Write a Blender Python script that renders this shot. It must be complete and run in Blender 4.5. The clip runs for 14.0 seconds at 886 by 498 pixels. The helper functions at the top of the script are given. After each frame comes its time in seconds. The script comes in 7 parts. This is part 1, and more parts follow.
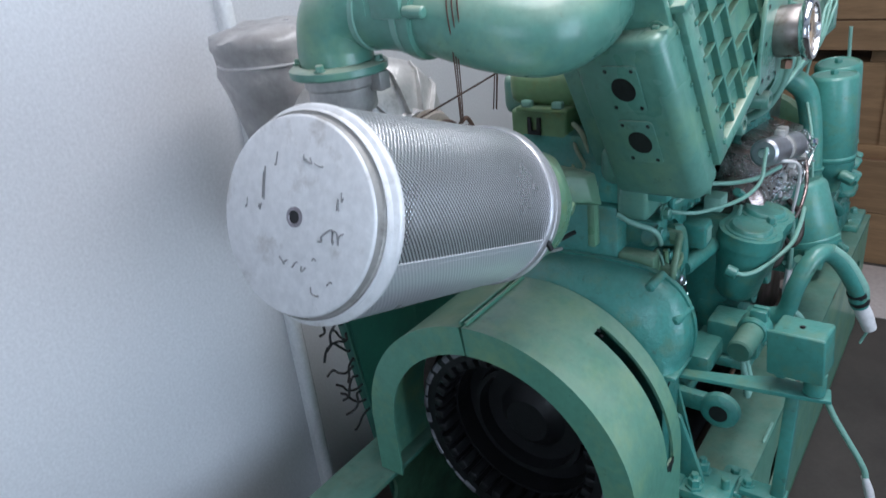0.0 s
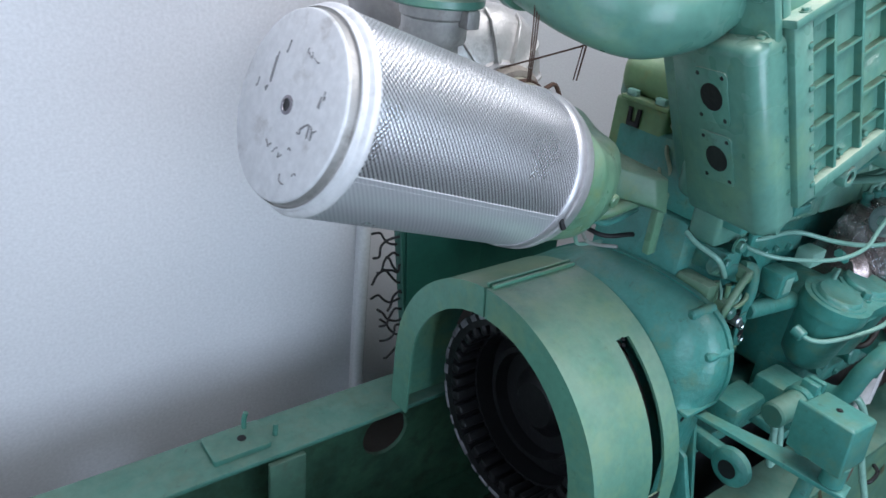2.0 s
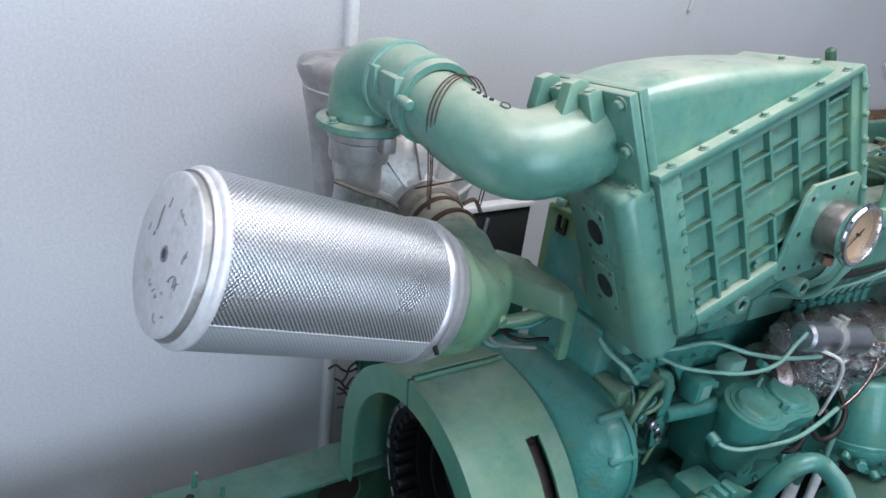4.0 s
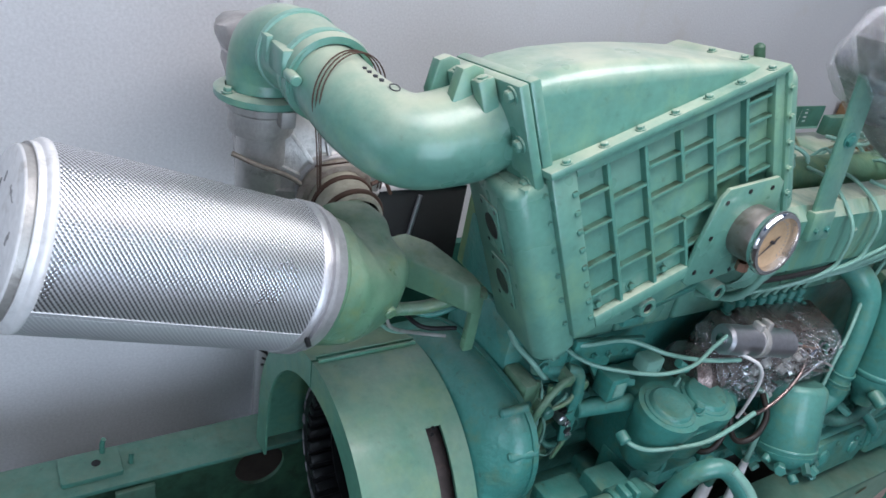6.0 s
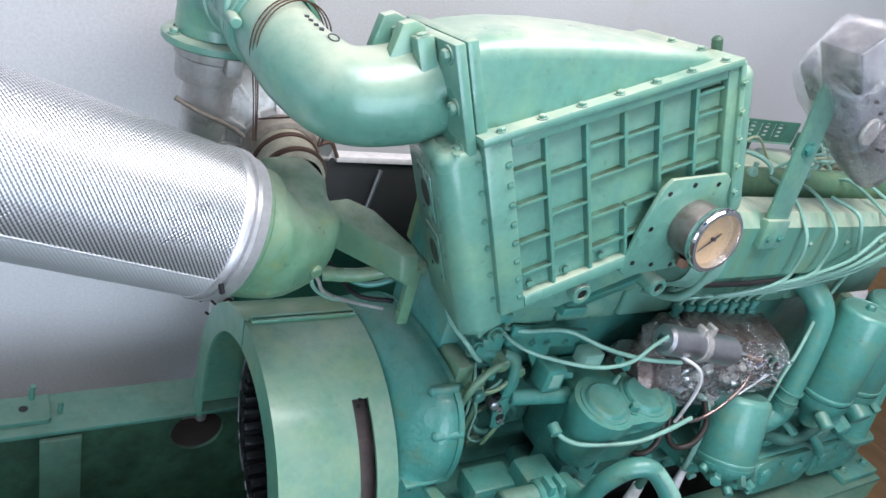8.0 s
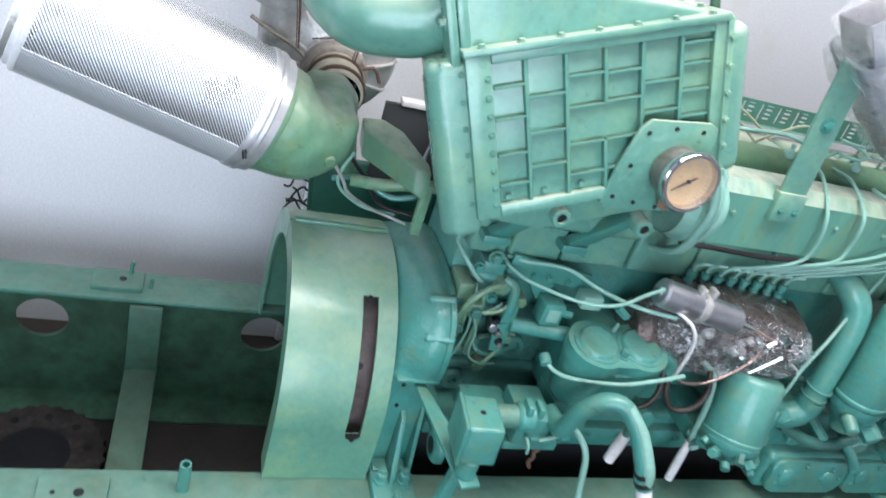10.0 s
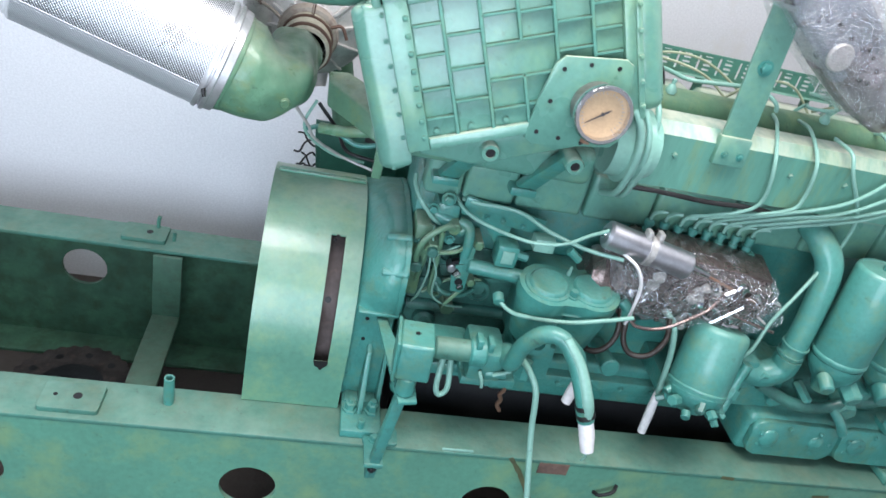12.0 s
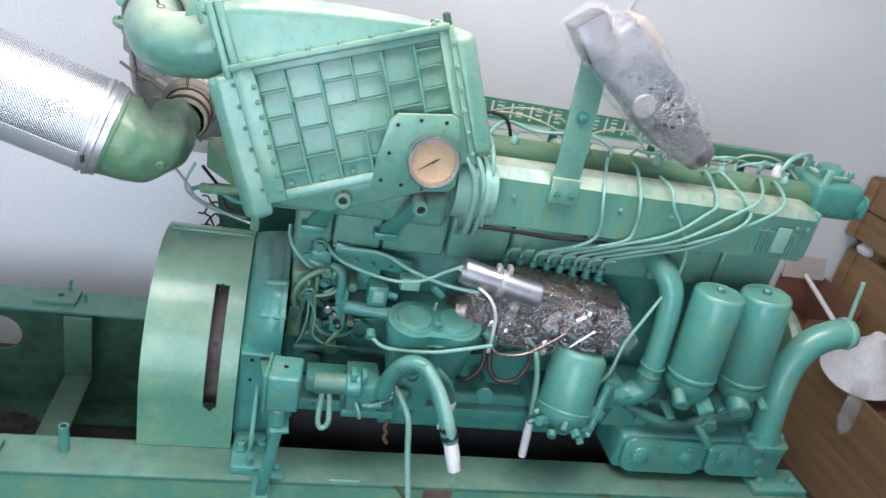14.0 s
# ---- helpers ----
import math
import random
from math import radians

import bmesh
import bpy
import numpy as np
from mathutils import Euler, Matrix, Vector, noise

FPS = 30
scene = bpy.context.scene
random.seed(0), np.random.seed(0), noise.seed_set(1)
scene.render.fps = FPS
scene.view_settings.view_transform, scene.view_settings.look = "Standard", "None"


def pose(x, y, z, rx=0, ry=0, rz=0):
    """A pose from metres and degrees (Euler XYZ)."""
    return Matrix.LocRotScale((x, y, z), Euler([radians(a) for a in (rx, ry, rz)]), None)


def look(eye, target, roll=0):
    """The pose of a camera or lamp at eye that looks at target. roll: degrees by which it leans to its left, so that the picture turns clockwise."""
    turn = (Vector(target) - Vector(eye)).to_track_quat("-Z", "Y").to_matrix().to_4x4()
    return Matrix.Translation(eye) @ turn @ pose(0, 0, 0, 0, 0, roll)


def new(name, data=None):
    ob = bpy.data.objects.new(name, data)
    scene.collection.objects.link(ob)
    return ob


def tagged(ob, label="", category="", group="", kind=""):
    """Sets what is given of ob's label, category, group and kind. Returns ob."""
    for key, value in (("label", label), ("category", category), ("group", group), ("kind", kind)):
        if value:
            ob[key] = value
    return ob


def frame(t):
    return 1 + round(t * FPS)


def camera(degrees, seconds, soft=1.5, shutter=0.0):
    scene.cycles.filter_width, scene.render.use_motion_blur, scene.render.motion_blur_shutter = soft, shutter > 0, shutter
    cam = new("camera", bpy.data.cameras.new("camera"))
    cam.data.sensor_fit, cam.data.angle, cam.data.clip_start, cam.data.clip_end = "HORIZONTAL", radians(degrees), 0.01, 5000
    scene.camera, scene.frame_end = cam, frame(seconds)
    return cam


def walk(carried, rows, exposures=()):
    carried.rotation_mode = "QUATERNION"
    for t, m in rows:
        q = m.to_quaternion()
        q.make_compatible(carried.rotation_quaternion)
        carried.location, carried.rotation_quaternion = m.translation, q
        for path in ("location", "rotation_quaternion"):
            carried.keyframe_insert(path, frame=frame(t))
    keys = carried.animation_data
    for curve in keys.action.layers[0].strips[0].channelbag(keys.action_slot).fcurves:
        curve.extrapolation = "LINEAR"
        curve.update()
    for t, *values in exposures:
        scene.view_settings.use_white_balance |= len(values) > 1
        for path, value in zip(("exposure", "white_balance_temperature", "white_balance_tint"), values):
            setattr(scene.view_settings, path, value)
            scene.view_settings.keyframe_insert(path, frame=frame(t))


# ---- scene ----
cam = camera(62.5, 14.0, shutter=0.5)
PATH = [
    (0, (-0.579, -0.687, 1.167), (0.846, 0.447, 0.341), -6.6),
    (0.5, (-0.564, -0.677, 1.145), (0.827, 0.439, 0.24), -4.1),
    (1, (-0.545, -0.682, 1.129), (0.798, 0.458, 0.182), 1.0),
    (1.5, (-0.524, -0.716, 1.12), (0.721, 0.548, 0.196), 6.1),
    (2, (-0.453, -0.832, 1.132), (0.667, 0.561, 0.234), 6.3),
    (2.5, (-0.386, -0.959, 1.161), (0.595, 0.542, 0.276), 5.3),
    (2.7, (-0.38, -0.978, 1.19), (0.627, 0.524, 0.336), 5.6),
    (4.8, (-0.204, -0.975, 1.355), (0.848, 0.49, 0.49), 9.4),
    (5, (-0.181, -0.983, 1.352), (0.905, 0.455, 0.483), 9.9),
    (5.5, (-0.144, -0.982, 1.365), (0.943, 0.435, 0.464), 11.1),
    (6, (-0.119, -0.998, 1.37), (0.901, 0.438, 0.422), 11.3),
    (6.5, (-0.096, -1.009, 1.361), (0.943, 0.412, 0.412), 11.8),
    (7, (-0.074, -0.995, 1.343), (1.05, 0.37, 0.408), 15.3),
    (7.5, (-0.065, -0.985, 1.334), (1.064, 0.367, 0.388), 16.3),
    (7.7, (-0.051, -1.012, 1.332), (1.044, 0.375, 0.395), 16.7),
    (9.8, (0.129, -1.323, 1.328), (0.834, 0.266, 0.338), 17.0),
    (10, (0.153, -1.392, 1.319), (0.813, 0.213, 0.325), 18.7),
    (10.5, (0.205, -1.484, 1.326), (0.795, 0.127, 0.298), 17.1),
    (11, (0.209, -1.508, 1.323), (0.805, 0.112, 0.314), 14.1),
    (11.5, (0.302, -1.56, 1.315), (0.848, 0.083, 0.315), 14.2),
    (12, (0.447, -1.632, 1.322), (0.836, 0.04, 0.296), 15.0),
    (12.5, (0.525, -1.674, 1.316), (0.877, 0.006, 0.29), 10.9),
    (13, (0.572, -1.682, 1.315), (1.129, -0.023, 0.347), 11.2),
    (13.5, (0.599, -1.725, 1.366), (1.079, -0.003, 0.469), 9.7),
    (14, (0.658, -1.838, 1.405), (1.103, -0.086, 0.55), 12.7),
]
EXPOSURE = [(0.0, -0.44, 5920, 11), (1.5, -0.21, 5960, 12), (2.5, -0.30, 6000, 12), (5.0, -0.54, 6000, 12), (6.0, -0.50, 6100, 13), (6.5, -0.42, 6170, 13), (7.5, -0.14, 6220, 13), (10.0, 0.22, 6300, 13), (11.5, 0.30, 6300, 12), (12.5, 0.24, 6300, 13), (14.0, 0.02, 6350, 13)]
walk(cam, [(t, look(eye, target, roll)) for t, eye, target, roll in PATH], EXPOSURE)

# ---- light ----
world = bpy.data.worlds.new("daylight")
scene.world = world
world.use_nodes = True
wn = world.node_tree.nodes
sky = wn.new("ShaderNodeTexSky")
sky.sky_type = 'NISHITA'
sky.sun_disc = False
sky.sun_elevation, sky.sun_rotation = radians(44), radians(16)
wn["Background"].inputs[1].default_value = 0.12
world.node_tree.links.new(sky.outputs[0], wn["Background"].inputs[0])
sun = new("sun", bpy.data.lights.new("sun", 'SUN'))
sun.data.energy, sun.data.angle, sun.data.color = 1.0, radians(12), (1, 0.96, 0.9)
sun.matrix_world = look((2, 7, 7), (0, 0, 0))


def window_lamp(name, at, to, w, h, watts, colour):
    lamp = new(name, bpy.data.lights.new(name, 'AREA'))
    lamp.data.shape, lamp.data.size, lamp.data.size_y = 'RECTANGLE', w, h
    lamp.data.energy, lamp.data.color = watts, colour
    lamp.matrix_world = look(at, to)


window_lamp("doorway_daylight", (0.05, -3.42, 1.0), (0.15, 0, 0.7), 1.9, 2.1, 90, (0.75, 0.885, 1.0))
# added fill lamp in an unseen opening, brightens the filter's end cap
window_lamp("west_fill_light", (-2.72, -1.3, 1.15), (0.0, -0.7, 0.9), 1.1, 1.3, 20, (0.80, 0.91, 1.0))
window_lamp("rooflight_daylight", (0.90, -0.75, 2.58), (0.90, -0.55, 0.0), 2.2, 0.9, 78, (1.0, 0.965, 0.93))


# ---- materials ----
def material(name, base, rough=0.5, metal=0.0, dark=0.7, scale=6.0, spots=None, spot_amount=0.5, fine=60.0, bump=0.15, coat=0.0, stretch=(1, 1, 1), vary=0.0, spec=0.5, up_tint=0.0, up_tint_colour=(0.50, 0.52, 0.40), specks=0.0, lumps=0.0):
    """Colour that drifts at a large scale, grain at a small one, stains of a second colour, gloss that varies, and fine relief."""
    m = bpy.data.materials.new(name)
    m.use_nodes = True
    nt = m.node_tree
    n, l = nt.nodes, nt.links
    bsdf = n["Principled BSDF"]
    tc = n.new("ShaderNodeTexCoord")
    mp = n.new("ShaderNodeMapping")
    mp.inputs["Scale"].default_value = stretch
    l.new(tc.outputs["Object"], mp.inputs[0])

    def cloud(s, detail, lo, hi, rough_=0.6):
        t = n.new("ShaderNodeTexNoise")
        t.inputs["Scale"].default_value, t.inputs["Detail"].default_value, t.inputs["Roughness"].default_value = s, detail, rough_
        l.new(mp.outputs[0], t.inputs["Vector"])
        r = n.new("ShaderNodeMapRange")
        r.inputs[1].default_value, r.inputs[2].default_value = lo, hi
        l.new(t.outputs[0], r.inputs[0])
        return r.outputs[0], t.outputs[0]

    def mix(fac, a, b, how='MIX'):
        x = n.new("ShaderNodeMix")
        x.data_type, x.blend_type = 'RGBA', how
        for s, v in ((x.inputs[0], fac), (x.inputs[6], a), (x.inputs[7], b)):
            if isinstance(v, (int, float)):
                s.default_value = v
            elif isinstance(v, tuple):
                s.default_value = (*v, 1)
            else:
                l.new(v, s)
        return x.outputs[2]

    big, _ = cloud(scale, 4, 0.35, 0.7)
    grain, raw = cloud(fine, 5, 0.3, 0.75)
    col = mix(big, base, tuple(c * dark for c in base))
    col = mix(grain, col, mix(1.0, col, (0.82, 0.82, 0.82), 'MULTIPLY'))
    if spots:
        st, _ = cloud(scale * 2.3, 7, 0.62 - 0.16 * spot_amount, 0.72, 0.7)
        col = mix(st, col, spots)
    if specks:
        # chips, drips and small dirt marks
        marks, _ = cloud(34, 6, 0.60, 0.70, 0.75)
        mul = n.new("ShaderNodeMath")
        mul.operation = 'MULTIPLY'
        mul.inputs[1].default_value = specks
        l.new(marks, mul.inputs[0])
        col = mix(mul.outputs[0], col, (0.030, 0.052, 0.034))
    if up_tint:
        # tint on faces that look up: dusty settling plus painted wash of top light
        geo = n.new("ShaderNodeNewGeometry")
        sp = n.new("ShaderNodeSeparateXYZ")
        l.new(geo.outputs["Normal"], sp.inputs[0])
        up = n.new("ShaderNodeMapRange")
        up.inputs[1].default_value, up.inputs[2].default_value, up.inputs[4].default_value = 0.15, 1.0, up_tint
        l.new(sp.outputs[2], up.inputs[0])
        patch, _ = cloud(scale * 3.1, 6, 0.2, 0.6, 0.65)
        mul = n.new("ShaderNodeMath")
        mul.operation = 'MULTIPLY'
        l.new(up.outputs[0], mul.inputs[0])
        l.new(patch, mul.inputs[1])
        col = mix(mul.outputs[0], col, up_tint_colour)
    if vary:
        oi = n.new("ShaderNodeObjectInfo")
        hsv = n.new("ShaderNodeHueSaturation")
        r = n.new("ShaderNodeMapRange")
        r.inputs[3].default_value, r.inputs[4].default_value = 1 - vary, 1 + vary
        l.new(oi.outputs["Random"], r.inputs[0])
        l.new(r.outputs[0], hsv.inputs["Value"])
        l.new(col, hsv.inputs["Color"])
        col = hsv.outputs[0]
    l.new(col, bsdf.inputs["Base Color"])
    rr = n.new("ShaderNodeMapRange")
    rr.inputs[3].default_value, rr.inputs[4].default_value = max(rough - 0.1, 0.03), min(rough + 0.14, 1)
    l.new(big, rr.inputs[0])
    l.new(rr.outputs[0], bsdf.inputs["Roughness"])
    bsdf.inputs["Metallic"].default_value = metal
    bsdf.inputs["Coat Weight"].default_value = coat
    bsdf.inputs["Coat Roughness"].default_value = 0.12
    bsdf.inputs["Specular IOR Level"].default_value = spec
    if bump:
        b = n.new("ShaderNodeBump")
        b.inputs["Strength"].default_value, b.inputs["Distance"].default_value = bump, 0.004
        if lumps:
            # uneven hand-brushed coat over the grain
            _, uneven = cloud(21, 3, 0.0, 1.0, 0.5)
            add = n.new("ShaderNodeMath")
            add.operation = 'MULTIPLY_ADD'
            add.inputs[1].default_value = lumps
            l.new(uneven, add.inputs[0])
            l.new(raw, add.inputs[2])
            l.new(add.outputs[0], b.inputs["Height"])
        else:
            l.new(raw, b.inputs["Height"])
        l.new(b.outputs[0], bsdf.inputs["Normal"])
    return m


GREEN = material("green_enamel", (0.120, 0.298, 0.235), 0.34, dark=0.80, spots=(0.17, 0.32, 0.20), spot_amount=0.8, scale=3, fine=70, bump=0.12, coat=0.25, up_tint=0.85, specks=0.35, lumps=3.0)
GREEN_DULL = material("green_enamel_dusty", (0.066, 0.212, 0.160), 0.55, dark=0.68, spots=(0.07, 0.14, 0.09), spot_amount=0.8, scale=5, fine=50, bump=0.25, up_tint=0.16, specks=0.7, lumps=3.0)
GREEN_CAST = material("green_painted_casting", (0.058, 0.268, 0.228), 0.42, dark=0.72, spots=(0.10, 0.21, 0.14), spot_amount=0.7, scale=7, fine=110, bump=0.4, coat=0.30, up_tint=0.10, specks=0.6, lumps=4.0)
GREEN_LOW = material("green_engine_paint", (0.060, 0.272, 0.230), 0.42, dark=0.75, spots=(0.09, 0.20, 0.13), spot_amount=0.7, scale=8, fine=90, bump=0.25, coat=0.35, up_tint=0.10, specks=0.6, lumps=4.0)
GREEN_CAN = material("green_painted_can", (0.082, 0.305, 0.256), 0.46, dark=0.80, spots=(0.12, 0.25, 0.16), spot_amount=0.7, scale=6, fine=90, bump=0.2, coat=0.35, up_tint=0.14, specks=0.4, lumps=2.5)
FRAME_SHADED = material("shaded_green_frame_paint", (0.070, 0.165, 0.110), 0.6, dark=0.6, spots=(0.05, 0.08, 0.05), spot_amount=0.8, scale=8, fine=50, bump=0.3, up_tint=0.08)
# engine green darkened: the cabinet's shade is put into its colour
CABINET = material("green_cabinet_shaded", (0.028, 0.135, 0.098), 0.5, dark=0.75, scale=5, fine=70, bump=0.12)
GREEN_PIPE = material("green_painted_pipe", (0.235, 0.44, 0.365), 0.36, dark=0.85, scale=9, fine=90, bump=0.08, specks=0.3, lumps=0.0)
# upward ledges darkened: grime and the ledges' shade in one colour
GREEN_RIB = material("green_enamel_grime_and_shade", (0.100, 0.275, 0.218), 0.5, dark=0.78, spots=(0.13, 0.26, 0.17), spot_amount=0.8, scale=6, fine=70, bump=0.15, up_tint=1.0, up_tint_colour=(0.035, 0.052, 0.030), spec=0.3, specks=0.5, lumps=2.0)
WATER_GREEN = material("olive_green_pipe_paint", (0.082, 0.200, 0.112), 0.5, dark=0.7, spots=(0.13, 0.20, 0.09), spot_amount=0.8, scale=7, fine=70, bump=0.2, up_tint=0.10, specks=0.6, lumps=3.0)
STREAKED = material("streaked_green_enamel", (0.110, 0.295, 0.228), 0.40, dark=0.78, spots=(0.17, 0.25, 0.12), spot_amount=0.9, scale=6, fine=60, bump=0.15, coat=0.15, stretch=(1.6, 1, 0.35), up_tint=0.85, specks=0.5, lumps=3.0)
ALU = material("perforated_sheet_metal", (0.58, 0.58, 0.62), 0.38, metal=1.0, dark=0.88, scale=5, fine=120, bump=0.05)
ALU_BAND = material("zinc_plated_band", (0.74, 0.73, 0.75), 0.42, metal=0.8, dark=0.85, scale=6, fine=120, bump=0.05)
SHEET = material("dull_tin_sheet", (0.80, 0.80, 0.82), 0.42, metal=0.45, dark=0.9, scale=5, fine=110, bump=0.06)
CAP = material("worn_tin_end_cap", (0.86, 0.85, 0.86), 0.42, metal=0.15, dark=0.92, spots=(0.50, 0.47, 0.45), spot_amount=0.35, scale=7, fine=90, bump=0.08)
CAST_ALU = material("cast_aluminium", (0.60, 0.58, 0.56), 0.45, metal=0.6, dark=0.7, spots=(0.28, 0.26, 0.24), spot_amount=0.5, scale=9, fine=130, bump=0.35)
CHROME = material("polished_steel", (0.78, 0.78, 0.80), 0.14, metal=1.0, dark=0.9, bump=0.02)
TIN = material("dull_brownish_tin", (0.36, 0.32, 0.30), 0.34, metal=0.75, dark=0.7, spots=(0.20, 0.15, 0.12), spot_amount=0.5, scale=14, fine=110, bump=0.1)
STEEL = material("bare_machined_steel", (0.50, 0.46, 0.50), 0.33, metal=0.9, dark=0.6, spots=(0.22, 0.16, 0.14), spot_amount=0.6, scale=14, fine=120, bump=0.25)
BLACK = material("black_oily_steel", (0.018, 0.018, 0.020), 0.45, metal=0.3, dark=0.6, scale=9, fine=90, bump=0.25)
OLIVE = material("dusty_olive_green_sheet", (0.125, 0.265, 0.165), 0.36, dark=0.72, spots=(0.14, 0.21, 0.09), spot_amount=0.6, scale=8, fine=60, bump=0.2, up_tint=0.4, specks=0.6, lumps=3.0)
PUMP = material("oily_pump_casting", (0.42, 0.33, 0.31), 0.24, metal=0.85, dark=0.4, spots=(0.11, 0.065, 0.05), spot_amount=0.6, scale=18, fine=110, bump=0.3)
GRIMY_SHADED = material("grimy_shaded_green_steel", (0.06, 0.155, 0.095), 0.55, dark=0.5, spots=(0.03, 0.06, 0.03), spot_amount=0.9, scale=9, fine=45, bump=0.35)
BELL = material("dusty_rusted_casting", (0.36, 0.31, 0.26), 0.6, metal=0.2, dark=0.65, spots=(0.16, 0.10, 0.08), spot_amount=0.6, scale=20, fine=100, bump=0.4)
TRIM = material("bright_white_trim", (0.93, 0.93, 0.94), 0.16, dark=0.98, scale=3, fine=120, bump=0.0, coat=0.8)
GREEN_OLD = material("older_green_enamel", (0.112, 0.300, 0.212), 0.40, dark=0.80, spots=(0.19, 0.31, 0.16), spot_amount=0.9, scale=3, fine=70, bump=0.14, coat=0.25, up_tint=0.4, specks=0.4, lumps=2.0)
OILY_SHADED = material("oily_shaded_green_casting", (0.060, 0.195, 0.160), 0.38, dark=0.55, spots=(0.03, 0.065, 0.05), spot_amount=0.6, scale=11, fine=90, bump=0.4, coat=0.2, specks=0.6, lumps=3.0)
WORN = material("worn_grey_steel_teeth", (0.38, 0.37, 0.41), 0.5, metal=0.4, dark=0.35, scale=22, fine=120, bump=0.4)
WIRE = material("black_wire_insulation", (0.012, 0.011, 0.012), 0.5, bump=0)
TIE = material("rusty_binding_wire", (0.13, 0.075, 0.055), 0.6, metal=0.5, bump=0)
RUST = material("rusty_plate", (0.21, 0.13, 0.10), 0.75, dark=0.5, spots=(0.08, 0.05, 0.04), spot_amount=0.7, scale=12, fine=80, bump=0.5)
WALL = material("white_wall_paint", (0.72, 0.72, 0.74), 0.62, dark=0.94, spots=(0.62, 0.61, 0.60), spot_amount=0.1, scale=1.3, fine=160, bump=0.05)
PANEL = material("glossy_white_panel", (0.74, 0.74, 0.77), 0.38, dark=0.95, scale=1.0, fine=140, bump=0.04)
FLOOR = material("dark_concrete_floor", (0.062, 0.050, 0.043), 0.8, dark=0.65, spots=(0.045, 0.038, 0.033), spot_amount=0.6, scale=2.5, fine=70, bump=0.4)
WOOD = material("rough_pine_board", (0.25, 0.145, 0.068), 0.7, dark=0.7, scale=3, fine=18, bump=0.4, stretch=(1, 1, 9), vary=0.18)
CARD = material("brown_cardboard", (0.20, 0.085, 0.055), 0.8, dark=0.8, scale=4, fine=60, bump=0.15)
RUST_RED = material("dusty_reddish_iron", (0.100, 0.074, 0.070), 0.7, dark=0.6, spots=(0.13, 0.085, 0.07), spot_amount=0.5, scale=14, fine=90, bump=0.4)
RUST_DARK = material("dark_rusted_casting", (0.045, 0.036, 0.033), 0.75, dark=0.5, spots=(0.075, 0.05, 0.04), spot_amount=0.5, scale=14, fine=90, bump=0.5)
HOSE = material("pale_dusty_hose", (0.46, 0.43, 0.34), 0.65, dark=0.7, scale=20, fine=80, bump=0.25)
STAIN = material("dried_oil_stain", (0.12, 0.13, 0.065), 0.5, dark=0.6, scale=14, fine=80, bump=0.1)
PAPER = material("pale_packing_card", (0.48, 0.41, 0.38), 0.8, dark=0.85, scale=4, fine=60, bump=0.1)
DIAL = material("yellowed_dial_face", (0.55, 0.37, 0.22), 0.5, dark=0.88, scale=30, fine=200, bump=0)
BAG = material("dusty_plastic_wrap", (0.46, 0.43, 0.42), 0.35, dark=0.65, scale=14, fine=50, bump=0.5, coat=0.4)
TAPE = material("white_tape", (0.75, 0.72, 0.72), 0.5, dark=0.85, scale=30, fine=90, bump=0.1)
COPPER = material("copper_wire_end", (0.36, 0.20, 0.14), 0.45, metal=0.6, bump=0.1)
WRAPPED = material("grey_wrapped_casting", (0.33, 0.35, 0.40), 0.35, metal=0.3, dark=0.65, spots=(0.24, 0.19, 0.17), spot_amount=0.4, scale=14, fine=110, bump=0.25)
BRACKET_GREEN = material("yellowish_green_paint", (0.175, 0.310, 0.150), 0.42, dark=0.78, spots=(0.20, 0.24, 0.09), spot_amount=0.7, scale=12, fine=70, bump=0.2, up_tint=0.3)
LEAD_PALE = material("yellowed_wire_insulation", (0.34, 0.38, 0.26), 0.5, dark=0.75, scale=20, fine=90, bump=0.05)
DARK_CASE = material("shaded_grey_case", (0.105, 0.105, 0.115), 0.35, dark=0.7, spots=(0.16, 0.13, 0.12), spot_amount=0.5, scale=12, fine=90, bump=0.15, coat=0.3)
RUBBER = material("brown_rubber_hose", (0.028, 0.020, 0.015), 0.45, dark=0.6, bump=0.1)
DARK = material("black_painted_board", (0.02, 0.021, 0.022), 0.6, dark=0.7, bump=0.1)
PENCIL = material("faded_pencil_mark", (0.36, 0.35, 0.36), 0.7, bump=0)
INK = material("black_marker_ink", (0.05, 0.05, 0.06), 0.6, bump=0)


def clear_film(name, tint, alpha):
    """Crinkled clear film: part of the light goes straight through, the rest glints off the creases."""
    m = bpy.data.materials.new(name)
    m.use_nodes = True
    n, l = m.node_tree.nodes, m.node_tree.links
    bsdf, out = n["Principled BSDF"], n["Material Output"]
    bsdf.inputs["Base Color"].default_value = (*tint, 1)
    bsdf.inputs["Roughness"].default_value = 0.05
    bsdf.inputs["Metallic"].default_value = 0.85
    t = n.new("ShaderNodeTexNoise")
    t.inputs["Scale"].default_value, t.inputs["Detail"].default_value = 46, 3
    b = n.new("ShaderNodeBump")
    b.inputs["Strength"].default_value, b.inputs["Distance"].default_value = 0.9, 0.012
    l.new(t.outputs[0], b.inputs["Height"])
    l.new(b.outputs[0], bsdf.inputs["Normal"])
    clear = n.new("ShaderNodeBsdfTransparent")
    mx = n.new("ShaderNodeMixShader")
    mx.inputs[0].default_value = alpha
    l.new(clear.outputs[0], mx.inputs[1])
    l.new(bsdf.outputs[0], mx.inputs[2])
    l.new(mx.outputs[0], out.inputs[0])
    return m


FILM_THIN = clear_film("thin_clear_film", (0.94, 0.96, 1.0), 0.20)
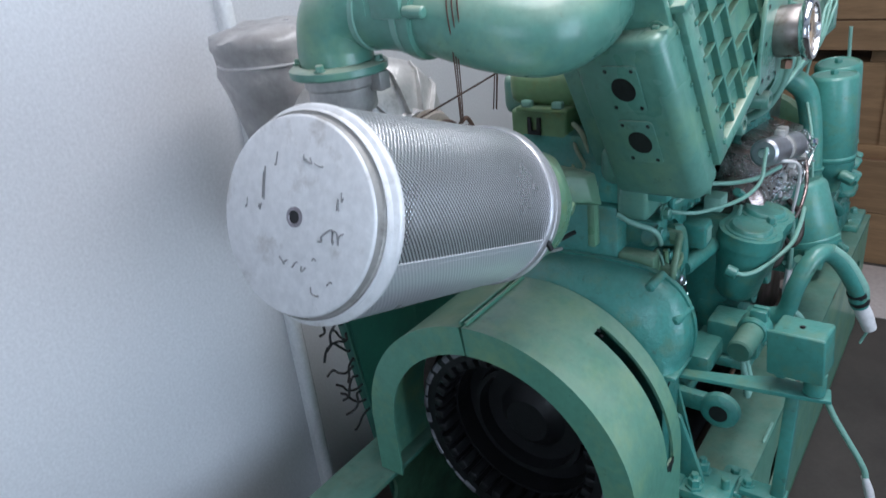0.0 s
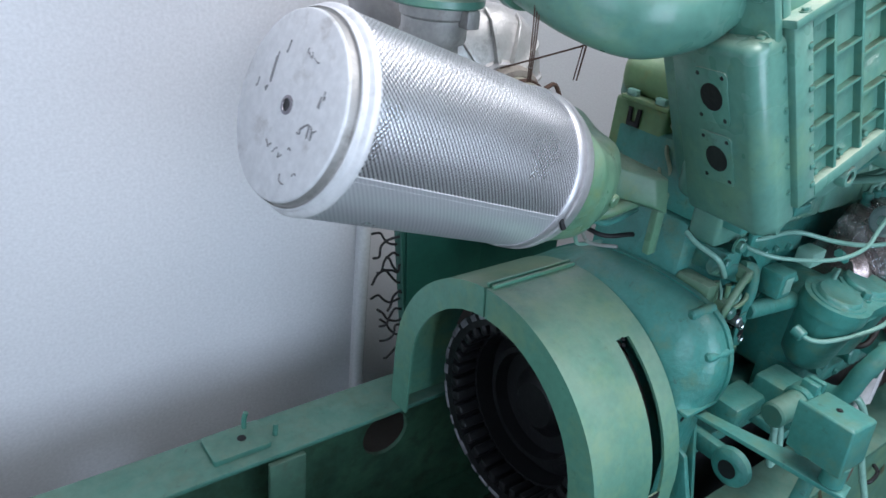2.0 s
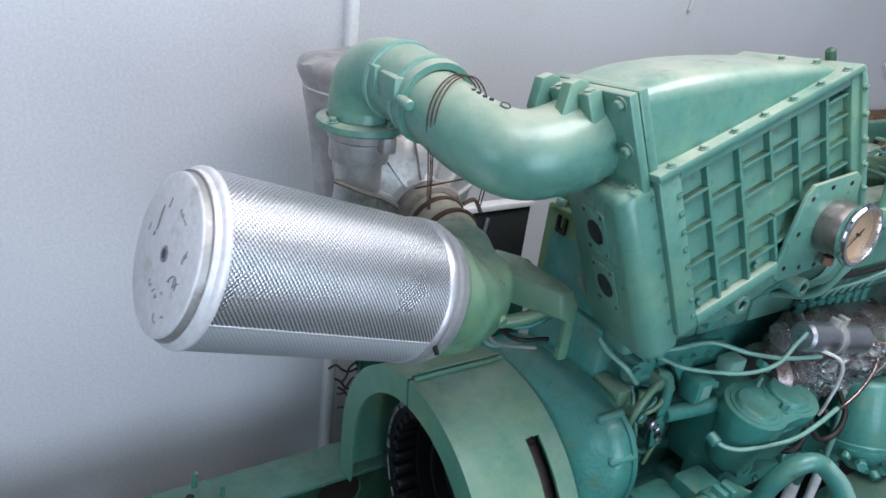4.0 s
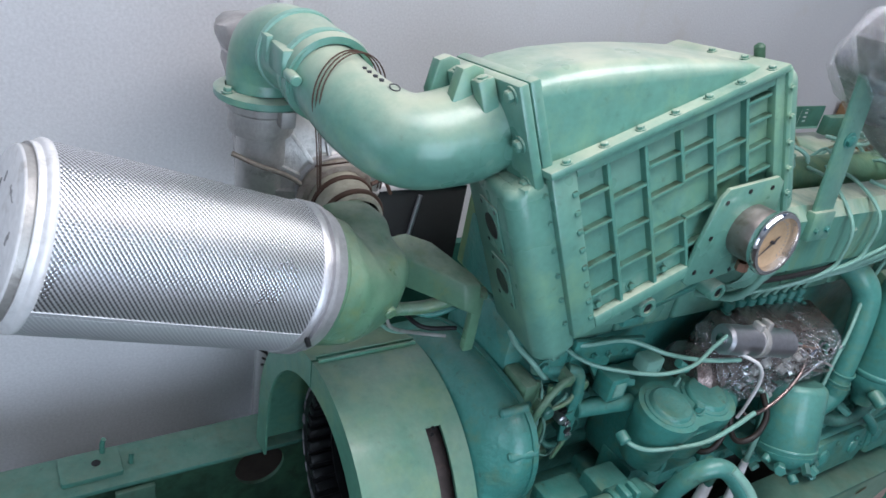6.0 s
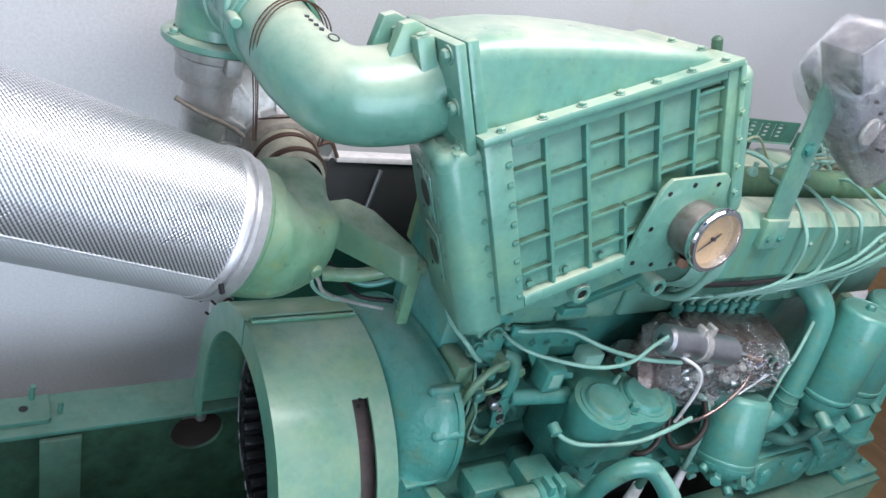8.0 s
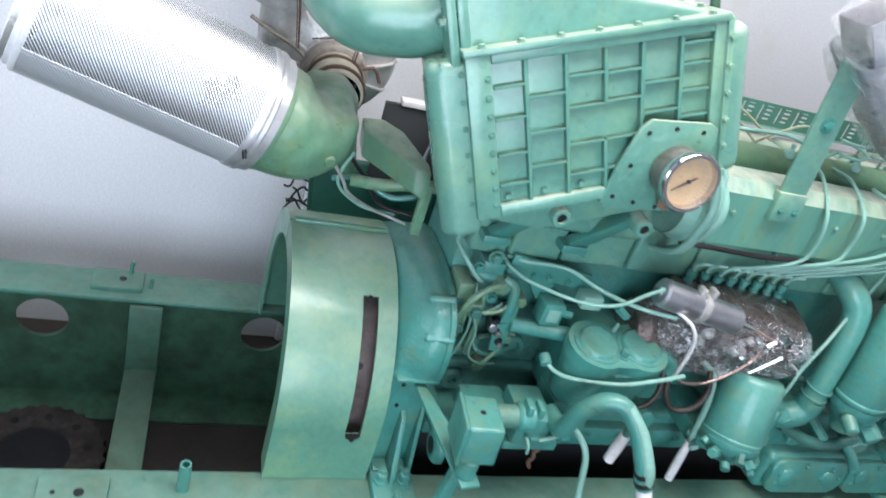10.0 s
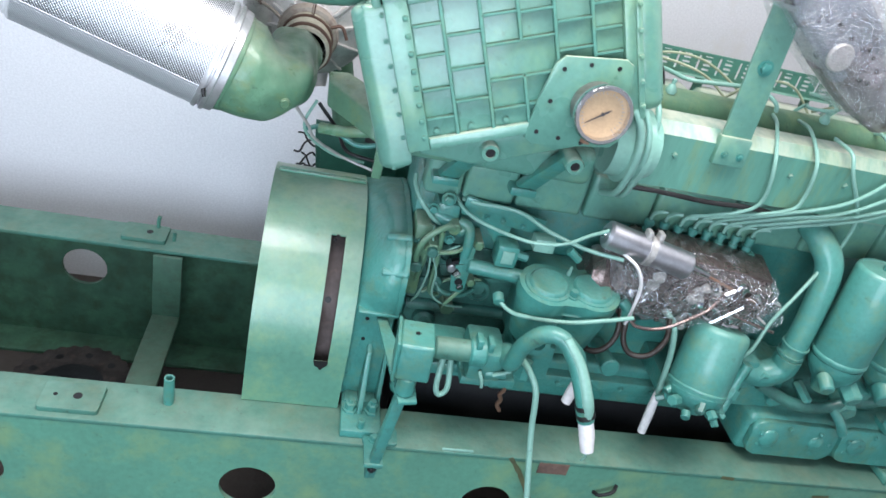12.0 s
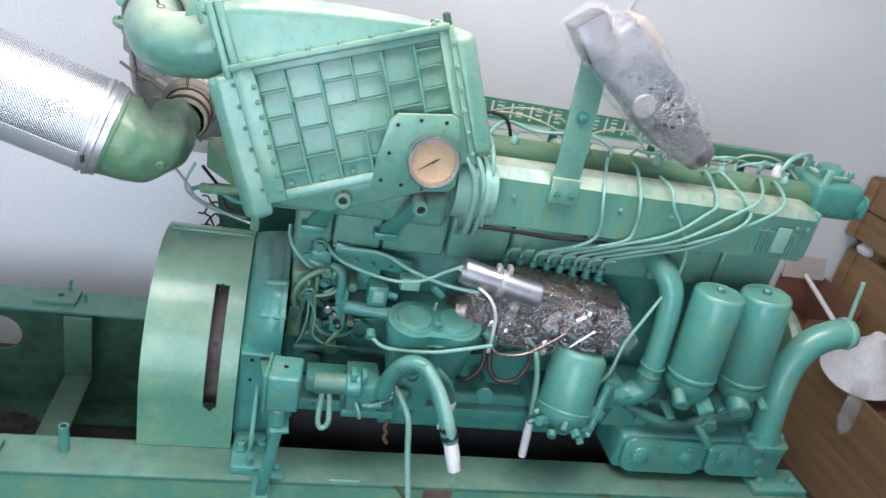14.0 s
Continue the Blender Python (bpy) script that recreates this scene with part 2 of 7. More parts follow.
FILM = clear_film("clear_plastic_film", (0.94, 0.94, 0.97), 0.27)


# ---- mesh tools ----
def basis(ex, ez, at=(0, 0, 0)):
    """A pose whose x axis is ex and whose z axis leans towards ez."""
    ex = Vector(ex).normalized()
    ey = Vector(ez).cross(ex).normalized()
    ez = ex.cross(ey)
    return Matrix.Translation(at) @ Matrix((ex, ey, ez)).transposed().to_4x4()


def along(p0, p1, at=None):
    """A pose at p0 whose z axis points to p1."""
    d = Vector(p1) - Vector(p0)
    return Matrix.Translation(at or p0) @ d.to_track_quat('Z', 'Y').to_matrix().to_4x4()


def box(bm, lo, hi, m=Matrix(), bevel=0.0, seg=2):
    lo, hi = Vector(lo), Vector(hi)
    c, s = (lo + hi) / 2, hi - lo
    r = bmesh.ops.create_cube(bm, size=1, matrix=m @ Matrix.Translation(c) @ Matrix.Diagonal((*[abs(v) for v in s], 1)))
    if bevel:
        edges = list({e for v in r["verts"] for e in v.link_edges})
        bmesh.ops.bevel(bm, geom=edges, offset=bevel, segments=seg, affect='EDGES', profile=0.5)
    return bm


def lathe(bm, profile, m=Matrix(), seg=32, turn=360.0, start=0.0):
    """profile: pairs of radius and height along z."""
    full = turn >= 360
    rings = []
    count = seg if full else seg + 1
    for r, h in profile:
        if r < 1e-6:
            rings.append([bm.verts.new(m @ Vector((0, 0, h)))])
        else:
            rings.append([bm.verts.new(m @ Vector((r * math.cos(a), r * math.sin(a), h)))
                          for a in (radians(start + turn * i / seg) for i in range(count))])
    for a, b in zip(rings, rings[1:]):
        for i in range(seg):
            j = (i + 1) % count
            if len(a) == 1 and len(b) == 1:
                continue
            if len(a) == 1:
                bm.faces.new((a[0], b[i], b[j]))
            elif len(b) == 1:
                bm.faces.new((a[i], a[j], b[0]))
            else:
                bm.faces.new((a[i], a[j], b[j], b[i]))
    return bm


def bar(bm, p0, p1, w0, d0, w1, d1, bevel=0.003):
    """A straight bar of four sides between two points, tapering in width (x) and depth (y)."""
    ends = []
    for (x, y, z), w, d in ((p0, w0, d0), (p1, w1, d1)):
        ends.append([bm.verts.new((x + a * w / 2, y + b * d / 2, z)) for a, b in ((-1, -1), (1, -1), (1, 1), (-1, 1))])
    lo, hi = ends
    faces = [bm.faces.new(lo[::-1]), bm.faces.new(hi)] + [bm.faces.new((lo[k], lo[(k + 1) % 4], hi[(k + 1) % 4], hi[k])) for k in range(4)]
    if bevel:
        bmesh.ops.bevel(bm, geom=list({e for f in faces for e in f.edges}), offset=bevel, segments=2, affect='EDGES', profile=0.5)
    return bm


def rod(bm, p0, p1, r0, r1=None, seg=16, edge=0.0):
    """A capped round bar, with a small chamfer."""
    r1 = r0 if r1 is None else r1
    d = (Vector(p1) - Vector(p0)).length
    e = min(edge, d / 3, r0 / 2)
    prof = [(0, 0), (r0 - e, 0), (r0, e), (r1, d - e), (r1 - e, d), (0, d)] if e else [(0, 0), (r0, 0), (r1, d), (0, d)]
    return lathe(bm, prof, along(p0, p1), seg)


def smooth_line(pts, steps=6):
    """Catmull-Rom through the points."""
    p = [Vector(q) for q in pts]
    p = [p[0] * 2 - p[1]] + p + [p[-1] * 2 - p[-2]]
    out = []
    for i in range(1, len(p) - 2):
        a, b, c, d = p[i - 1:i + 3]
        for k in range(steps):
            t = k / steps
            out.append(0.5 * ((2 * b) + (c - a) * t + (2 * a - 5 * b + 4 * c - d) * t * t + (3 * b - a - 3 * c + d) * t ** 3))
    return out + [p[-2]]


def tube(bm, pts, r, seg=8, steps=6, caps=True, flat=1.0):
    """A round tube along a smooth line; r: one radius, or one for each point."""
    line = smooth_line(pts, steps) if steps > 1 else [Vector(q) for q in pts]
    radii = [r] * len(line) if isinstance(r, (int, float)) else [float(v) for v in np.interp(np.linspace(0, len(r) - 1, len(line)), range(len(r)), r)]
    up = Vector((0, 0, 1)) if abs((line[1] - line[0]).normalized().z) < 0.9 else Vector((1, 0, 0))
    rings = []
    for i, q in enumerate(line):
        d = (line[min(i + 1, len(line) - 1)] - line[max(i - 1, 0)]).normalized()
        side = d.cross(up).normalized()
        up = side.cross(d).normalized()
        rings.append([bm.verts.new(q + radii[i] * (math.cos(a) * side + flat * math.sin(a) * up)) for a in (2 * math.pi * k / seg for k in range(seg))])
    for a, b in zip(rings, rings[1:]):
        for k in range(seg):
            bm.faces.new((a[k], a[(k + 1) % seg], b[(k + 1) % seg], b[k]))
    if caps:
        bm.faces.new(rings[0])
        bm.faces.new(rings[-1])
    return bm


def prism(bm, outline, depth, m=Matrix(), bevel=0.0, seg=2):
    """A flat outline (x, y) drawn out along z from 0 to depth."""
    lo = [bm.verts.new(m @ Vector((x, y, 0))) for x, y in outline]
    hi = [bm.verts.new(m @ Vector((x, y, depth))) for x, y in outline]
    k = len(outline)
    faces = [bm.faces.new(lo[::-1]), bm.faces.new(hi)] + [bm.faces.new((lo[i], lo[(i + 1) % k], hi[(i + 1) % k], hi[i])) for i in range(k)]
    if bevel:
        edges = list({e for f in faces[:2] for e in f.edges})
        bmesh.ops.bevel(bm, geom=edges, offset=bevel, segments=seg, affect='EDGES', profile=0.5)
    return bm


def rounded(w, h, r, n=5):
    """Outline of a rounded rectangle round the origin."""
    out = []
    for cx, cy, a0 in ((w / 2 - r, h / 2 - r, 0), (r - w / 2, h / 2 - r, 90), (r - w / 2, r - h / 2, 180), (w / 2 - r, r - h / 2, 270)):
        out += [(cx + r * math.cos(radians(a0 + 90 * i / n)), cy + r * math.sin(radians(a0 + 90 * i / n))) for i in range(n + 1)]
    return out


def bolt(bm, at, way, r=0.008, h=0.007):
    """Hexagon head on a washer."""
    m = along(at, Vector(at) + Vector(way))
    lathe(bm, [(0, 0), (r * 1.45, 0), (r * 1.45, h * 0.25), (r, h * 0.25)], m, 12)
    lathe(bm, [(r, h * 0.2), (r, h * 0.85), (r * 0.8, h), (0, h)], m, 6)
    return bm


def B():
    return bmesh.new()


def finish(name, bm, mat, angle=38):
    bmesh.ops.recalc_face_normals(bm, faces=bm.faces[:])
    me = bpy.data.meshes.new(name)
    bm.to_mesh(me)
    bm.free()
    me.materials.append(mat)
    me.polygons.foreach_set("use_smooth", [True] * len(me.polygons))
    me.set_sharp_from_angle(angle=radians(angle))
    return me


def thing(name, label, category, group="", kind="", at=(0, 0, 0)):
    ob = new(name)
    ob.location = at
    ob.empty_display_size = 0.05
    return tagged(ob, label, category, group, kind)


def world_of(ob):
    if not ob.parent:
        return ob.matrix_basis.copy()
    return world_of(ob.parent) @ ob.matrix_parent_inverse @ ob.matrix_basis


def place(ob, parent):
    """Parents ob without moving it."""
    ob.parent = parent
    ob.matrix_parent_inverse = world_of(parent).inverted()


def part(name, bm, mat, parent, label="", angle=38):
    ob = new(name, finish(name, bm, mat, angle))
    place(ob, parent)
    if label:
        ob["label"] = label
    return ob


def solid(name, bm, mat, label, category="", group="", kind="", angle=38):
    return tagged(new(name, finish(name, bm, mat, angle)), label, category, group, kind)


# ---- the room ----
FLOOR_Z, ROOM_X0, ROOM_X1, ROOM_Y0, ROOM_Y1, ROOM_Z1 = -0.47, -2.8, 4.2, -3.5, 0.80, 2.5
solid("floor", box(B(), (ROOM_X0 - 0.2, ROOM_Y0 - 0.2, FLOOR_Z - 0.1), (ROOM_X1 + 0.2, ROOM_Y1 + 0.2, FLOOR_Z)), FLOOR, "grey stained concrete floor", "floor", kind="structure")
ROOF = (-0.9, 2.7, -1.25, -0.25)
bm = B()
box(bm, (ROOM_X0 - 0.2, ROOM_Y0 - 0.2, ROOM_Z1), (ROOF[0], ROOM_Y1 + 0.2, ROOM_Z1 + 0.1))
box(bm, (ROOF[1], ROOM_Y0 - 0.2, ROOM_Z1), (ROOM_X1 + 0.2, ROOM_Y1 + 0.2, ROOM_Z1 + 0.1))
box(bm, (ROOF[0], ROOM_Y0 - 0.2, ROOM_Z1), (ROOF[1], ROOF[2], ROOM_Z1 + 0.1))
box(bm, (ROOF[0], ROOF[3], ROOM_Z1), (ROOF[1], ROOM_Y1 + 0.2, ROOM_Z1 + 0.1))
solid("ceiling", bm, WALL, "plain white ceiling with a long rooflight opening", "ceiling", kind="structure")
solid("wall_north", box(B(), (ROOM_X0, ROOM_Y1, FLOOR_Z), (ROOM_X1, ROOM_Y1 + 0.15, ROOM_Z1)), WALL, "white painted wall behind the engine", "wall", kind="structure")
solid("wall_east", box(B(), (ROOM_X1, ROOM_Y0, FLOOR_Z), (ROOM_X1 + 0.15, ROOM_Y1 + 0.15, ROOM_Z1)), WALL, "plain white side wall", "wall", kind="structure")


def wall_with_hole(name, lo, hi, axis, a0, a1, z0, z1, label):
    """A wall that stands along an axis, with one opening through it."""
    bm = B()
    i = 0 if axis == 'x' else 1

    def piece(s0, s1, h0, h1):
        p, q = list(lo), list(hi)
        p[i], q[i], p[2], q[2] = s0, s1, h0, h1
        if s1 > s0 and h1 > h0:
            box(bm, p, q)
    piece(lo[i], a0, lo[2], hi[2])
    piece(a1, hi[i], lo[2], hi[2])
    piece(a0, a1, lo[2], z0)
    piece(a0, a1, z1, hi[2])
    return solid(name, bm, WALL, label, "wall", kind="structure")


wall_with_hole("wall_south", (ROOM_X0, ROOM_Y0 - 0.15, FLOOR_Z), (ROOM_X1, ROOM_Y0, ROOM_Z1), 'x', -0.95, 1.05, FLOOR_Z, 2.1, "white wall with a wide doorway")
# opening added in the unseen end wall for the fill lamp
wall_with_hole("wall_west", (ROOM_X0 - 0.15, ROOM_Y0 - 0.15, FLOOR_Z), (ROOM_X0, ROOM_Y1 + 0.15, ROOM_Z1), 'y', -1.9, -0.7, 0.45, 1.85, "unseen white end wall with an opening for the fill lamp")
# the smooth panel that covers the left part of the wall, with its bright edge strip
solid("wall_panel", box(B(), (ROOM_X0, 0.735, FLOOR_Z), (0.50, ROOM_Y1, ROOM_Z1)), PANEL, "smooth white panel on the wall", "wall panel", kind="structure")
solid("trim", box(B(), (0.494, 0.702, FLOOR_Z), (0.530, ROOM_Y1, ROOM_Z1), bevel=0.0175, seg=6), TRIM, "bright white edge strip on the wall", "trim", kind="structure")
solid("ground", box(B(), (-60, -60, FLOOR_Z - 0.3), (60, 60, FLOOR_Z - 0.11)), FLOOR, "grey ground outside the doorway", "ground", kind="structure")


# ---- base frame ----
frame_ob = thing("base_frame", "green welded steel base frame with round lightening holes", "base frame", at=(0.5, 0, FLOOR_Z))
HOLES = (-0.82, -0.205, 0.41, 1.015, 1.625, 2.14)
RAIL_X0, RAIL_X1, RAIL_IN, RAIL_OUT = -1.45, 2.32, 0.285, 0.41


def web(bm, y, t=0.012):
    """Upright plate with round holes cut through it."""
    z0, z1, r, zc = FLOOR_Z, -0.006, 0.068, -0.182
    edges = [RAIL_X0] + [(a + b) / 2 for a, b in zip(HOLES, HOLES[1:])] + [RAIL_X1]
    for c, x0, x1 in zip(HOLES, edges, edges[1:]):
        n = 32
        ring = [(c + r * math.cos(2 * math.pi * k / n), zc + r * math.sin(2 * math.pi * k / n)) for k in range(n)]
        rect = []
        for k in range(n):
            a = 2 * math.pi * k / n
            dx, dz = math.cos(a), math.sin(a)
            s = min(((x1 - c) / dx if dx > 1e-6 else (x0 - c) / dx if dx < -1e-6 else 9), ((z1 - zc) / dz if dz > 1e-6 else (z0 - zc) / dz if dz < -1e-6 else 9))
            rect.append((c + s * dx, zc + s * dz))
        # corners of the rectangle
        for cx, cz in ((x0, z0), (x1, z0), (x1, z1), (x0, z1)):
            j = min(range(n), key=lambda k: (rect[k][0] - cx) ** 2 + (rect[k][1] - cz) ** 2)
            rect[j] = (cx, cz)
        va = [[bm.verts.new((x, yy, z)) for x, z in ring] for yy in (y, y + t)]
        vb = [[bm.verts.new((x, yy, z)) for x, z in rect] for yy in (y, y + t)]
        for k in range(n):
            j = (k + 1) % n
            bm.faces.new((va[0][k], va[0][j], vb[0][j], vb[0][k]))
            bm.faces.new((va[1][k], vb[1][k], vb[1][j], va[1][j]))
            bm.faces.new((va[0][k], va[1][k], va[1][j], va[0][j]))
            if not (rect[k][0] == rect[j][0] and rect[k][0] not in (RAIL_X0, RAIL_X1)):
                bm.faces.new((vb[0][k], vb[0][j], vb[1][j], vb[1][k]))
    bmesh.ops.remove_doubles(bm, verts=bm.verts[:], dist=0.0005)
    return bm


for side, label in ((-1, "green side rail facing the room"), (1, "green side rail along the wall")):
    # far web darker: grime plus the shade between the rails in its colour
    rail = part("side_rail", web(B(), side * RAIL_OUT - (0.012 if side > 0 else 0)), GREEN_OLD if side < 0 else GRIMY_SHADED, frame_ob, label)
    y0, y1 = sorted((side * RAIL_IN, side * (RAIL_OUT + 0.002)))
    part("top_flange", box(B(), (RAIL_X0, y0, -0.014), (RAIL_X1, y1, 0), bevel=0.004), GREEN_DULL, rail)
    part("bottom_flange", box(B(), (RAIL_X0, y0, FLOOR_Z), (RAIL_X1, y1 - 0.014 if side > 0 else y1, FLOOR_Z + 0.014), bevel=0.004), GRIMY_SHADED, rail)


def mount_pad(x, side):
    """Raised pad with two bolt holes, on a rail."""
    pad = part("mounting_pad", prism(B(), rounded(0.13, 0.085, 0.008, 3), 0.014, pose(x, side * 0.355, 0.0), bevel=0.002), GREEN_DULL, frame_ob)
    part("bolt_hole", rod(B(), (x + 0.012, side * 0.355, 0.0135), (x + 0.012, side * 0.355, 0.0148), 0.010, seg=14), BLACK, pad, "dark open bolt hole")
    if side < 0:
        part("bolt_hole", rod(B(), (x - 0.035, side * 0.355, 0.0135), (x - 0.035, side * 0.355, 0.0148), 0.005, seg=12), BLACK, pad, "dark open bolt hole")


mount_pad(0.0, -1)
mount_pad(-0.01, 1)
# cross member: a plate bent down from one rail and along the bottom
bm = B()
box(bm, (0.03, 0.27, -0.24), (0.115, 0.284, -0.014), bevel=0.003)
box(bm, (0.03, -0.39, -0.252), (0.115, 0.284, -0.240), bevel=0.003)
# shade below the engine is put into this plate's darker green
part("cross_member", bm, FRAME_SHADED, frame_ob)
part("pipe_stub", lathe(B(), [(0.008, 0.0), (0.012, 0.0), (0.013, 0.02), (0.012, 0.078), (0.008, 0.078), (0.008, 0.0)], pose(0.205, -0.335, 0.0), 16), GREEN_LOW, frame_ob, "short open green pipe stub")

# ---- flywheel cover ----
CY, CZ, CR = 0.01, 0.145, 0.313
cover = thing("flywheel_cover", "green sheet metal flywheel guard in two halves", "flywheel guard", at=(0.5, 0, 0))


def arch(bm, x0, x1, a0, a1, r, t=0.006, leg0=False, leg1=False, slot=None, n=72):
    """Shell round the crank axis from angle a0 to a1 (0 towards the room, 90 up, 180 towards the wall), with straight legs down to the rail."""
    prof = []
    if leg0:
        prof += [(CY - r, z) for z in np.linspace(0.002, CZ, 6)[:-1]]
    prof += [(CY - r * math.cos(radians(a)), CZ + r * math.sin(radians(a))) for a in np.linspace(a0, a1, n)]
    if leg1:
        prof += [(CY + r, z) for z in np.linspace(CZ, 0.002, 6)[1:]]
    cols = [x0, x1] if not slot else [x0, slot[0], slot[1], x1]
    outer = [[bm.verts.new((x, y, z)) for x in cols] for y, z in prof]
    k = (r - t) / r
    inner = [[bm.verts.new((x, CY + (y - CY) * k, CZ + (z - CZ) * k if z > CZ else z)) for x in cols] for y, z in prof]

    def hole(i, j):
        if not slot or j != 1:
            return False
        y, z = prof[i]
        y2, z2 = prof[i + 1]
        return slot[2] <= z and z2 <= slot[3] and y < CY

    m, c = len(prof) - 1, len(cols) - 1
    cell = {(i, j) for i in range(m) for j in range(c) if not hole(i, j)}
    for i, j in cell:
        bm.faces.new((outer[i][j], outer[i][j + 1], outer[i + 1][j + 1], outer[i + 1][j]))
        bm.faces.new((inner[i][j], inner[i + 1][j], inner[i + 1][j + 1], inner[i][j + 1]))
        for di, dj, p, q in ((-1, 0, (i, j), (i, j + 1)), (1, 0, (i + 1, j), (i + 1, j + 1)), (0, -1, (i, j), (i + 1, j)), (0, 1, (i, j + 1), (i + 1, j + 1))):
            if (i + di, j + dj) not in cell:
                bm.faces.new((outer[p[0]][p[1]], outer[q[0]][q[1]], inner[q[0]][q[1]], inner[p[0]][p[1]]))
    return bm


def front_ring(bm, x, r0, r1, a0, a1, t=0.006, leg0=False, leg1=False, n=48):
    """Flat face of the guard between two radii, with straight legs."""
    pts = []
    if leg0:
        pts.append((CY - r1, 0.002, CY - r0, 0.002))
    for a in np.linspace(a0, a1, n):
        c, s = math.cos(radians(a)), math.sin(radians(a))
        pts.append((CY - r1 * c, CZ + r1 * s, CY - r0 * c, CZ + r0 * s))
    if leg1:
        pts.append((CY + r1, 0.002, CY + r0, 0.002))
    rows = [[bm.verts.new((xx, p[0], p[1])) for p in pts] for xx in (x, x + t)] + [[bm.verts.new((xx, p[2], p[3])) for p in pts] for xx in (x, x + t)]
    for i in range(len(pts) - 1):
        for a, b in ((rows[0], rows[2]), (rows[2], rows[3]), (rows[3], rows[1]), (rows[1], rows[0])):
            bm.faces.new((a[i], a[i + 1], b[i + 1], b[i]))
    for i in (0, -1):
        bm.faces.new((rows[0][i], rows[2][i], rows[3][i], rows[1][i]))
    return bm


SPLIT = 97
X0, X1 = 0.368, 0.600
half = part("near_half", arch(B(), X0, X1, 0, SPLIT - 0.6, CR, leg0=True, slot=(0.522, 0.556, 0.140, 0.412), n=90), GREEN_OLD, cover)
part("face_ring", front_ring(B(), X0 - 0.001, 0.252, CR + 0.001, 0, SPLIT - 0.6, leg0=True), GREEN_OLD, half)
bm = B()
rod(bm, (0.532, CY - (CR - 0.001) * math.cos(radians(56)), CZ + (CR - 0.001) * math.sin(radians(56))), (0.532, CY - (CR + 0.001) * math.cos(radians(56)), CZ + (CR + 0.001) * math.sin(radians(56))), 0.004, seg=10)
part("drilled_hole", bm, BLACK, half)
part("torn_notch", prism(B(), [(0.5215, 0.1500), (0.5565, 0.1500), (0.5562, 0.138), (0.548, 0.131), (0.541, 0.121), (0.534, 0.130), (0.526, 0.133)], 0.001, basis((1, 0, 0), (0, -1, 0), (0, CY - CR - 0.0002, 0))), BLACK, half, "dark torn lower end of the slot")
half = part("far_half", arch(B(), X0, X1, SPLIT + 0.6, 180, CR, leg1=True), GREEN_OLD, cover)
part("face_ring", front_ring(B(), X0 - 0.001, 0.252, CR + 0.001, SPLIT + 0.6, 180, leg1=True), GREEN_OLD, half)
bm = B()
yj, zj = CY - CR * math.cos(radians(SPLIT)), CZ + CR * math.sin(radians(SPLIT))
box(bm, (X0 + 0.01, yj - 0.010, zj - 0.002), (X1 - 0.004, yj - 0.003, zj + 0.008), bevel=0.002)
box(bm, (X0 + 0.01, yj + 0.003, zj - 0.002), (X1 - 0.004, yj + 0.010, zj + 0.008), bevel=0.002)
part("joint_flange", bm, GREEN_OLD, cover)

# ---- flywheel ----
wheel = thing("flywheel", "black oily flywheel with worn toothed ring", "flywheel", at=(0.5, 0, 0))
ax = basis((0, 1, 0), (1, 0, 0), (0, CY, CZ))
ring = part("ring", lathe(B(), [(0.196, 0.447), (0.222, 0.447), (0.227, 0.451), (0.230, 0.565), (0.10, 0.565), (0.10, 0.550), (0.186, 0.545), (0.196, 0.447)], ax, 72), BLACK, wheel)
rng = random.Random(5)
N_TEETH = 34
for k in range(N_TEETH):
    m = ax @ pose(0, 0, 0, 0, 0, 360 * k / N_TEETH)
    part("tooth", box(B(), (0.174, -0.0115, 0.446), (0.200, 0.0115, 0.542), m, bevel=0.006, seg=2), BLACK, ring)
    w = rng.uniform(5.0, 9.5)
    part("worn_edge", lathe(B(), [(rng.uniform(0.208, 0.217), 0.4462), (0.217, 0.4448), (0.2225, 0.4448), (rng.uniform(0.224, 0.2275), 0.4475)], ax, 5, turn=w, start=360 * k / N_TEETH + rng.uniform(0, 3)), WORN, ring, "worn grey rim edge")
part("ring_gear", lathe(B(), [(0.245, 0.50), (0.268, 0.50), (0.268, 0.575), (0.245, 0.575)], ax, 72), RUST_RED, wheel, "dusty reddish-brown ring gear")
a = math.atan2(0.294 - CZ, -0.262 - CY)
part("gear_hole", lathe(B(), [(0.008, 0.0), (0.008, 0.0008), (0, 0.0008)], basis((1, 0, 0), (0, math.cos(a), math.sin(a)), (0.536, CY + 0.2678 * math.cos(a), CZ + 0.2678 * math.sin(a))), 14), BLACK, wheel)
part("hub", lathe(B(), [(0, 0.52), (0.05, 0.52), (0.055, 0.525), (0.08, 0.545), (0.115, 0.545), (0.12, 0.515), (0.132, 0.515), (0.137, 0.545), (0.165, 0.545), (0.17, 0.50), (0.178, 0.50), (0.183, 0.54)], ax, 48), BLACK, wheel)

a = math.atan2(0.417 - CZ, -0.16 - CY)
rivet = basis((1, 0, 0), (0, math.cos(a), math.sin(a)), (0.538, CY + (CR + 0.0004) * math.cos(a), CZ + (CR + 0.0004) * math.sin(a)))
part("rivet_hole", lathe(B(), [(0.0042, 0), (0.0042, 0.0006), (0, 0.0006)], rivet, 12), BLACK, half)

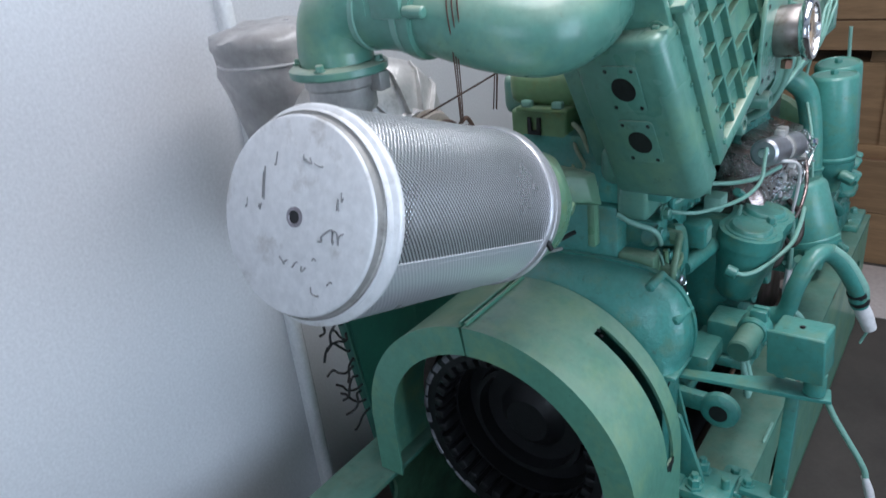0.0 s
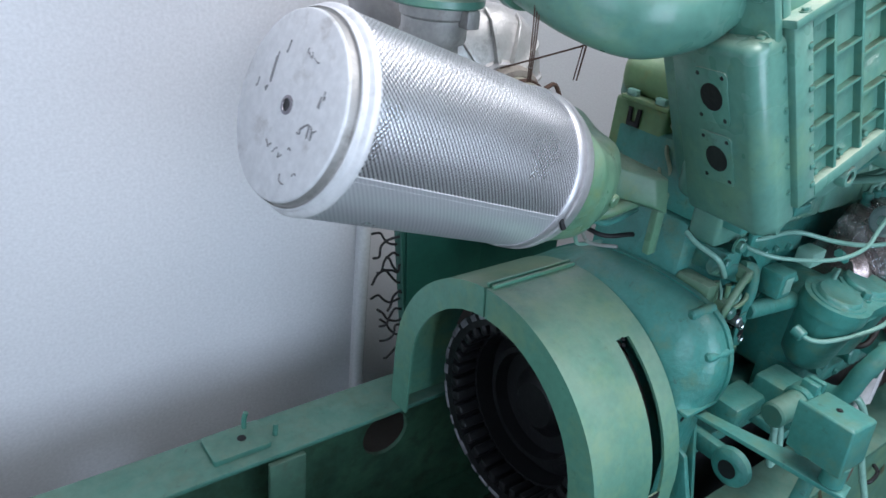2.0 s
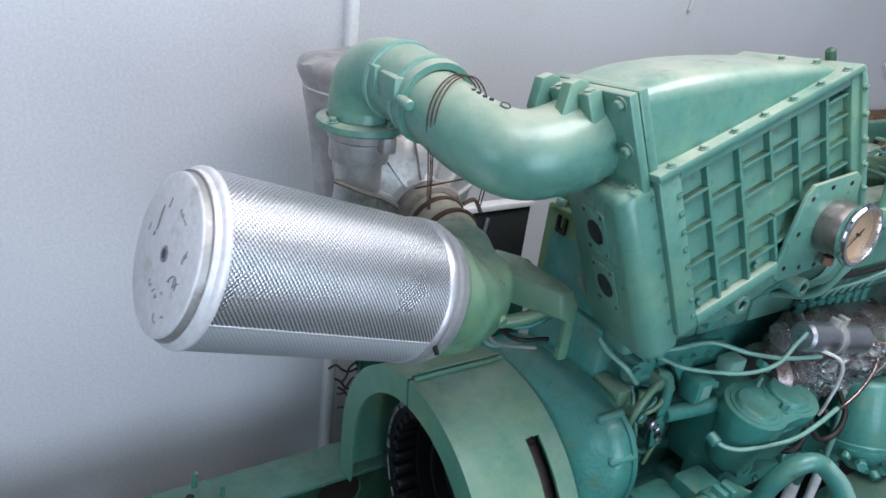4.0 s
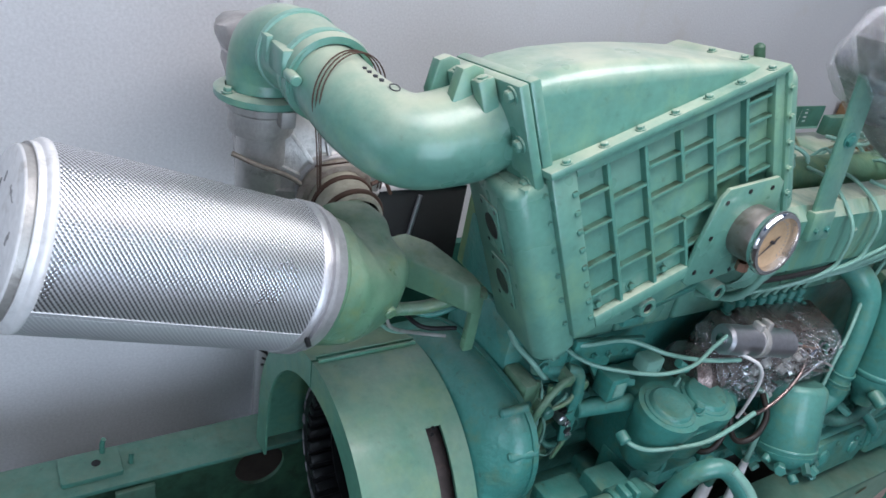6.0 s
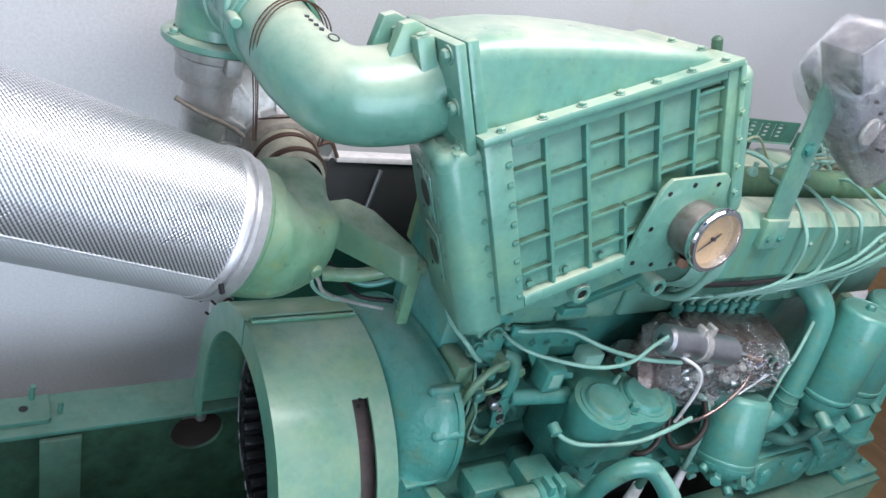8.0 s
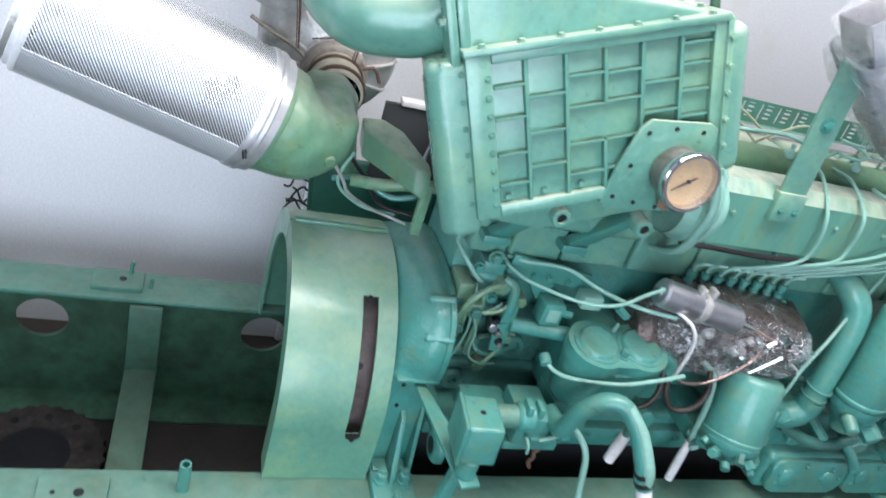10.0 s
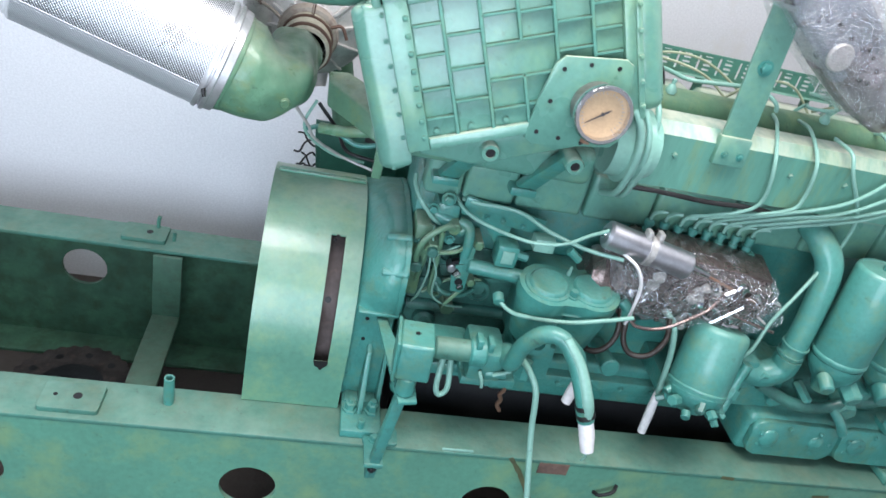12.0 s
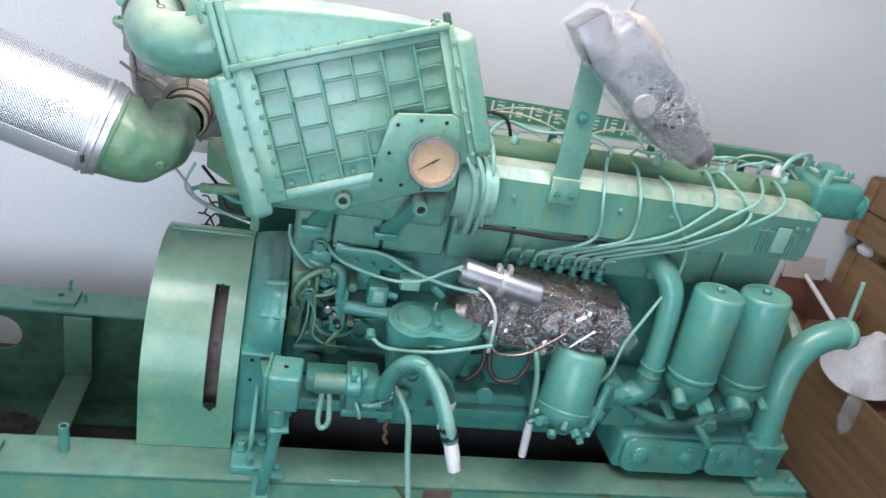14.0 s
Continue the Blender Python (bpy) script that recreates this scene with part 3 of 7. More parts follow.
# ---- flywheel housing ----
housing = thing("flywheel_housing", "green cast flywheel housing with ribs and bolts", "housing", at=(0.65, 0, 0))
shoulder = [(-0.262, 0.020), (-0.262, 0.290), (-0.284, 0.299), (-0.291, 0.34), (-0.289, 0.38), (-0.277, 0.418), (-0.255, 0.450), (-0.220, 0.471), (-0.17, 0.482), (-0.10, 0.486), (-0.03, 0.484),
            (0.05, 0.475), (0.12, 0.448), (0.19, 0.40), (0.25, 0.33), (0.285, 0.24), (0.29, 0.15), (0.262, 0.06), (0.262, 0.02)]
shoulder = shoulder[:2] + [(p[0], p[1]) for p in smooth_line([Vector((y, z, 0)) for y, z in shoulder[2:17]], 4)] + shoulder[17:]
yz = basis((0, 1, 0), (1, 0, 0), (0.606, 0, 0))
bm = B()
low = []
for y, z in shoulder:
    d = Vector((y - CY, z - CZ))
    low.append((y, z) if z < 0.27 else (CY + d.x * (CR - 0.004) / d.length, CZ + d.y * (CR - 0.004) / d.length))
rings = []
for x, k in ((0.602, 0.0), (0.616, 0.35), (0.632, 0.68), (0.648, 0.90), (0.664, 1.0), (0.686, 1.0), (0.694, 0.97)):
    rings.append([bm.verts.new((x, a + (c - a) * k, b + (d - b) * k)) for (a, b), (c, d) in zip(low, shoulder)])
for a, b in zip(rings, rings[1:]):
    for i in range(len(a)):
        bm.faces.new((a[i], a[(i + 1) % len(a)], b[(i + 1) % len(a)], b[i]))
bm.faces.new(rings[0])
bm.faces.new(rings[-1])
bell = part("bell", bm, GREEN_CAST, housing, angle=50)
part("rear_flange", prism(B(), [(y * 1.012, 0.255 + (z - 0.255) * 1.015) for y, z in shoulder[1:-2]], 0.012, basis((0, 1, 0), (1, 0, 0), (0.688, 0, 0)), bevel=0.004), GREEN_CAST, housing)
for p, q in (((0.642, -0.214, 0.464), (0.702, -0.222, 0.472)), ((0.640, -0.268, 0.404), (0.703, -0.278, 0.408))):
    part("cast_rib", rod(B(), p, q, 0.010, seg=14, edge=0.004), GREEN_CAST, bell)
for z, y in ((0.262, -0.263), (0.20, -0.263)):
    part("dowel_hole", lathe(B(), [(0.005, 0), (0.005, 0.0012), (0, 0.0012)], basis((1, 0, 0), (0, -1, 0), (0.632, y, z)), 10), BLACK, bell)
part("ledge_lip", box(B(), (0.605, -0.286, 0.288), (0.702, -0.255, 0.298), bevel=0.004), GREEN_CAST, bell)
# foot of the housing on the rail
foot = part("foot", box(B(), (0.612, -0.30, 0.012), (0.692, -0.262, 0.030), bevel=0.004), GREEN_CAST, housing)
part("gusset", prism(B(), [(0.0, 0.0), (0.078, 0.0), (0.060, 0.05), (0.022, 0.155), (0.0, 0.165)], 0.012, basis((0, -1, 0), (-1, 0, 0), (0.658, -0.262, 0.02)), bevel=0.003), GREEN_CAST, foot)
part("foot_plate", box(B(), (0.607, -0.395, 0.0), (0.705, -0.262, 0.024), bevel=0.004), GREEN_CAST, foot)
part("side_gusset", prism(B(), [(0.0, 0.0), (0.05, 0.0), (0.0, 0.20)], 0.010, basis((0, -1, 0), (-1, 0, 0), (0.700, -0.262, 0.02)), bevel=0.002), GREEN_CAST, foot)
part("nose_bracket", box(B(), (0.722, -0.34, 0.145), (0.745, -0.12, 0.187), bevel=0.006), GREEN_CAST, foot)
for x, y in ((0.628, -0.325), (0.682, -0.325)):
    part("nut", lathe(B(), [(0.019, 0), (0.019, 0.006), (0.014, 0.007), (0.014, 0.024), (0.008, 0.026), (0.008, 0.036), (0, 0.036)], pose(x, y, 0.024), 6), GREEN_CAST, foot)
part("starter_nose", lathe(B(), [(0.012, 0.046), (0.018, 0.050), (0.030, 0.050), (0.046, 0.044), (0.054, 0.030), (0.056, 0.0), (0.0, 0.0)], basis((0, 1, 0), (-1, 0, 0), (0.726, -0.343, 0.166)) @ Matrix.Diagonal((0.74, 0.74, 0.42, 1)), 32), GREEN_CAST, housing)
part("nose_bore", lathe(B(), [(0.026, 0.0505), (0.026, 0.0512), (0, 0.0512)], basis((0, 1, 0), (-1, 0, 0), (0.726, -0.343, 0.166)) @ Matrix.Diagonal((0.74, 0.74, 0.42, 1)), 24), BLACK, housing)
part("jack_bolt", rod(B(), (0.655, -0.38, -0.02), (0.655, -0.38, 0.05), 0.009, seg=10, edge=0.002), GREEN_CAST, foot)

# ---- engine block ----
engine = thing("engine_block", "green painted six-cylinder diesel engine block", "engine", at=(1.4, 0, 0.0))
part("crankcase", box(B(), (0.703, -0.125, 0.10), (2.06, 0.10, 0.60), bevel=0.015), GREEN_CAST, engine)
part("far_side", box(B(), (0.93, 0.09, 0.10), (2.05, 0.24, 0.735), bevel=0.015), GREEN_CAST, engine)
part("oil_pan", box(B(), (0.74, -0.19, -0.25), (2.00, 0.20, 0.10), bevel=0.02), BLACK, engine, "dark oily oil pan")
# lower side flange, lit along its edge
part("pan_rail", box(B(), (0.72, -0.245, 0.095), (1.62, -0.12, 0.135), bevel=0.008), GREEN_CAST, engine)
part("side_panel", prism(B(), [(0, 0), (0.56, 0.0), (0.56, 0.17), (0.30, 0.17), (0.12, 0.12), (0.0, 0.12)], 0.03, pose(1.08, -0.125, 0.125, 90), bevel=0.008), GREEN_CAST, engine)
part("cylinder_head", box(B(), (0.71, -0.15, 0.60), (2.06, 0.10, 0.74), bevel=0.012), GREEN_CAST, engine)
for k in range(6):
    x = 0.90 + 0.20 * k
    part("rocker_cover", box(B(), (x - 0.09, -0.02, 0.74), (x + 0.09, 0.20, 0.835), bevel=0.022, seg=3), GREEN, engine)
# side covers along the top of the crankcase, with dark joints between them
for x0, x1 in ((0.705, 0.790), (0.795, 0.915), (0.920, 1.080), (1.088, 1.250), (1.256, 1.45), (1.456, 1.66), (1.666, 1.86), (1.866, 2.05)):
    part("side_cover", box(B(), (x0, -0.185, 0.575), (x1, -0.12, 0.690), bevel=0.010, seg=3), GREEN, engine)
part("drain_plug", lathe(B(), [(0.020, -0.11), (0.020, -0.012), (0.0245, -0.010), (0.0245, 0.0), (0.021, 0.004), (0, 0.004)], basis((1, 0, 0), (0, -1, 0.1), (1.252, -0.300, 0.227)), 28), GREEN_LOW, engine)
# thin darker sheet: oil and the shade behind the linkage in one colour
part("dark_recess", box(B(), (0.735, -0.135, 0.14), (1.10, -0.126, 0.42), bevel=0.003), OILY_SHADED, engine, "oily side of the crankcase with its shade painted in")
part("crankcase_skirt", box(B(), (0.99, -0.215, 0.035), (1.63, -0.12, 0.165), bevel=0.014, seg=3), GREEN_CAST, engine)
part("stiffening_rib", prism(B(), [(0, 0), (0.33, 0.05), (0.33, 0.064), (0, 0.016)], 0.012, pose(0.74, -0.134, 0.30, 90), bevel=0.003), OILY_SHADED, engine)
part("oil_gallery", rod(B(), (0.735, -0.138, 0.235), (1.0, -0.138, 0.235), 0.016, seg=14), OILY_SHADED, engine)
part("breather_cover", lathe(B(), [(0.030, -0.05), (0.030, 0.004), (0.026, 0.008), (0.019, 0.008), (0.016, -0.004), (0.0, -0.004)], basis((1, 0, 0), (0, -1, 0), (0.905, -0.160, 0.312)), 24), OILY_SHADED, engine)
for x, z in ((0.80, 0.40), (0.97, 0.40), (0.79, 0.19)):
    part("flange_boss", lathe(B(), [(0.030, 0), (0.030, 0.02), (0.022, 0.028), (0.012, 0.028), (0.012, 0.015), (0, 0.015)], basis((1, 0, 0), (0, -1, 0), (x, -0.134, z)), 20), OILY_SHADED, engine)
for k in range(9):
    part("bolt", bolt(B(), (0.80 + 0.09 * k, -0.247, 0.115), (0, -1, 0), 0.007, 0.007), GREEN_CAST, engine)

# ---- intake manifold and what runs along it ----
manifold = thing("intake_manifold", "long green intake manifold box on the engine", "manifold", at=(1.6, -0.2, 0.7))
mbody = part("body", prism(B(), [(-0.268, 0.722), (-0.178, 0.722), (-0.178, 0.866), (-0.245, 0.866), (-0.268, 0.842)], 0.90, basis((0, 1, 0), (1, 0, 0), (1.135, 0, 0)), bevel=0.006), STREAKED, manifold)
part("end_plate", box(B(), (2.035, -0.262, 0.728), (2.047, -0.182, 0.860), bevel=0.004), GREEN, mbody)
part("inlet_neck", lathe(B(), [(0.0, 0.004), (0.066, 0.004), (0.070, 0), (0.070, 0.035), (0.082, 0.037), (0.082, 0.052), (0.074, 0.054), (0.074, 0.060), (0.082, 0.062), (0.082, 0.075), (0.066, 0.077), (0.064, 0.10)], basis((0, 1, 0), (1, 0, 0), (1.045, -0.255, 0.80)), 36), GREEN_PIPE, manifold)
for x in (1.20, 1.34, 1.48, 1.62, 1.76, 1.90, 1.985, 2.015):
    part("bolt", bolt(B(), (x, -0.269, 0.80 if x < 1.95 else 0.815), (0, -1, 0), 0.005, 0.005), GREEN, manifold)
# cooling fins cast into the lower face near the front
for k in range(13):
    part("fin", box(B(), (1.875 + 0.009 * k, -0.276, 0.735), (1.879 + 0.009 * k, -0.262, 0.80)), GREEN, manifold)
part("name_plate", box(B(), (1.925, -0.279, 0.742), (1.965, -0.274, 0.815), bevel=0.002), GREEN_PIPE, manifold)

rail_pipe = thing("water_rail", "dull green water pipe along the cylinder heads", "pipe", at=(1.6, -0.07, 0.8))
part("pipe", rod(B(), (1.06, -0.080, 0.838), (2.17, -0.080, 0.838), 0.050, seg=24, edge=0.004), WATER_GREEN, rail_pipe)
for x in (1.17, 1.37, 1.57, 1.77, 1.97):
    part("bleed_valve", lathe(B(), [(0.012, 0), (0.013, 0.008), (0.008, 0.018), (0.005, 0.022), (0.006, 0.032), (0, 0.034)], pose(x + 0.05, -0.100, 0.880), 12), GREEN_PIPE, rail_pipe)

housing_t = thing("thermostat_housing", "green cast thermostat housing at the engine front", "thermostat housing", at=(2.24, -0.05, 0.85))
part("body", box(B(), (2.14, -0.14, 0.78), (2.30, 0.02, 0.885), bevel=0.022, seg=3), GREEN_CAST, housing_t)
part("cover_flange", prism(B(), rounded(0.11, 0.09, 0.03, 4), 0.014, pose(2.215, -0.06, 0.885), bevel=0.003), GREEN, housing_t)
part("top_dome", lathe(B(), [(0.040, 0.0), (0.036, 0.014), (0.022, 0.022), (0, 0.024)], pose(2.215, -0.06, 0.898), 24), GREEN_CAST, housing_t)
for dx, dy in ((-0.044, -0.032), (0.044, -0.032), (-0.044, 0.032), (0.044, 0.032)):
    part("bolt", bolt(B(), (2.215 + dx, -0.06 + dy, 0.899), (0, 0, 1), 0.009, 0.016), GREEN_CAST, housing_t)
part("side_outlet", rod(B(), (2.27, -0.10, 0.83), (2.325, -0.115, 0.822), 0.034, seg=24, edge=0.006), GREEN_CAST, housing_t)
part("side_flange", prism(B(), rounded(0.085, 0.07, 0.02, 4), 0.010, basis((0, 1, 0), (1, 0, 0), (2.30, -0.108, 0.826)), bevel=0.003), GREEN_CAST, housing_t)
part("sensor", rod(B(), (2.165, -0.12, 0.875), (2.165, -0.125, 0.918), 0.012, seg=6), GREEN_PIPE, housing_t)
part("vent_pipe", tube(B(), [(2.165, -0.02, 0.88), (2.16, -0.03, 0.925), (2.12, -0.05, 0.935), (2.07, -0.07, 0.915), (2.05, -0.075, 0.88)], 0.007, seg=8), GREEN_PIPE, housing_t)
housing_t.location += Vector((-0.035, 0, 0.025))

tray = thing("cable_tray", "green slotted metal cable tray behind the engine", "cable tray", at=(1.6, 0.15, 0.85))
tx0, tx1, n = 1.02, 1.84, 14
TZ0, TZ1 = 0.868, 0.928
for z0, z1 in ((TZ0, TZ0 + 0.008), (TZ1 - 0.008, TZ1)):
    part("strip", box(B(), (tx0, 0.148, z0), (1.90, 0.152, z1)), GREEN_DULL, tray)
pitch = (tx1 - tx0) / n
for k in range(n):
    x = tx0 + pitch * k
    # one upright slot, then three short slots over one another, between solid uprights
    for lo, hi in ((0.0, 0.013), (0.021, 0.031), (0.0525, pitch)):
        part("upright", box(B(), (x + lo, 0.148, TZ0 + 0.007), (x + hi, 0.152, TZ1 - 0.007)), GREEN_DULL, tray)
    for j in range(4):
        z = TZ0 + 0.008 + 0.0118 * j
        part("slot_bar", box(B(), (x + 0.030, 0.1483, z), (x + 0.053, 0.1517, z + 0.0062)), GREEN_DULL, tray)
part("solid_plate", box(B(), (1.8405, 0.1475, TZ0 + 0.007), (1.90, 0.1525, TZ1 - 0.007)), GREEN_DULL, tray)
part("end_plate", box(B(), (1.90, 0.120, TZ0 - 0.018), (2.23, 0.1465, TZ1 - 0.024), bevel=0.003), GREEN_DULL, tray)
part("lip", box(B(), (tx0, 0.148, TZ0 - 0.006), (1.90, 0.20, TZ0)), GREEN_PIPE, tray)
for x in (1.10, 1.42, 1.74, 2.06):
    part("tray_stand", box(B(), (x - 0.012, 0.165, 0.735), (x + 0.012, 0.172, TZ0 - 0.005)), GREEN_DULL, tray)

# ---- slanted intercooler ----
IC = basis((0.936, 0, 0.352), (-0.352, 0.135, 0.936), (0.531, -0.303, 1.003))
cooler = thing("intercooler", "green cast intercooler box mounted at a slant", "intercooler", at=(0.8, -0.2, 0.7))
core = part("core", box(B(), (0.0, 0.016, -0.29), (0.455, 0.235, 0.0), IC, bevel=0.004), GREEN, cooler)
for lo, hi in (((0.0, 0.0, -0.29), (0.043, 0.018, 0.0)), ((0.432, 0.0, -0.29), (0.455, 0.018, 0.0)), ((0.043, 0.0, -0.018), (0.432, 0.018, 0.0)), ((0.043, 0.0, -0.29), (0.432, 0.018, -0.268))):
    part("panel_border", box(B(), lo, hi, IC, bevel=0.003), GREEN, core)
COLS = (0.101, 0.171, 0.240, 0.306, 0.376)
for x in COLS:
    for z0, z1 in (((-0.27, -0.178), (-0.112, -0.016)) if x == 0.240 else ((-0.27, -0.016),)):
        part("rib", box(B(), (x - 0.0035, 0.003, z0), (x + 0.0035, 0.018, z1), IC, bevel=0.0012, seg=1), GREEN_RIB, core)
edges_x = (0.043, *COLS, 0.432)
ROWS_AT = ((-0.058, -0.113, -0.177, -0.232), (-0.083, -0.146, -0.207), (-0.058, -0.112, -0.178, -0.234),
           (-0.062, -0.110, -0.178, -0.232), (-0.090, -0.142, -0.20), (-0.032, -0.068, -0.114, -0.16))
for x0, x1, rows in zip(edges_x, edges_x[1:], ROWS_AT):
    for z in rows:
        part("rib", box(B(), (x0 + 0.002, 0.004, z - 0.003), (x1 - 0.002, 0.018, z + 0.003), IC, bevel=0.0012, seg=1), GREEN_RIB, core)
for k in range(6):
    part("bolt", bolt(B(), IC @ Vector((0.06 + 0.068 * k, 0.016, -0.258)), IC.to_3x3() @ Vector((0, -1, 0.2)), 0.006, 0.008), GREEN_RIB, core)
for k in range(8):
    part("notch", box(B(), (0.030, -0.003, -0.035 - 0.032 * k), (0.041, 0.004, -0.045 - 0.032 * k), IC, bevel=0.003), GREEN_RIB, core)
# rounded header with two open ports at one end
corner = [(-0.0616 + 0.030 * (1 - math.cos(a)), 0.012 + 0.026 * (1 - math.sin(a))) for a in np.linspace(0, math.pi / 2, 9)]
plan = [(0.004, 0.180), (-0.036, 0.180), (-0.042, 0.174)] + [(float(x), float(y)) for x, y in corner] + [(0.004, 0.012)]
header = part("end_header", prism(B(), plan, 0.314, IC @ pose(0, 0, -0.322), bevel=0.016, seg=4), GREEN, cooler, angle=50)
face_way = Vector((0.0196, 0.136, 0)).normalized()
for z in (-0.092, -0.196):
    m = basis(IC.to_3x3() @ -face_way, IC.to_3x3() @ Vector((-face_way.y, face_way.x, 0)), IC @ Vector((-0.0531, 0.098, z)))
    port = part("port_flange", prism(B(), rounded(0.066, 0.086, 0.008, 3), 0.0026, m, bevel=0.0007), GREEN, header)
    part("opening", lathe(B(), [(0.022, 0.0027), (0.022, 0.0031), (0, 0.0031)], m, 28), BLACK, port, "black open port")
    for u, v in ((-0.024, -0.034), (0.024, -0.034), (-0.024, 0.034), (0.024, 0.034)):
        part("screw_hole", lathe(B(), [(0.0036, 0.0027), (0.0036, 0.0032), (0, 0.0032)], m @ pose(u, v, 0), 8), BLACK, port)
for k in range(6):
    part("bolt", bolt(B(), IC @ Vector((-0.006, 0.012, -0.03 - 0.046 * k)), IC.to_3x3() @ Vector((0, -1, 0)), 0.0038, 0.003), GREEN_RIB, header)
part("end_header", box(B(), (0.451, 0.012, -0.29), (0.512, 0.225, -0.014), IC, bevel=0.024, seg=4), GREEN, cooler)
part("end_flange", box(B(), (0.452, -0.006, -0.296), (0.464, 0.235, 0.004), IC, bevel=0.003), GREEN, cooler)
for k in range(6):
    part("bolt", bolt(B(), IC @ Vector((0.459, -0.006, -0.03 - 0.048 * k)), IC.to_3x3() @ Vector((0, -1, 0)), 0.0048, 0.006), GREEN, cooler)
part("seam_flange", box(B(), (-0.004, -0.007, -0.002), (0.458, 0.24, 0.011), IC, bevel=0.003), GREEN, cooler)
for k in range(7):
    part("flange_bolt", bolt(B(), IC @ Vector((0.03 + 0.066 * k, 0.003, 0.011)), IC.to_3x3() @ Vector((0, 0, 1)), 0.0058, 0.006), GREEN, cooler)
for x, y in ((0.44, 0.07), (0.44, 0.14), (0.36, 0.225)):
    part("flange_bolt", bolt(B(), IC @ Vector((x, y, 0.011)), IC.to_3x3() @ Vector((0, 0, 1)), 0.0058, 0.006), GREEN, cooler)
# tapered duct with a bulged top, lofted from sections along the core
bm = B()
rings = []
for x, h, y0, y1, r in ((-0.004, 0.130, 0.026, 0.205, 0.022), (0.04, 0.132, 0.020, 0.208, 0.03), (0.10, 0.124, 0.017, 0.210, 0.034), (0.18, 0.104, 0.016, 0.212, 0.034),
                        (0.26, 0.079, 0.016, 0.212, 0.030), (0.34, 0.050, 0.016, 0.210, 0.022), (0.40, 0.026, 0.018, 0.206, 0.012), (0.425, 0.012, 0.022, 0.200, 0.005)):
    sec = [(y0, 0.008)] + [(y0 + r - r * math.cos(a), h - r + r * math.sin(a)) for a in np.linspace(0, math.pi / 2, 7)] + [(y1 - r + r * math.sin(a), h - r + r * math.cos(a)) for a in np.linspace(0, math.pi / 2, 7)] + [(y1, 0.008)]
    rings.append([bm.verts.new(IC @ Vector((x, float(y), max(float(z), 0.008)))) for y, z in sec])
for a, b in zip(rings, rings[1:]):
    for i in range(len(a) - 1):
        bm.faces.new((a[i], a[i + 1], b[i + 1], b[i]))
bm.faces.new(rings[0])
bm.faces.new(rings[-1])
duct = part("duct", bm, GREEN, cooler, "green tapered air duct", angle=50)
flange = part("duct_flange", box(B(), (-0.020, 0.014, -0.026), (-0.003, 0.215, 0.138), IC, bevel=0.004), GREEN, cooler)
part("duct_flange", box(B(), (-0.002, 0.014, -0.002), (0.016, 0.215, 0.138), IC, bevel=0.004), GREEN, cooler)
for y, z in ((0.034, 0.122), (0.034, 0.05), (0.034, -0.012), (0.115, 0.132), (0.200, 0.122)):
    part("bolt", bolt(B(), IC @ Vector((-0.020, y, z)), IC.to_3x3() @ Vector((-1, 0, 0)), 0.009, 0.010), GREEN, flange)
for y in (0.186, 0.118):
    part("gusset", prism(B(), [(-0.021, 0.06), (-0.021, 0.148), (-0.034, 0.158), (-0.053, 0.158), (-0.079, 0.120), (-0.079, 0.06)], 0.024, IC @ pose(0, y, 0, 90), bevel=0.004), GREEN, flange)
    lug = part("gusset_lug", box(B(), (-0.048, y - 0.050, 0.06), (-0.021, y - 0.025, 0.142), IC, bevel=0.004), GREEN, flange)
    part("lug_nut", bolt(B(), IC @ Vector((-0.035, y - 0.038, 0.141)), IC.to_3x3() @ Vector((0, 0, 1)), 0.008, 0.004), GREEN, lug)
part("lifting_stub", rod(B(), IC @ Vector((0.462, 0.06, 0.0)), IC @ Vector((0.462, 0.06, 0.030)), 0.009, seg=12, edge=0.004), GRIMY_SHADED, cooler)
# two open mounting bosses with arms down to the engine
for x, z in ((0.792, 0.760), (0.970, 0.762)):
    arm = part("support_arm", bar(B(), (x - 0.046, -0.196, z - 0.128), (x + 0.002, -0.292, z + 0.012), 0.046, 0.030, 0.036, 0.040, 0.005), GREEN_LOW, cooler)
    part("arm_foot", box(B(), (x - 0.080, -0.222, z - 0.142), (x - 0.020, -0.180, z - 0.122), bevel=0.004), GREEN_LOW, arm)
    part("boss", lathe(B(), [(0.010, -0.02), (0.010, 0.05), (0.017, 0.05), (0.019, 0.047), (0.019, -0.02)], basis((1, 0, 0), (0, -1, 0), (x, -0.285, z)), 24), GREEN, arm)
    part("bore", lathe(B(), [(0.0102, 0.046), (0.0, 0.046)], basis((1, 0, 0), (0, -1, 0), (x, -0.285, z)), 20), BLACK, arm)
part("lower_casing", box(B(), (0.62, -0.24, 0.675), (1.06, -0.12, 0.76), bevel=0.025, seg=3), GREEN, cooler)
part("belly", prism(B(), [(0.0, 0.0), (0.42, 0.0), (0.42, -0.02), (0.34, -0.06), (0.10, -0.06), (0.0, -0.02)], 0.17, IC @ pose(0.02, 0.2, -0.285, 90), bevel=0.01), GREEN, cooler)

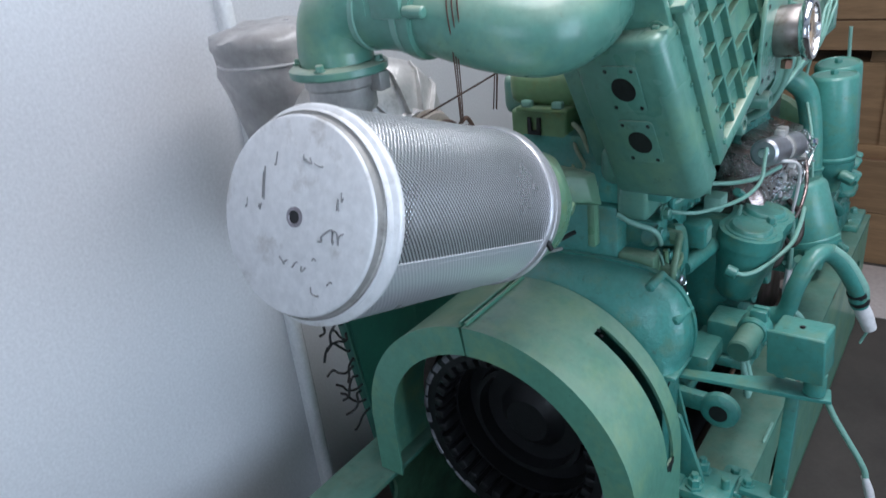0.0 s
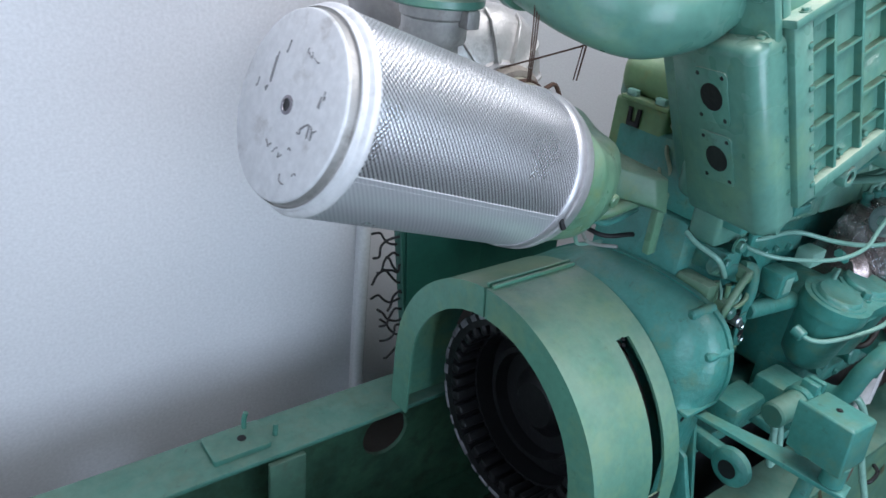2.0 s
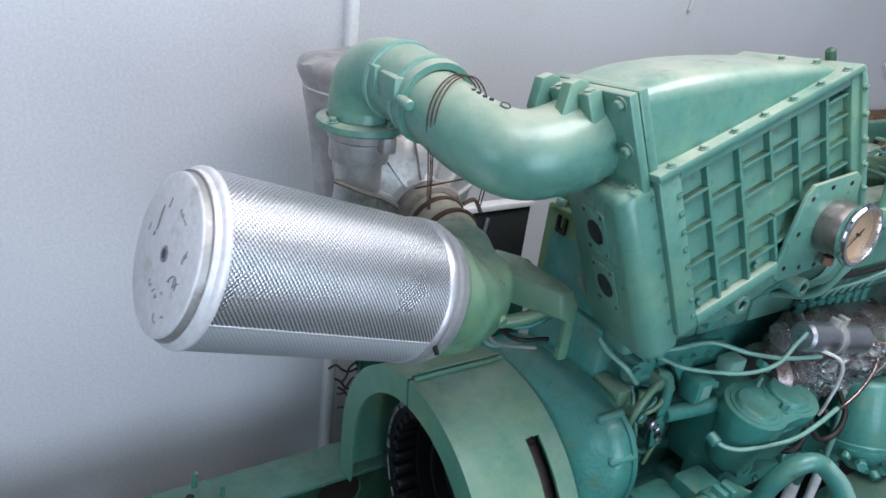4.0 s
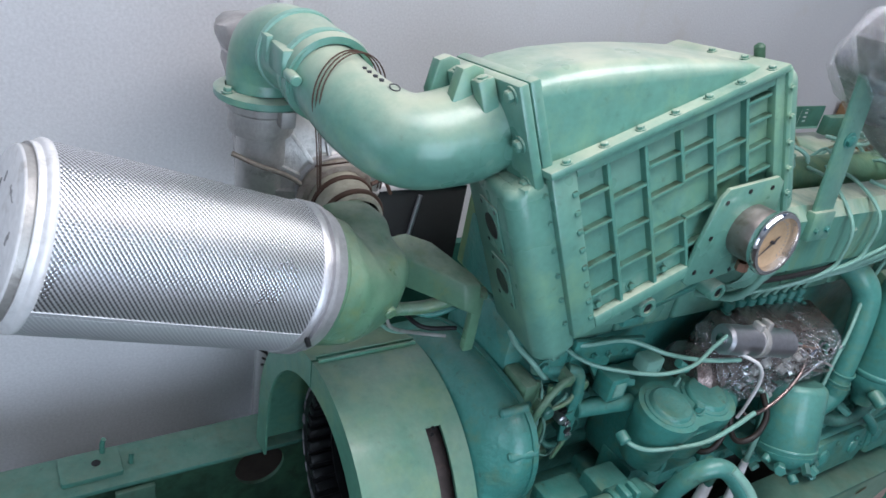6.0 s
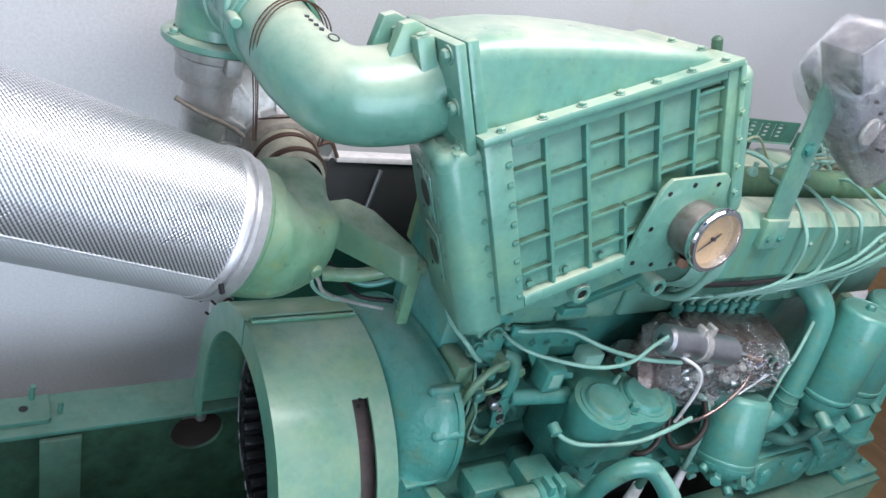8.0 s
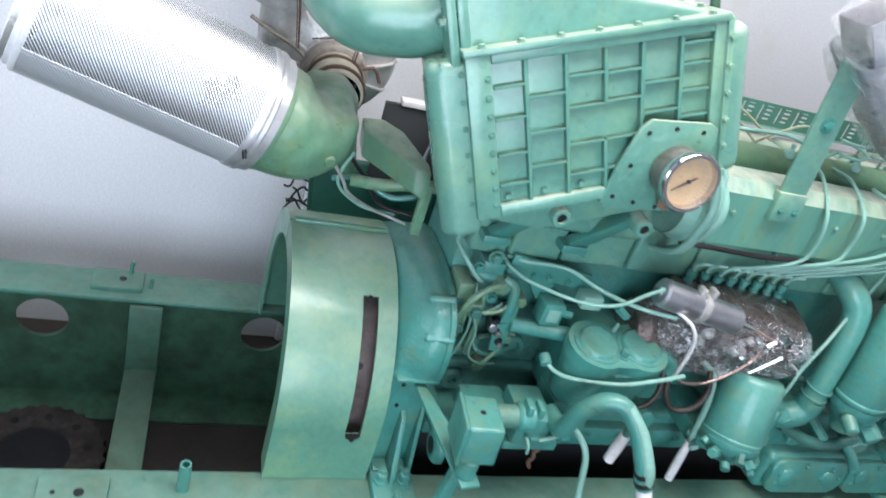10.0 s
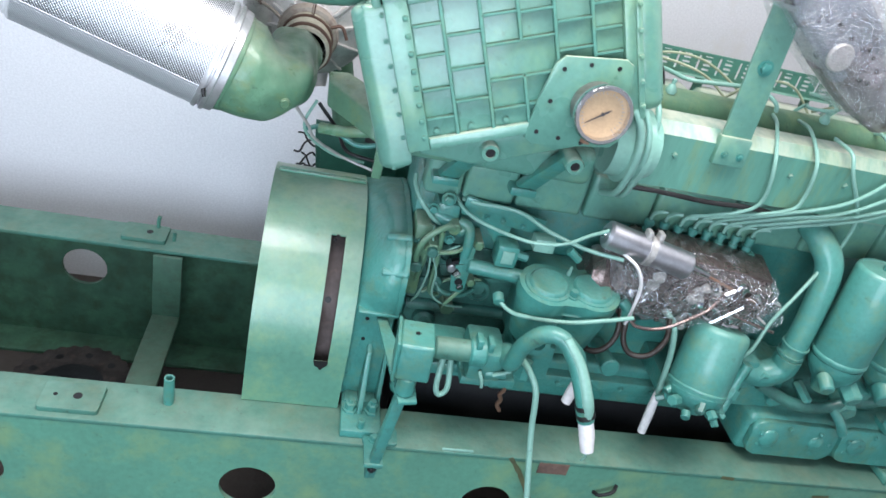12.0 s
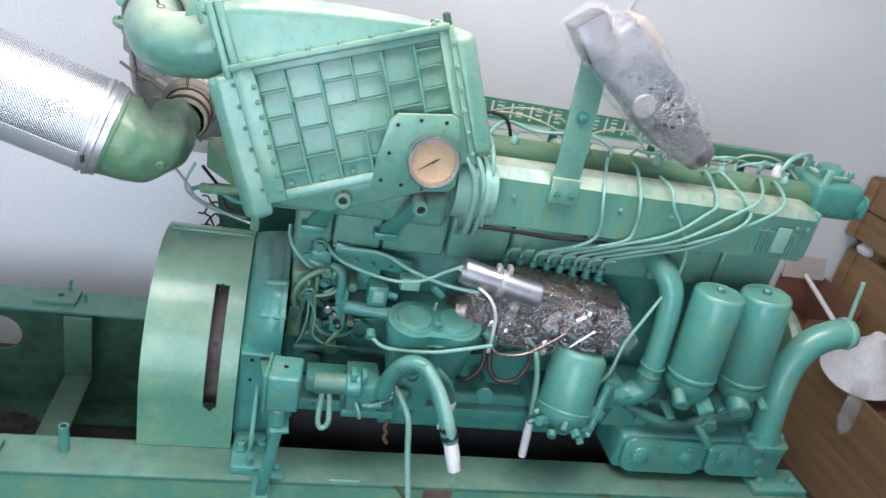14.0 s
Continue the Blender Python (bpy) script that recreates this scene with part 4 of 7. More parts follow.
# ---- pressure gauge on its plate ----
gauge = thing("pressure_gauge", "round pressure gauge with steel rim and yellowed dial", "gauge", at=(0.97, -0.34, 0.885))
plate = part("mounting_plate", prism(B(), [(0.864, 0.962), (0.878, 0.979), (0.995, 0.994), (1.012, 0.985), (1.030, 0.900), (1.034, 0.835), (1.020, 0.818), (0.925, 0.806), (0.862, 0.798), (0.846, 0.808), (0.850, 0.880)], 0.008, basis((1, 0, 0), (0, -1, 0), (0, -0.334, 0)), bevel=0.002), GREEN, gauge)
for x, z in ((0.882, 0.955), (0.930, 0.972), (0.985, 0.975), (0.874, 0.89), (0.866, 0.825), (0.912, 0.82), (0.96, 0.818)):
    part("screw_hole", lathe(B(), [(0.0045, 0), (0.0045, 0.0012), (0, 0.0012)], basis((1, 0, 0), (0, -1, 0), (x, -0.3418, z)), 10), BLACK, plate)
GM = basis((1, 0, 0), (-0.04, -1, 0.08), (0.962, -0.352, 0.898))
part("case", lathe(B(), [(0.0, -0.012), (0.047, -0.012), (0.0485, -0.008), (0.0485, 0.032), (0.047, 0.0345)], GM, 56), TIN, gauge, "dull brownish tin case")
part("rim", lathe(B(), [(0.046, 0.034), (0.054, 0.036), (0.057, 0.042), (0.057, 0.050), (0.054, 0.054), (0.048, 0.054), (0.0465, 0.048), (0.0465, 0.040)], GM, 56), CHROME, gauge, "polished steel rim")
dial = part("dial", lathe(B(), [(0, 0.0405), (0.0466, 0.0405)], GM, 48), DIAL, gauge, "yellowed paper dial with worn marks")
for k in range(28):
    a = radians(225 - 270 * k / 27)
    part("tick", box(B(), (0.037, -0.0006, 0.0408), (0.043 if k % 3 == 0 else 0.041, 0.0006, 0.0413), GM @ pose(0, 0, 0, 0, 0, math.degrees(a))), PENCIL, dial)
part("needle", prism(B(), [(-0.017, -0.0006), (-0.010, -0.0019), (0.036, -0.0007), (0.036, 0.0007), (-0.010, 0.0019), (-0.017, 0.0006)], 0.001, GM @ pose(0, 0, 0.044, 0, 0, 216)), INK, gauge)
part("needle_hub", lathe(B(), [(0.0028, 0.0405), (0.0028, 0.047), (0, 0.047)], GM, 16), INK, gauge)
part("hex_nut", lathe(B(), [(0.011, 0), (0.011, 0.016), (0, 0.016)], basis((1, 0, 0), (0, 0, -1), (0.960, -0.362, 0.845)), 6), COPPER, gauge, "worn brass nut under the case")

# ---- air filter ----
FA, FB = Vector((-0.1275, -0.142, 0.907)), Vector((0.2306, -0.1225, 0.7812))
FD = (FB - FA).normalized()
FL = (FB - FA).length
fm = along(FA, FB)
FR, FE = 0.1145, 0.1115
filt = thing("air_filter", "silver perforated metal air filter cylinder", "air filter", at=FA)


def mesh_shell(r, r1, h0, h1, m, seg=128):
    """Cylinder wall that carries unrolled coordinates in metres."""
    bm = B()
    uv = bm.loops.layers.uv.new("unrolled")
    n = 12
    rings = [[bm.verts.new(m @ Vector(((r + (r1 - r) * j / n) * math.cos(2 * math.pi * i / seg), (r + (r1 - r) * j / n) * math.sin(2 * math.pi * i / seg), h0 + (h1 - h0) * j / n))) for i in range(seg)] for j in range(n + 1)]
    for j in range(n):
        for i in range(seg):
            f = bm.faces.new((rings[j][i], rings[j][(i + 1) % seg], rings[j + 1][(i + 1) % seg], rings[j + 1][i]))
            for lp, (a, b) in zip(f.loops, ((i, j), (i + 1, j), (i + 1, j + 1), (i, j + 1))):
                lp[uv].uv = (2 * math.pi * r * a / seg, h0 + (h1 - h0) * b / n)
    return bm


def expanded_metal(name, gap, depth, metal):
    """Diamond mesh: bright strands round dark openings, over a paper core."""
    m = bpy.data.materials.new(name)
    m.use_nodes = True
    n, l = m.node_tree.nodes, m.node_tree.links
    bsdf = n["Principled BSDF"]
    uv = n.new("ShaderNodeUVMap")
    uv.uv_map = "unrolled"
    sep = n.new("ShaderNodeSeparateXYZ")
    l.new(uv.outputs[0], sep.inputs[0])

    def calc(op, a, b=None):
        x = n.new("ShaderNodeMath")
        x.operation = op
        for s, v in zip(x.inputs, (a, b)):
            if v is None:
                continue
            if isinstance(v, (int, float)):
                s.default_value = v
            else:
                l.new(v, s)
        return x.outputs[0]

    u, v = calc('MULTIPLY', sep.outputs[0], 2 * math.pi / 0.0072), calc('MULTIPLY', sep.outputs[1], 2 * math.pi / 0.0060)
    wave = calc('ADD', calc('MULTIPLY', calc('COSINE', calc('ADD', u, v)), 0.65), calc('MULTIPLY', calc('COSINE', calc('SUBTRACT', u, v)), 1.3))
    h = n.new("ShaderNodeMapRange")
    h.inputs[1].default_value, h.inputs[2].default_value = -1.5, 1.2
    l.new(wave, h.inputs[0])
    ramp = n.new("ShaderNodeValToRGB")
    ramp.color_ramp.elements[0].position, ramp.color_ramp.elements[0].color = 0.46, (0.78, 0.78, 0.81, 1)
    ramp.color_ramp.elements[1].position, ramp.color_ramp.elements[1].color = 0.80, (gap, gap, gap * 1.06, 1)
    l.new(h.outputs[0], ramp.inputs[0])
    tc = n.new("ShaderNodeTexCoord")
    no = n.new("ShaderNodeTexNoise")
    no.inputs["Scale"].default_value, no.inputs["Detail"].default_value = 9, 4
    l.new(tc.outputs["Object"], no.inputs["Vector"])
    r = n.new("ShaderNodeMapRange")
    r.inputs[1].default_value, r.inputs[2].default_value, r.inputs[3].default_value, r.inputs[4].default_value = 0.3, 0.7, 0.26, 0.36
    l.new(no.outputs[0], r.inputs[0])
    l.new(r.outputs[0], bsdf.inputs["Roughness"])
    l.new(ramp.outputs[0], bsdf.inputs["Base Color"])
    bsdf.inputs["Metallic"].default_value = metal
    b = n.new("ShaderNodeBump")
    b.invert = True
    b.inputs["Strength"].default_value, b.inputs["Distance"].default_value = depth, 0.0018
    l.new(h.outputs[0], b.inputs["Height"])
    l.new(b.outputs[0], bsdf.inputs["Normal"])
    return m


shell = part("mesh_shell", mesh_shell(FR, FE, 0.0310, FL - 0.004, fm), expanded_metal("expanded_metal_mesh", 0.20, 0.40, 0.80), filt, "silver diamond-mesh metal sleeve")
side = fm.to_3x3().inverted() @ Vector((-0.150, -0.954, -0.258))
sa = math.atan2(side.y, side.x)
su = Vector((math.cos(sa), math.sin(sa), 0))
for k in (0.0, 0.055):
    sk = Vector((math.cos(sa + k), math.sin(sa + k), 0))
    part("seam", tube(B(), [fm @ (sk * FR + Vector((0, 0, 0.026))), fm @ (sk * FE + Vector((0, 0, FL - 0.006)))], 0.0011, seg=8, steps=2), SHEET, shell)
# duller sheet on the underside, below the seam, its openings paler and relief lower
down = -1 if (fm.to_3x3() @ Vector((math.cos(sa - 0.5), math.sin(sa - 0.5), 0))).z < (fm.to_3x3() @ Vector((math.cos(sa + 0.5), math.sin(sa + 0.5), 0))).z else 1
bm = B()
uv = bm.loops.layers.uv.new("unrolled")
rows = []
for j in range(7):
    h = 0.026 + (FL - 0.034) * j / 6
    r = FR + (FE - FR) * j / 6 + 0.0009
    rows.append([(bm.verts.new(fm @ Vector((r * math.cos(sa + down * a), r * math.sin(sa + down * a), h))), (FR * a, h)) for a in np.linspace(radians(0.3), radians(125), 40)])
for a, b in zip(rows, rows[1:]):
    for i in range(len(a) - 1):
        four = (a[i], a[i + 1], b[i + 1], b[i])
        face = bm.faces.new([v for v, _ in four])
        for lp, (_, co) in zip(face.loops, four):
            lp[uv].uv = co
part("underside_sheet", bm, expanded_metal("low_contrast_metal_mesh", 0.66, 0.12, 0.6), filt, "dull low-contrast mesh sheet on the underside")
end = part("end_cap", lathe(B(), [(0, 0.0), (0.1005, 0.0), (0.1025, 0.0012), (0.1035, 0.0035), (0.1035, 0.0125), (0.1060, 0.0135), (0.1080, 0.0120), (0.1092, 0.0130), (0.1095, 0.0200), (0.1120, 0.0215), (0.1145, 0.0225), (0.1160, 0.0250), (0.1160, 0.0300), (0.1145, 0.0320), (FR - 0.002, 0.0325)], fm, 96), CAP, filt, "worn tin end cap with pencil scribbles")
# darker ring carries the groove's shade and grime in its colour
part("cap_groove", lathe(B(), [(0.1036, 0.0030), (0.1041, 0.0122), (0.1062, 0.0131), (0.1078, 0.0119)], fm, 96), CAST_ALU, end, "grimy, shaded groove round the raised end plate")
part("cap_bolt", lathe(B(), [(0.0105, 0.0002), (0.0105, -0.0012), (0.0072, -0.0016), (0.0066, -0.0006)], fm, 20), STEEL, end)
part("bolt_socket", lathe(B(), [(0.0068, -0.0008), (0.0, -0.0006)], fm, 18), BLACK, end)
# faded pencil scribbles and scuffs on the cap: across and up from its centre, size, strokes
rng = random.Random(4)
cap_side = (Vector((0, -1, 0)) + FD * FD.y).normalized()
cap_up = cap_side.cross(FD)
cap_up = cap_up if cap_up.z > 0 else -cap_up


def scribble(x, y, wide, high, n, r):
    pts = []
    for k in range(n):
        u, v = x + wide * (k / max(n - 1, 1) - 0.5) + rng.uniform(-0.25, 0.25) * wide, y + high * rng.uniform(-0.5, 0.5)
        pts.append(FA + cap_side * u + cap_up * v - FD * 0.0003)
    part("pencil_scribble", tube(B(), pts, r, seg=4, steps=5), PENCIL, end)


for x, y, wide, high, n, r in ((0.046, -0.012, 0.020, 0.020, 7, 0.0011), (0.058, -0.014, 0.012, 0.018, 5, 0.0011), (0.056, 0.022, 0.004, 0.020, 4, 0.0010), (0.060, 0.026, 0.003, 0.016, 3, 0.0009),
                               (0.012, 0.060, 0.014, 0.010, 6, 0.0009), (0.028, 0.056, 0.010, 0.008, 5, 0.0008), (-0.012, -0.046, 0.010, 0.010, 5, 0.0009), (0.004, -0.050, 0.006, 0.012, 4, 0.0009), (0.016, -0.052, 0.006, 0.008, 4, 0.0009),
                               (-0.046, 0.030, 0.003, 0.036, 5, 0.0010), (-0.050, 0.010, 0.003, 0.020, 4, 0.0009), (-0.070, 0.012, 0.002, 0.026, 4, 0.0008), (0.034, -0.074, 0.010, 0.014, 5, 0.0010), (0.030, -0.040, 0.004, 0.006, 3, 0.0008),
                               (-0.030, 0.056, 0.003, 0.020, 3, 0.0008), (0.052, -0.058, 0.005, 0.009, 3, 0.0008)):
    scribble(x, y, wide, high, n, r)
band = part("clamp_band", lathe(B(), [(FE - 0.002, FL - 0.008), (FE + 0.002, FL - 0.008), (FE + 0.004, FL - 0.005), (FE + 0.004, FL + 0.002), (FE - 0.002, FL + 0.004), (FE - 0.002, FL + 0.007), (FE + 0.004, FL + 0.009), (FE + 0.004, FL + 0.016), (FE, FL + 0.019), (FE - 0.002, FL + 0.034), (FE - 0.012, FL + 0.037)], fm, 96), ALU_BAND, filt, "bright zinc clamp band")
drip = FB + fm.to_3x3() @ Vector((math.cos(sa), math.sin(sa), 0)) * FE
part("band_screw", rod(B(), drip, drip + Vector((0.004, -0.006, -0.016)), 0.004, seg=8), BLACK, band)

adapter = thing("filter_adapter", "green pressed adapter between filter and turbocharger", "adapter", at=FB)
ad0 = FB + FD * 0.032
bm = tube(B(), [ad0, ad0 + FD * 0.016, (0.312, -0.123, 0.756), (0.346, -0.114, 0.754), (0.370, -0.084, 0.760), (0.380, -0.030, 0.776), (0.382, 0.020, 0.786)], [FE - 0.006, FE - 0.010, 0.096, 0.083, 0.069, 0.059, 0.054], seg=56, steps=9)
for v in bm.verts:
    w = max(0.0, min(1.0, (v.co.x - 0.30) / 0.05))
    v.co += Vector((0.013 * noise.noise(v.co * 19), 0.013 * noise.noise(v.co * 17 + Vector((3, 0, 0))), 0.015 * noise.noise(v.co * 15 + Vector((0, 7, 0))))) * w
part("shell", bm, OLIVE, adapter, "dented green pressed sheet metal elbow", angle=60)
part("plug", rod(B(), (0.376, -0.160, 0.735), (0.382, -0.192, 0.728), 0.011, seg=14, edge=0.002), OLIVE, adapter)

# ---- turbocharger ----
turbo = thing("turbocharger", "cast aluminium turbocharger compressor on the engine", "turbocharger", at=(0.42, 0.15, 0.82))
TC = Vector((0.402, 0.185, 0.803))
TM = basis((1, 0, 0), (-0.11, -1, -0.13), TC)
part("volute", lathe(B(), [(0.06, -0.06), (0.128, -0.055), (0.146, -0.03), (0.146, -0.005), (0.132, 0.020), (0.096, 0.036), (0.068, 0.046), (0.060, 0.060), (0.060, 0.092), (0.052, 0.092), (0.050, 0.030)], TM, 64), CAST_ALU, turbo)
part("inner_throat", lathe(B(), [(0.050, 0.070), (0.040, 0.020), (0.012, 0.010), (0.0, 0.03)], TM, 32), BLACK, turbo)
for k in range(12):
    m = TM @ pose(0, 0, 0, 0, 0, 30 * k + 8)
    part("casting_rib", prism(B(), [(0.062, 0.025), (0.062, 0.060), (0.074, 0.055), (0.102, 0.043), (0.134, 0.026), (0.148, 0.004), (0.130, 0.004)], 0.007, m @ pose(0, 0.0035, 0, 90), bevel=0.002), CAST_ALU, turbo)
part("clamp_ring", lathe(B(), [(0.058, 0.050), (0.065, 0.050), (0.066, 0.054), (0.066, 0.064), (0.058, 0.066)], TM, 48), ALU_BAND, turbo)
part("inlet_bell", lathe(B(), [(0.054, 0.068), (0.066, 0.070), (0.071, 0.076), (0.072, 0.088), (0.068, 0.096), (0.058, 0.098), (0.055, 0.09)], TM, 48), BELL, turbo, "dusty rusted inlet bell")
part("inlet_hose", lathe(B(), [(0.050, 0.088), (0.055, 0.090), (0.057, 0.098), (0.054, 0.108), (0.057, 0.118), (0.054, 0.130), (0.056, 0.150), (0.054, 0.175), (0.048, 0.178)], TM, 48), HOSE, turbo, "pale dusty inlet hose")
for d in (0.112, 0.156):
    part("hose_clamp", lathe(B(), [(0.054, d), (0.0595, d), (0.0605, d + 0.002), (0.0605, d + 0.007), (0.0595, d + 0.009), (0.054, d + 0.009)], TM, 48), TIE, turbo, "rusty hose clamp")
part("clamp_tail", tube(B(), [TM @ Vector((0.05, 0.04, 0.118)), TM @ Vector((0.075, 0.045, 0.116)), TM @ Vector((0.09, 0.02, 0.125))], 0.004, seg=6), TIE, turbo)
part("turbine_body", lathe(B(), [(0, -0.20), (0.06, -0.20), (0.09, -0.17), (0.095, -0.12), (0.07, -0.09), (0.05, -0.06)], TM, 40), CAST_ALU, turbo)
OC = Vector((0.278, 0.165, 0.955))
part("outlet_pipe", tube(B(), [TC + Vector((-0.02, 0.02, -0.06)), TC + Vector((-0.10, 0.01, -0.04)), (0.284, 0.172, 0.835), (0.280, 0.166, 0.89), OC], [0.045, 0.046, 0.044, 0.042, 0.042], seg=28), CAST_ALU, turbo)
part("outlet_flange", lathe(B(), [(0.042, -0.062), (0.053, -0.060), (0.055, -0.054), (0.055, -0.022), (0.059, -0.018), (0.061, 0.0)], Matrix.Translation(OC), 40), CAST_ALU, turbo)
part("flange_lug", box(B(), (0.286, 0.088, 0.925), (0.312, 0.112, 0.955), bevel=0.004), CAST_ALU, turbo)
part("clamp_strap", tube(B(), [(0.222, 0.14, 0.865), (0.262, 0.118, 0.850), (0.31, 0.11, 0.832), (0.345, 0.10, 0.810)], 0.0045, seg=10), BELL, turbo)
part("exhaust_neck", tube(B(), [TC + Vector((0.02, 0.13, -0.01)), TC + Vector((0.06, 0.20, -0.10)), (0.50, 0.43, 0.60), (0.54, 0.44, 0.41)], [0.05, 0.045, 0.036, 0.036], seg=24), GRIMY_SHADED, turbo, "grimy exhaust neck")
part("oil_line", tube(B(), [(0.385, -0.10, 0.712), (0.432, -0.09, 0.648), (0.452, -0.085, 0.615), (0.520, -0.05, 0.565), (0.60, -0.05, 0.540)], 0.0036, seg=8), CAST_ALU, turbo)
part("oil_line", tube(B(), [(0.445, -0.08, 0.705), (0.425, -0.085, 0.655), (0.437, -0.08, 0.618), (0.50, -0.04, 0.563), (0.575, -0.03, 0.548)], 0.0036, seg=8), GREEN_PIPE, turbo)

# ---- charge air pipe ----
pipe = thing("charge_air_pipe", "green painted charge air pipe with bends", "pipe", at=(0.4, 0, 1.0))
j0 = IC @ Vector((-0.018, 0.128, 0.056))
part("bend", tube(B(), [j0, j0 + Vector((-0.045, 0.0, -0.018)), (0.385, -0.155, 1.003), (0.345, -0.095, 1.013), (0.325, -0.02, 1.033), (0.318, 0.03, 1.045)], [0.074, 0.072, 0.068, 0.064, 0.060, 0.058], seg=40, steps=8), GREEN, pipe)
hose = part("rubber_joint", tube(B(), [(0.322, 0.0, 1.042), (0.316, 0.045, 1.049), (0.305, 0.10, 1.056)], 0.066, seg=40, steps=8), GREEN, pipe, "green painted hose joint")
for y in (0.018, 0.088):
    t = (y - 0.0) / 0.1
    part("hose_clamp", lathe(B(), [(0.064, -0.006), (0.069, -0.005), (0.069, 0.005), (0.064, 0.006)], basis((1, 0, 0), (-0.15, 1, 0.13), (0.321 - 0.016 * t, y, 1.0435 + 0.013 * t)), 48), GREEN_PIPE, hose)
part("clamp_lug", box(B(), (0.247, 0.0, 1.040), (0.290, 0.058, 1.082), bevel=0.005), GREEN, hose)
part("clamp_lug", box(B(), (0.243, 0.061, 1.044), (0.286, 0.112, 1.086), bevel=0.005), GREEN, hose)
part("clamp_screw", rod(B(), (0.258, 0.0, 1.05), (0.258, -0.035, 1.048), 0.009, seg=10, edge=0.002), GREEN, hose)
part("collar", lathe(B(), [(0.060, -0.012), (0.070, -0.010), (0.072, 0.0), (0.070, 0.012), (0.060, 0.014)], basis((1, 0, 0), (-0.15, 1, 0.13), (0.323, 0.004, 1.041)), 48), GREEN, hose)
part("elbow", tube(B(), [(0.306, 0.075, 1.055), (0.294, 0.118, 1.058), (0.282, 0.152, 1.040), (0.278, 0.165, 1.0), (0.278, 0.165, 0.972)], [0.060, 0.062, 0.062, 0.060, 0.060], seg=40, steps=8), GREEN, pipe)
ef = part("elbow_flange", lathe(B(), [(0.058, 0.0), (0.077, 0.0), (0.080, 0.003), (0.080, 0.013), (0.076, 0.016), (0.062, 0.018)], Matrix.Translation(OC), 48), GREEN, pipe)
for a in (20, 110, 200, 290):
    part("bolt", bolt(B(), OC + Vector((0.070 * math.cos(radians(a)), 0.070 * math.sin(radians(a)), 0.016)), (0, 0, 1), 0.007, 0.010), GREEN, ef)
# stamped oval and small marks on top of the bend
part("stamped_mark", lathe(B(), [(0.0085, 0), (0.0085, 0.0008), (0.0065, 0.0008), (0.0065, 0)], basis((1, 0, 0), (0.25, -0.35, 1), (0.362, -0.133, 1.0735)), 20), INK, pipe)

for x, y, z in ((0.352, -0.110, 1.0785), (0.348, -0.098, 1.0800), (0.344, -0.086, 1.0820), (0.341, -0.076, 1.0840)):
    part("stamped_mark", box(B(), (x - 0.003, y - 0.002, z - 0.004), (x + 0.003, y + 0.002, z), bevel=0.0), INK, pipe)

tie = thing("binding_wire", "thin rusty binding wire hung round the pipe", "wire", at=(0.33, 0, 1.0))
for dx, dr in ((0.0, 0.0655), (0.003, 0.066), (0.006, 0.0665)):
    c = Vector((0.333 + dx, -0.045 - 8 * dx * 0.3, 1.031))
    part("loop", tube(B(), [c + Vector((dr * 0.94 * math.cos(a), 0.32 * dr * math.cos(a) + 0.10 * dr * math.sin(a), dr * math.sin(a))) for a in np.linspace(0.2, 2 * math.pi + 0.2, 22)], 0.0012, seg=6, steps=2), TIE, tie)
for x0, y0, z0, x1, y1, z1 in ((0.272, -0.066, 1.035, 0.300, -0.05, 0.880), (0.276, -0.068, 1.035, 0.303, -0.05, 0.880), (0.280, -0.070, 1.03, 0.304, -0.052, 0.880),
                               (0.412, -0.05, 1.0, 0.408, -0.04, 0.872), (0.417, -0.05, 1.0, 0.413, -0.042, 0.872), (0.421, -0.05, 1.0, 0.411, -0.044, 0.872)):
    part("strand", tube(B(), [(x0, y0, z0), (x0 * 0.5 + x1 * 0.5 + 0.002, (y0 + y1) / 2, (z0 + z1) / 2), (x1, y1, z1)], 0.0011, seg=6, steps=5), TIE, tie)
part("cross_strand", tube(B(), [(0.34, 0.06, 0.87), (0.40, 0.0, 0.905), (0.45, -0.05, 0.935)], 0.0016, seg=6), TIE, tie)

# green guard plate between the adapter and the cooler
guard = thing("support_bracket", "folded green sheet metal support bracket", "bracket", at=(0.5, -0.08, 0.7))
top = [(0.465, -0.035, 0.738), (0.463, 0.007, 0.747), (0.508, 0.012, 0.750), (0.551, -0.014, 0.740), (0.598, -0.100, 0.714), (0.598, -0.128, 0.709), (0.567, -0.122, 0.711)]
drop = [0.056, 0.05, 0.06, 0.06, 0.065, 0.065, 0.050]
bm = B()
upper = [bm.verts.new(p) for p in top]
lower = [bm.verts.new((x + 0.003, y - 0.012, z - d)) for (x, y, z), d in zip(top, drop)]
bm.faces.new(upper)
bm.faces.new(lower[::-1])
for k in range(len(top)):
    bm.faces.new((upper[k], lower[k], lower[(k + 1) % len(top)], upper[(k + 1) % len(top)]))
bmesh.ops.recalc_face_normals(bm, faces=bm.faces)
bmesh.ops.bevel(bm, geom=bm.edges[:], offset=0.004, segments=2, affect='EDGES', profile=0.5)
part("sheet", bm, OLIVE, guard)
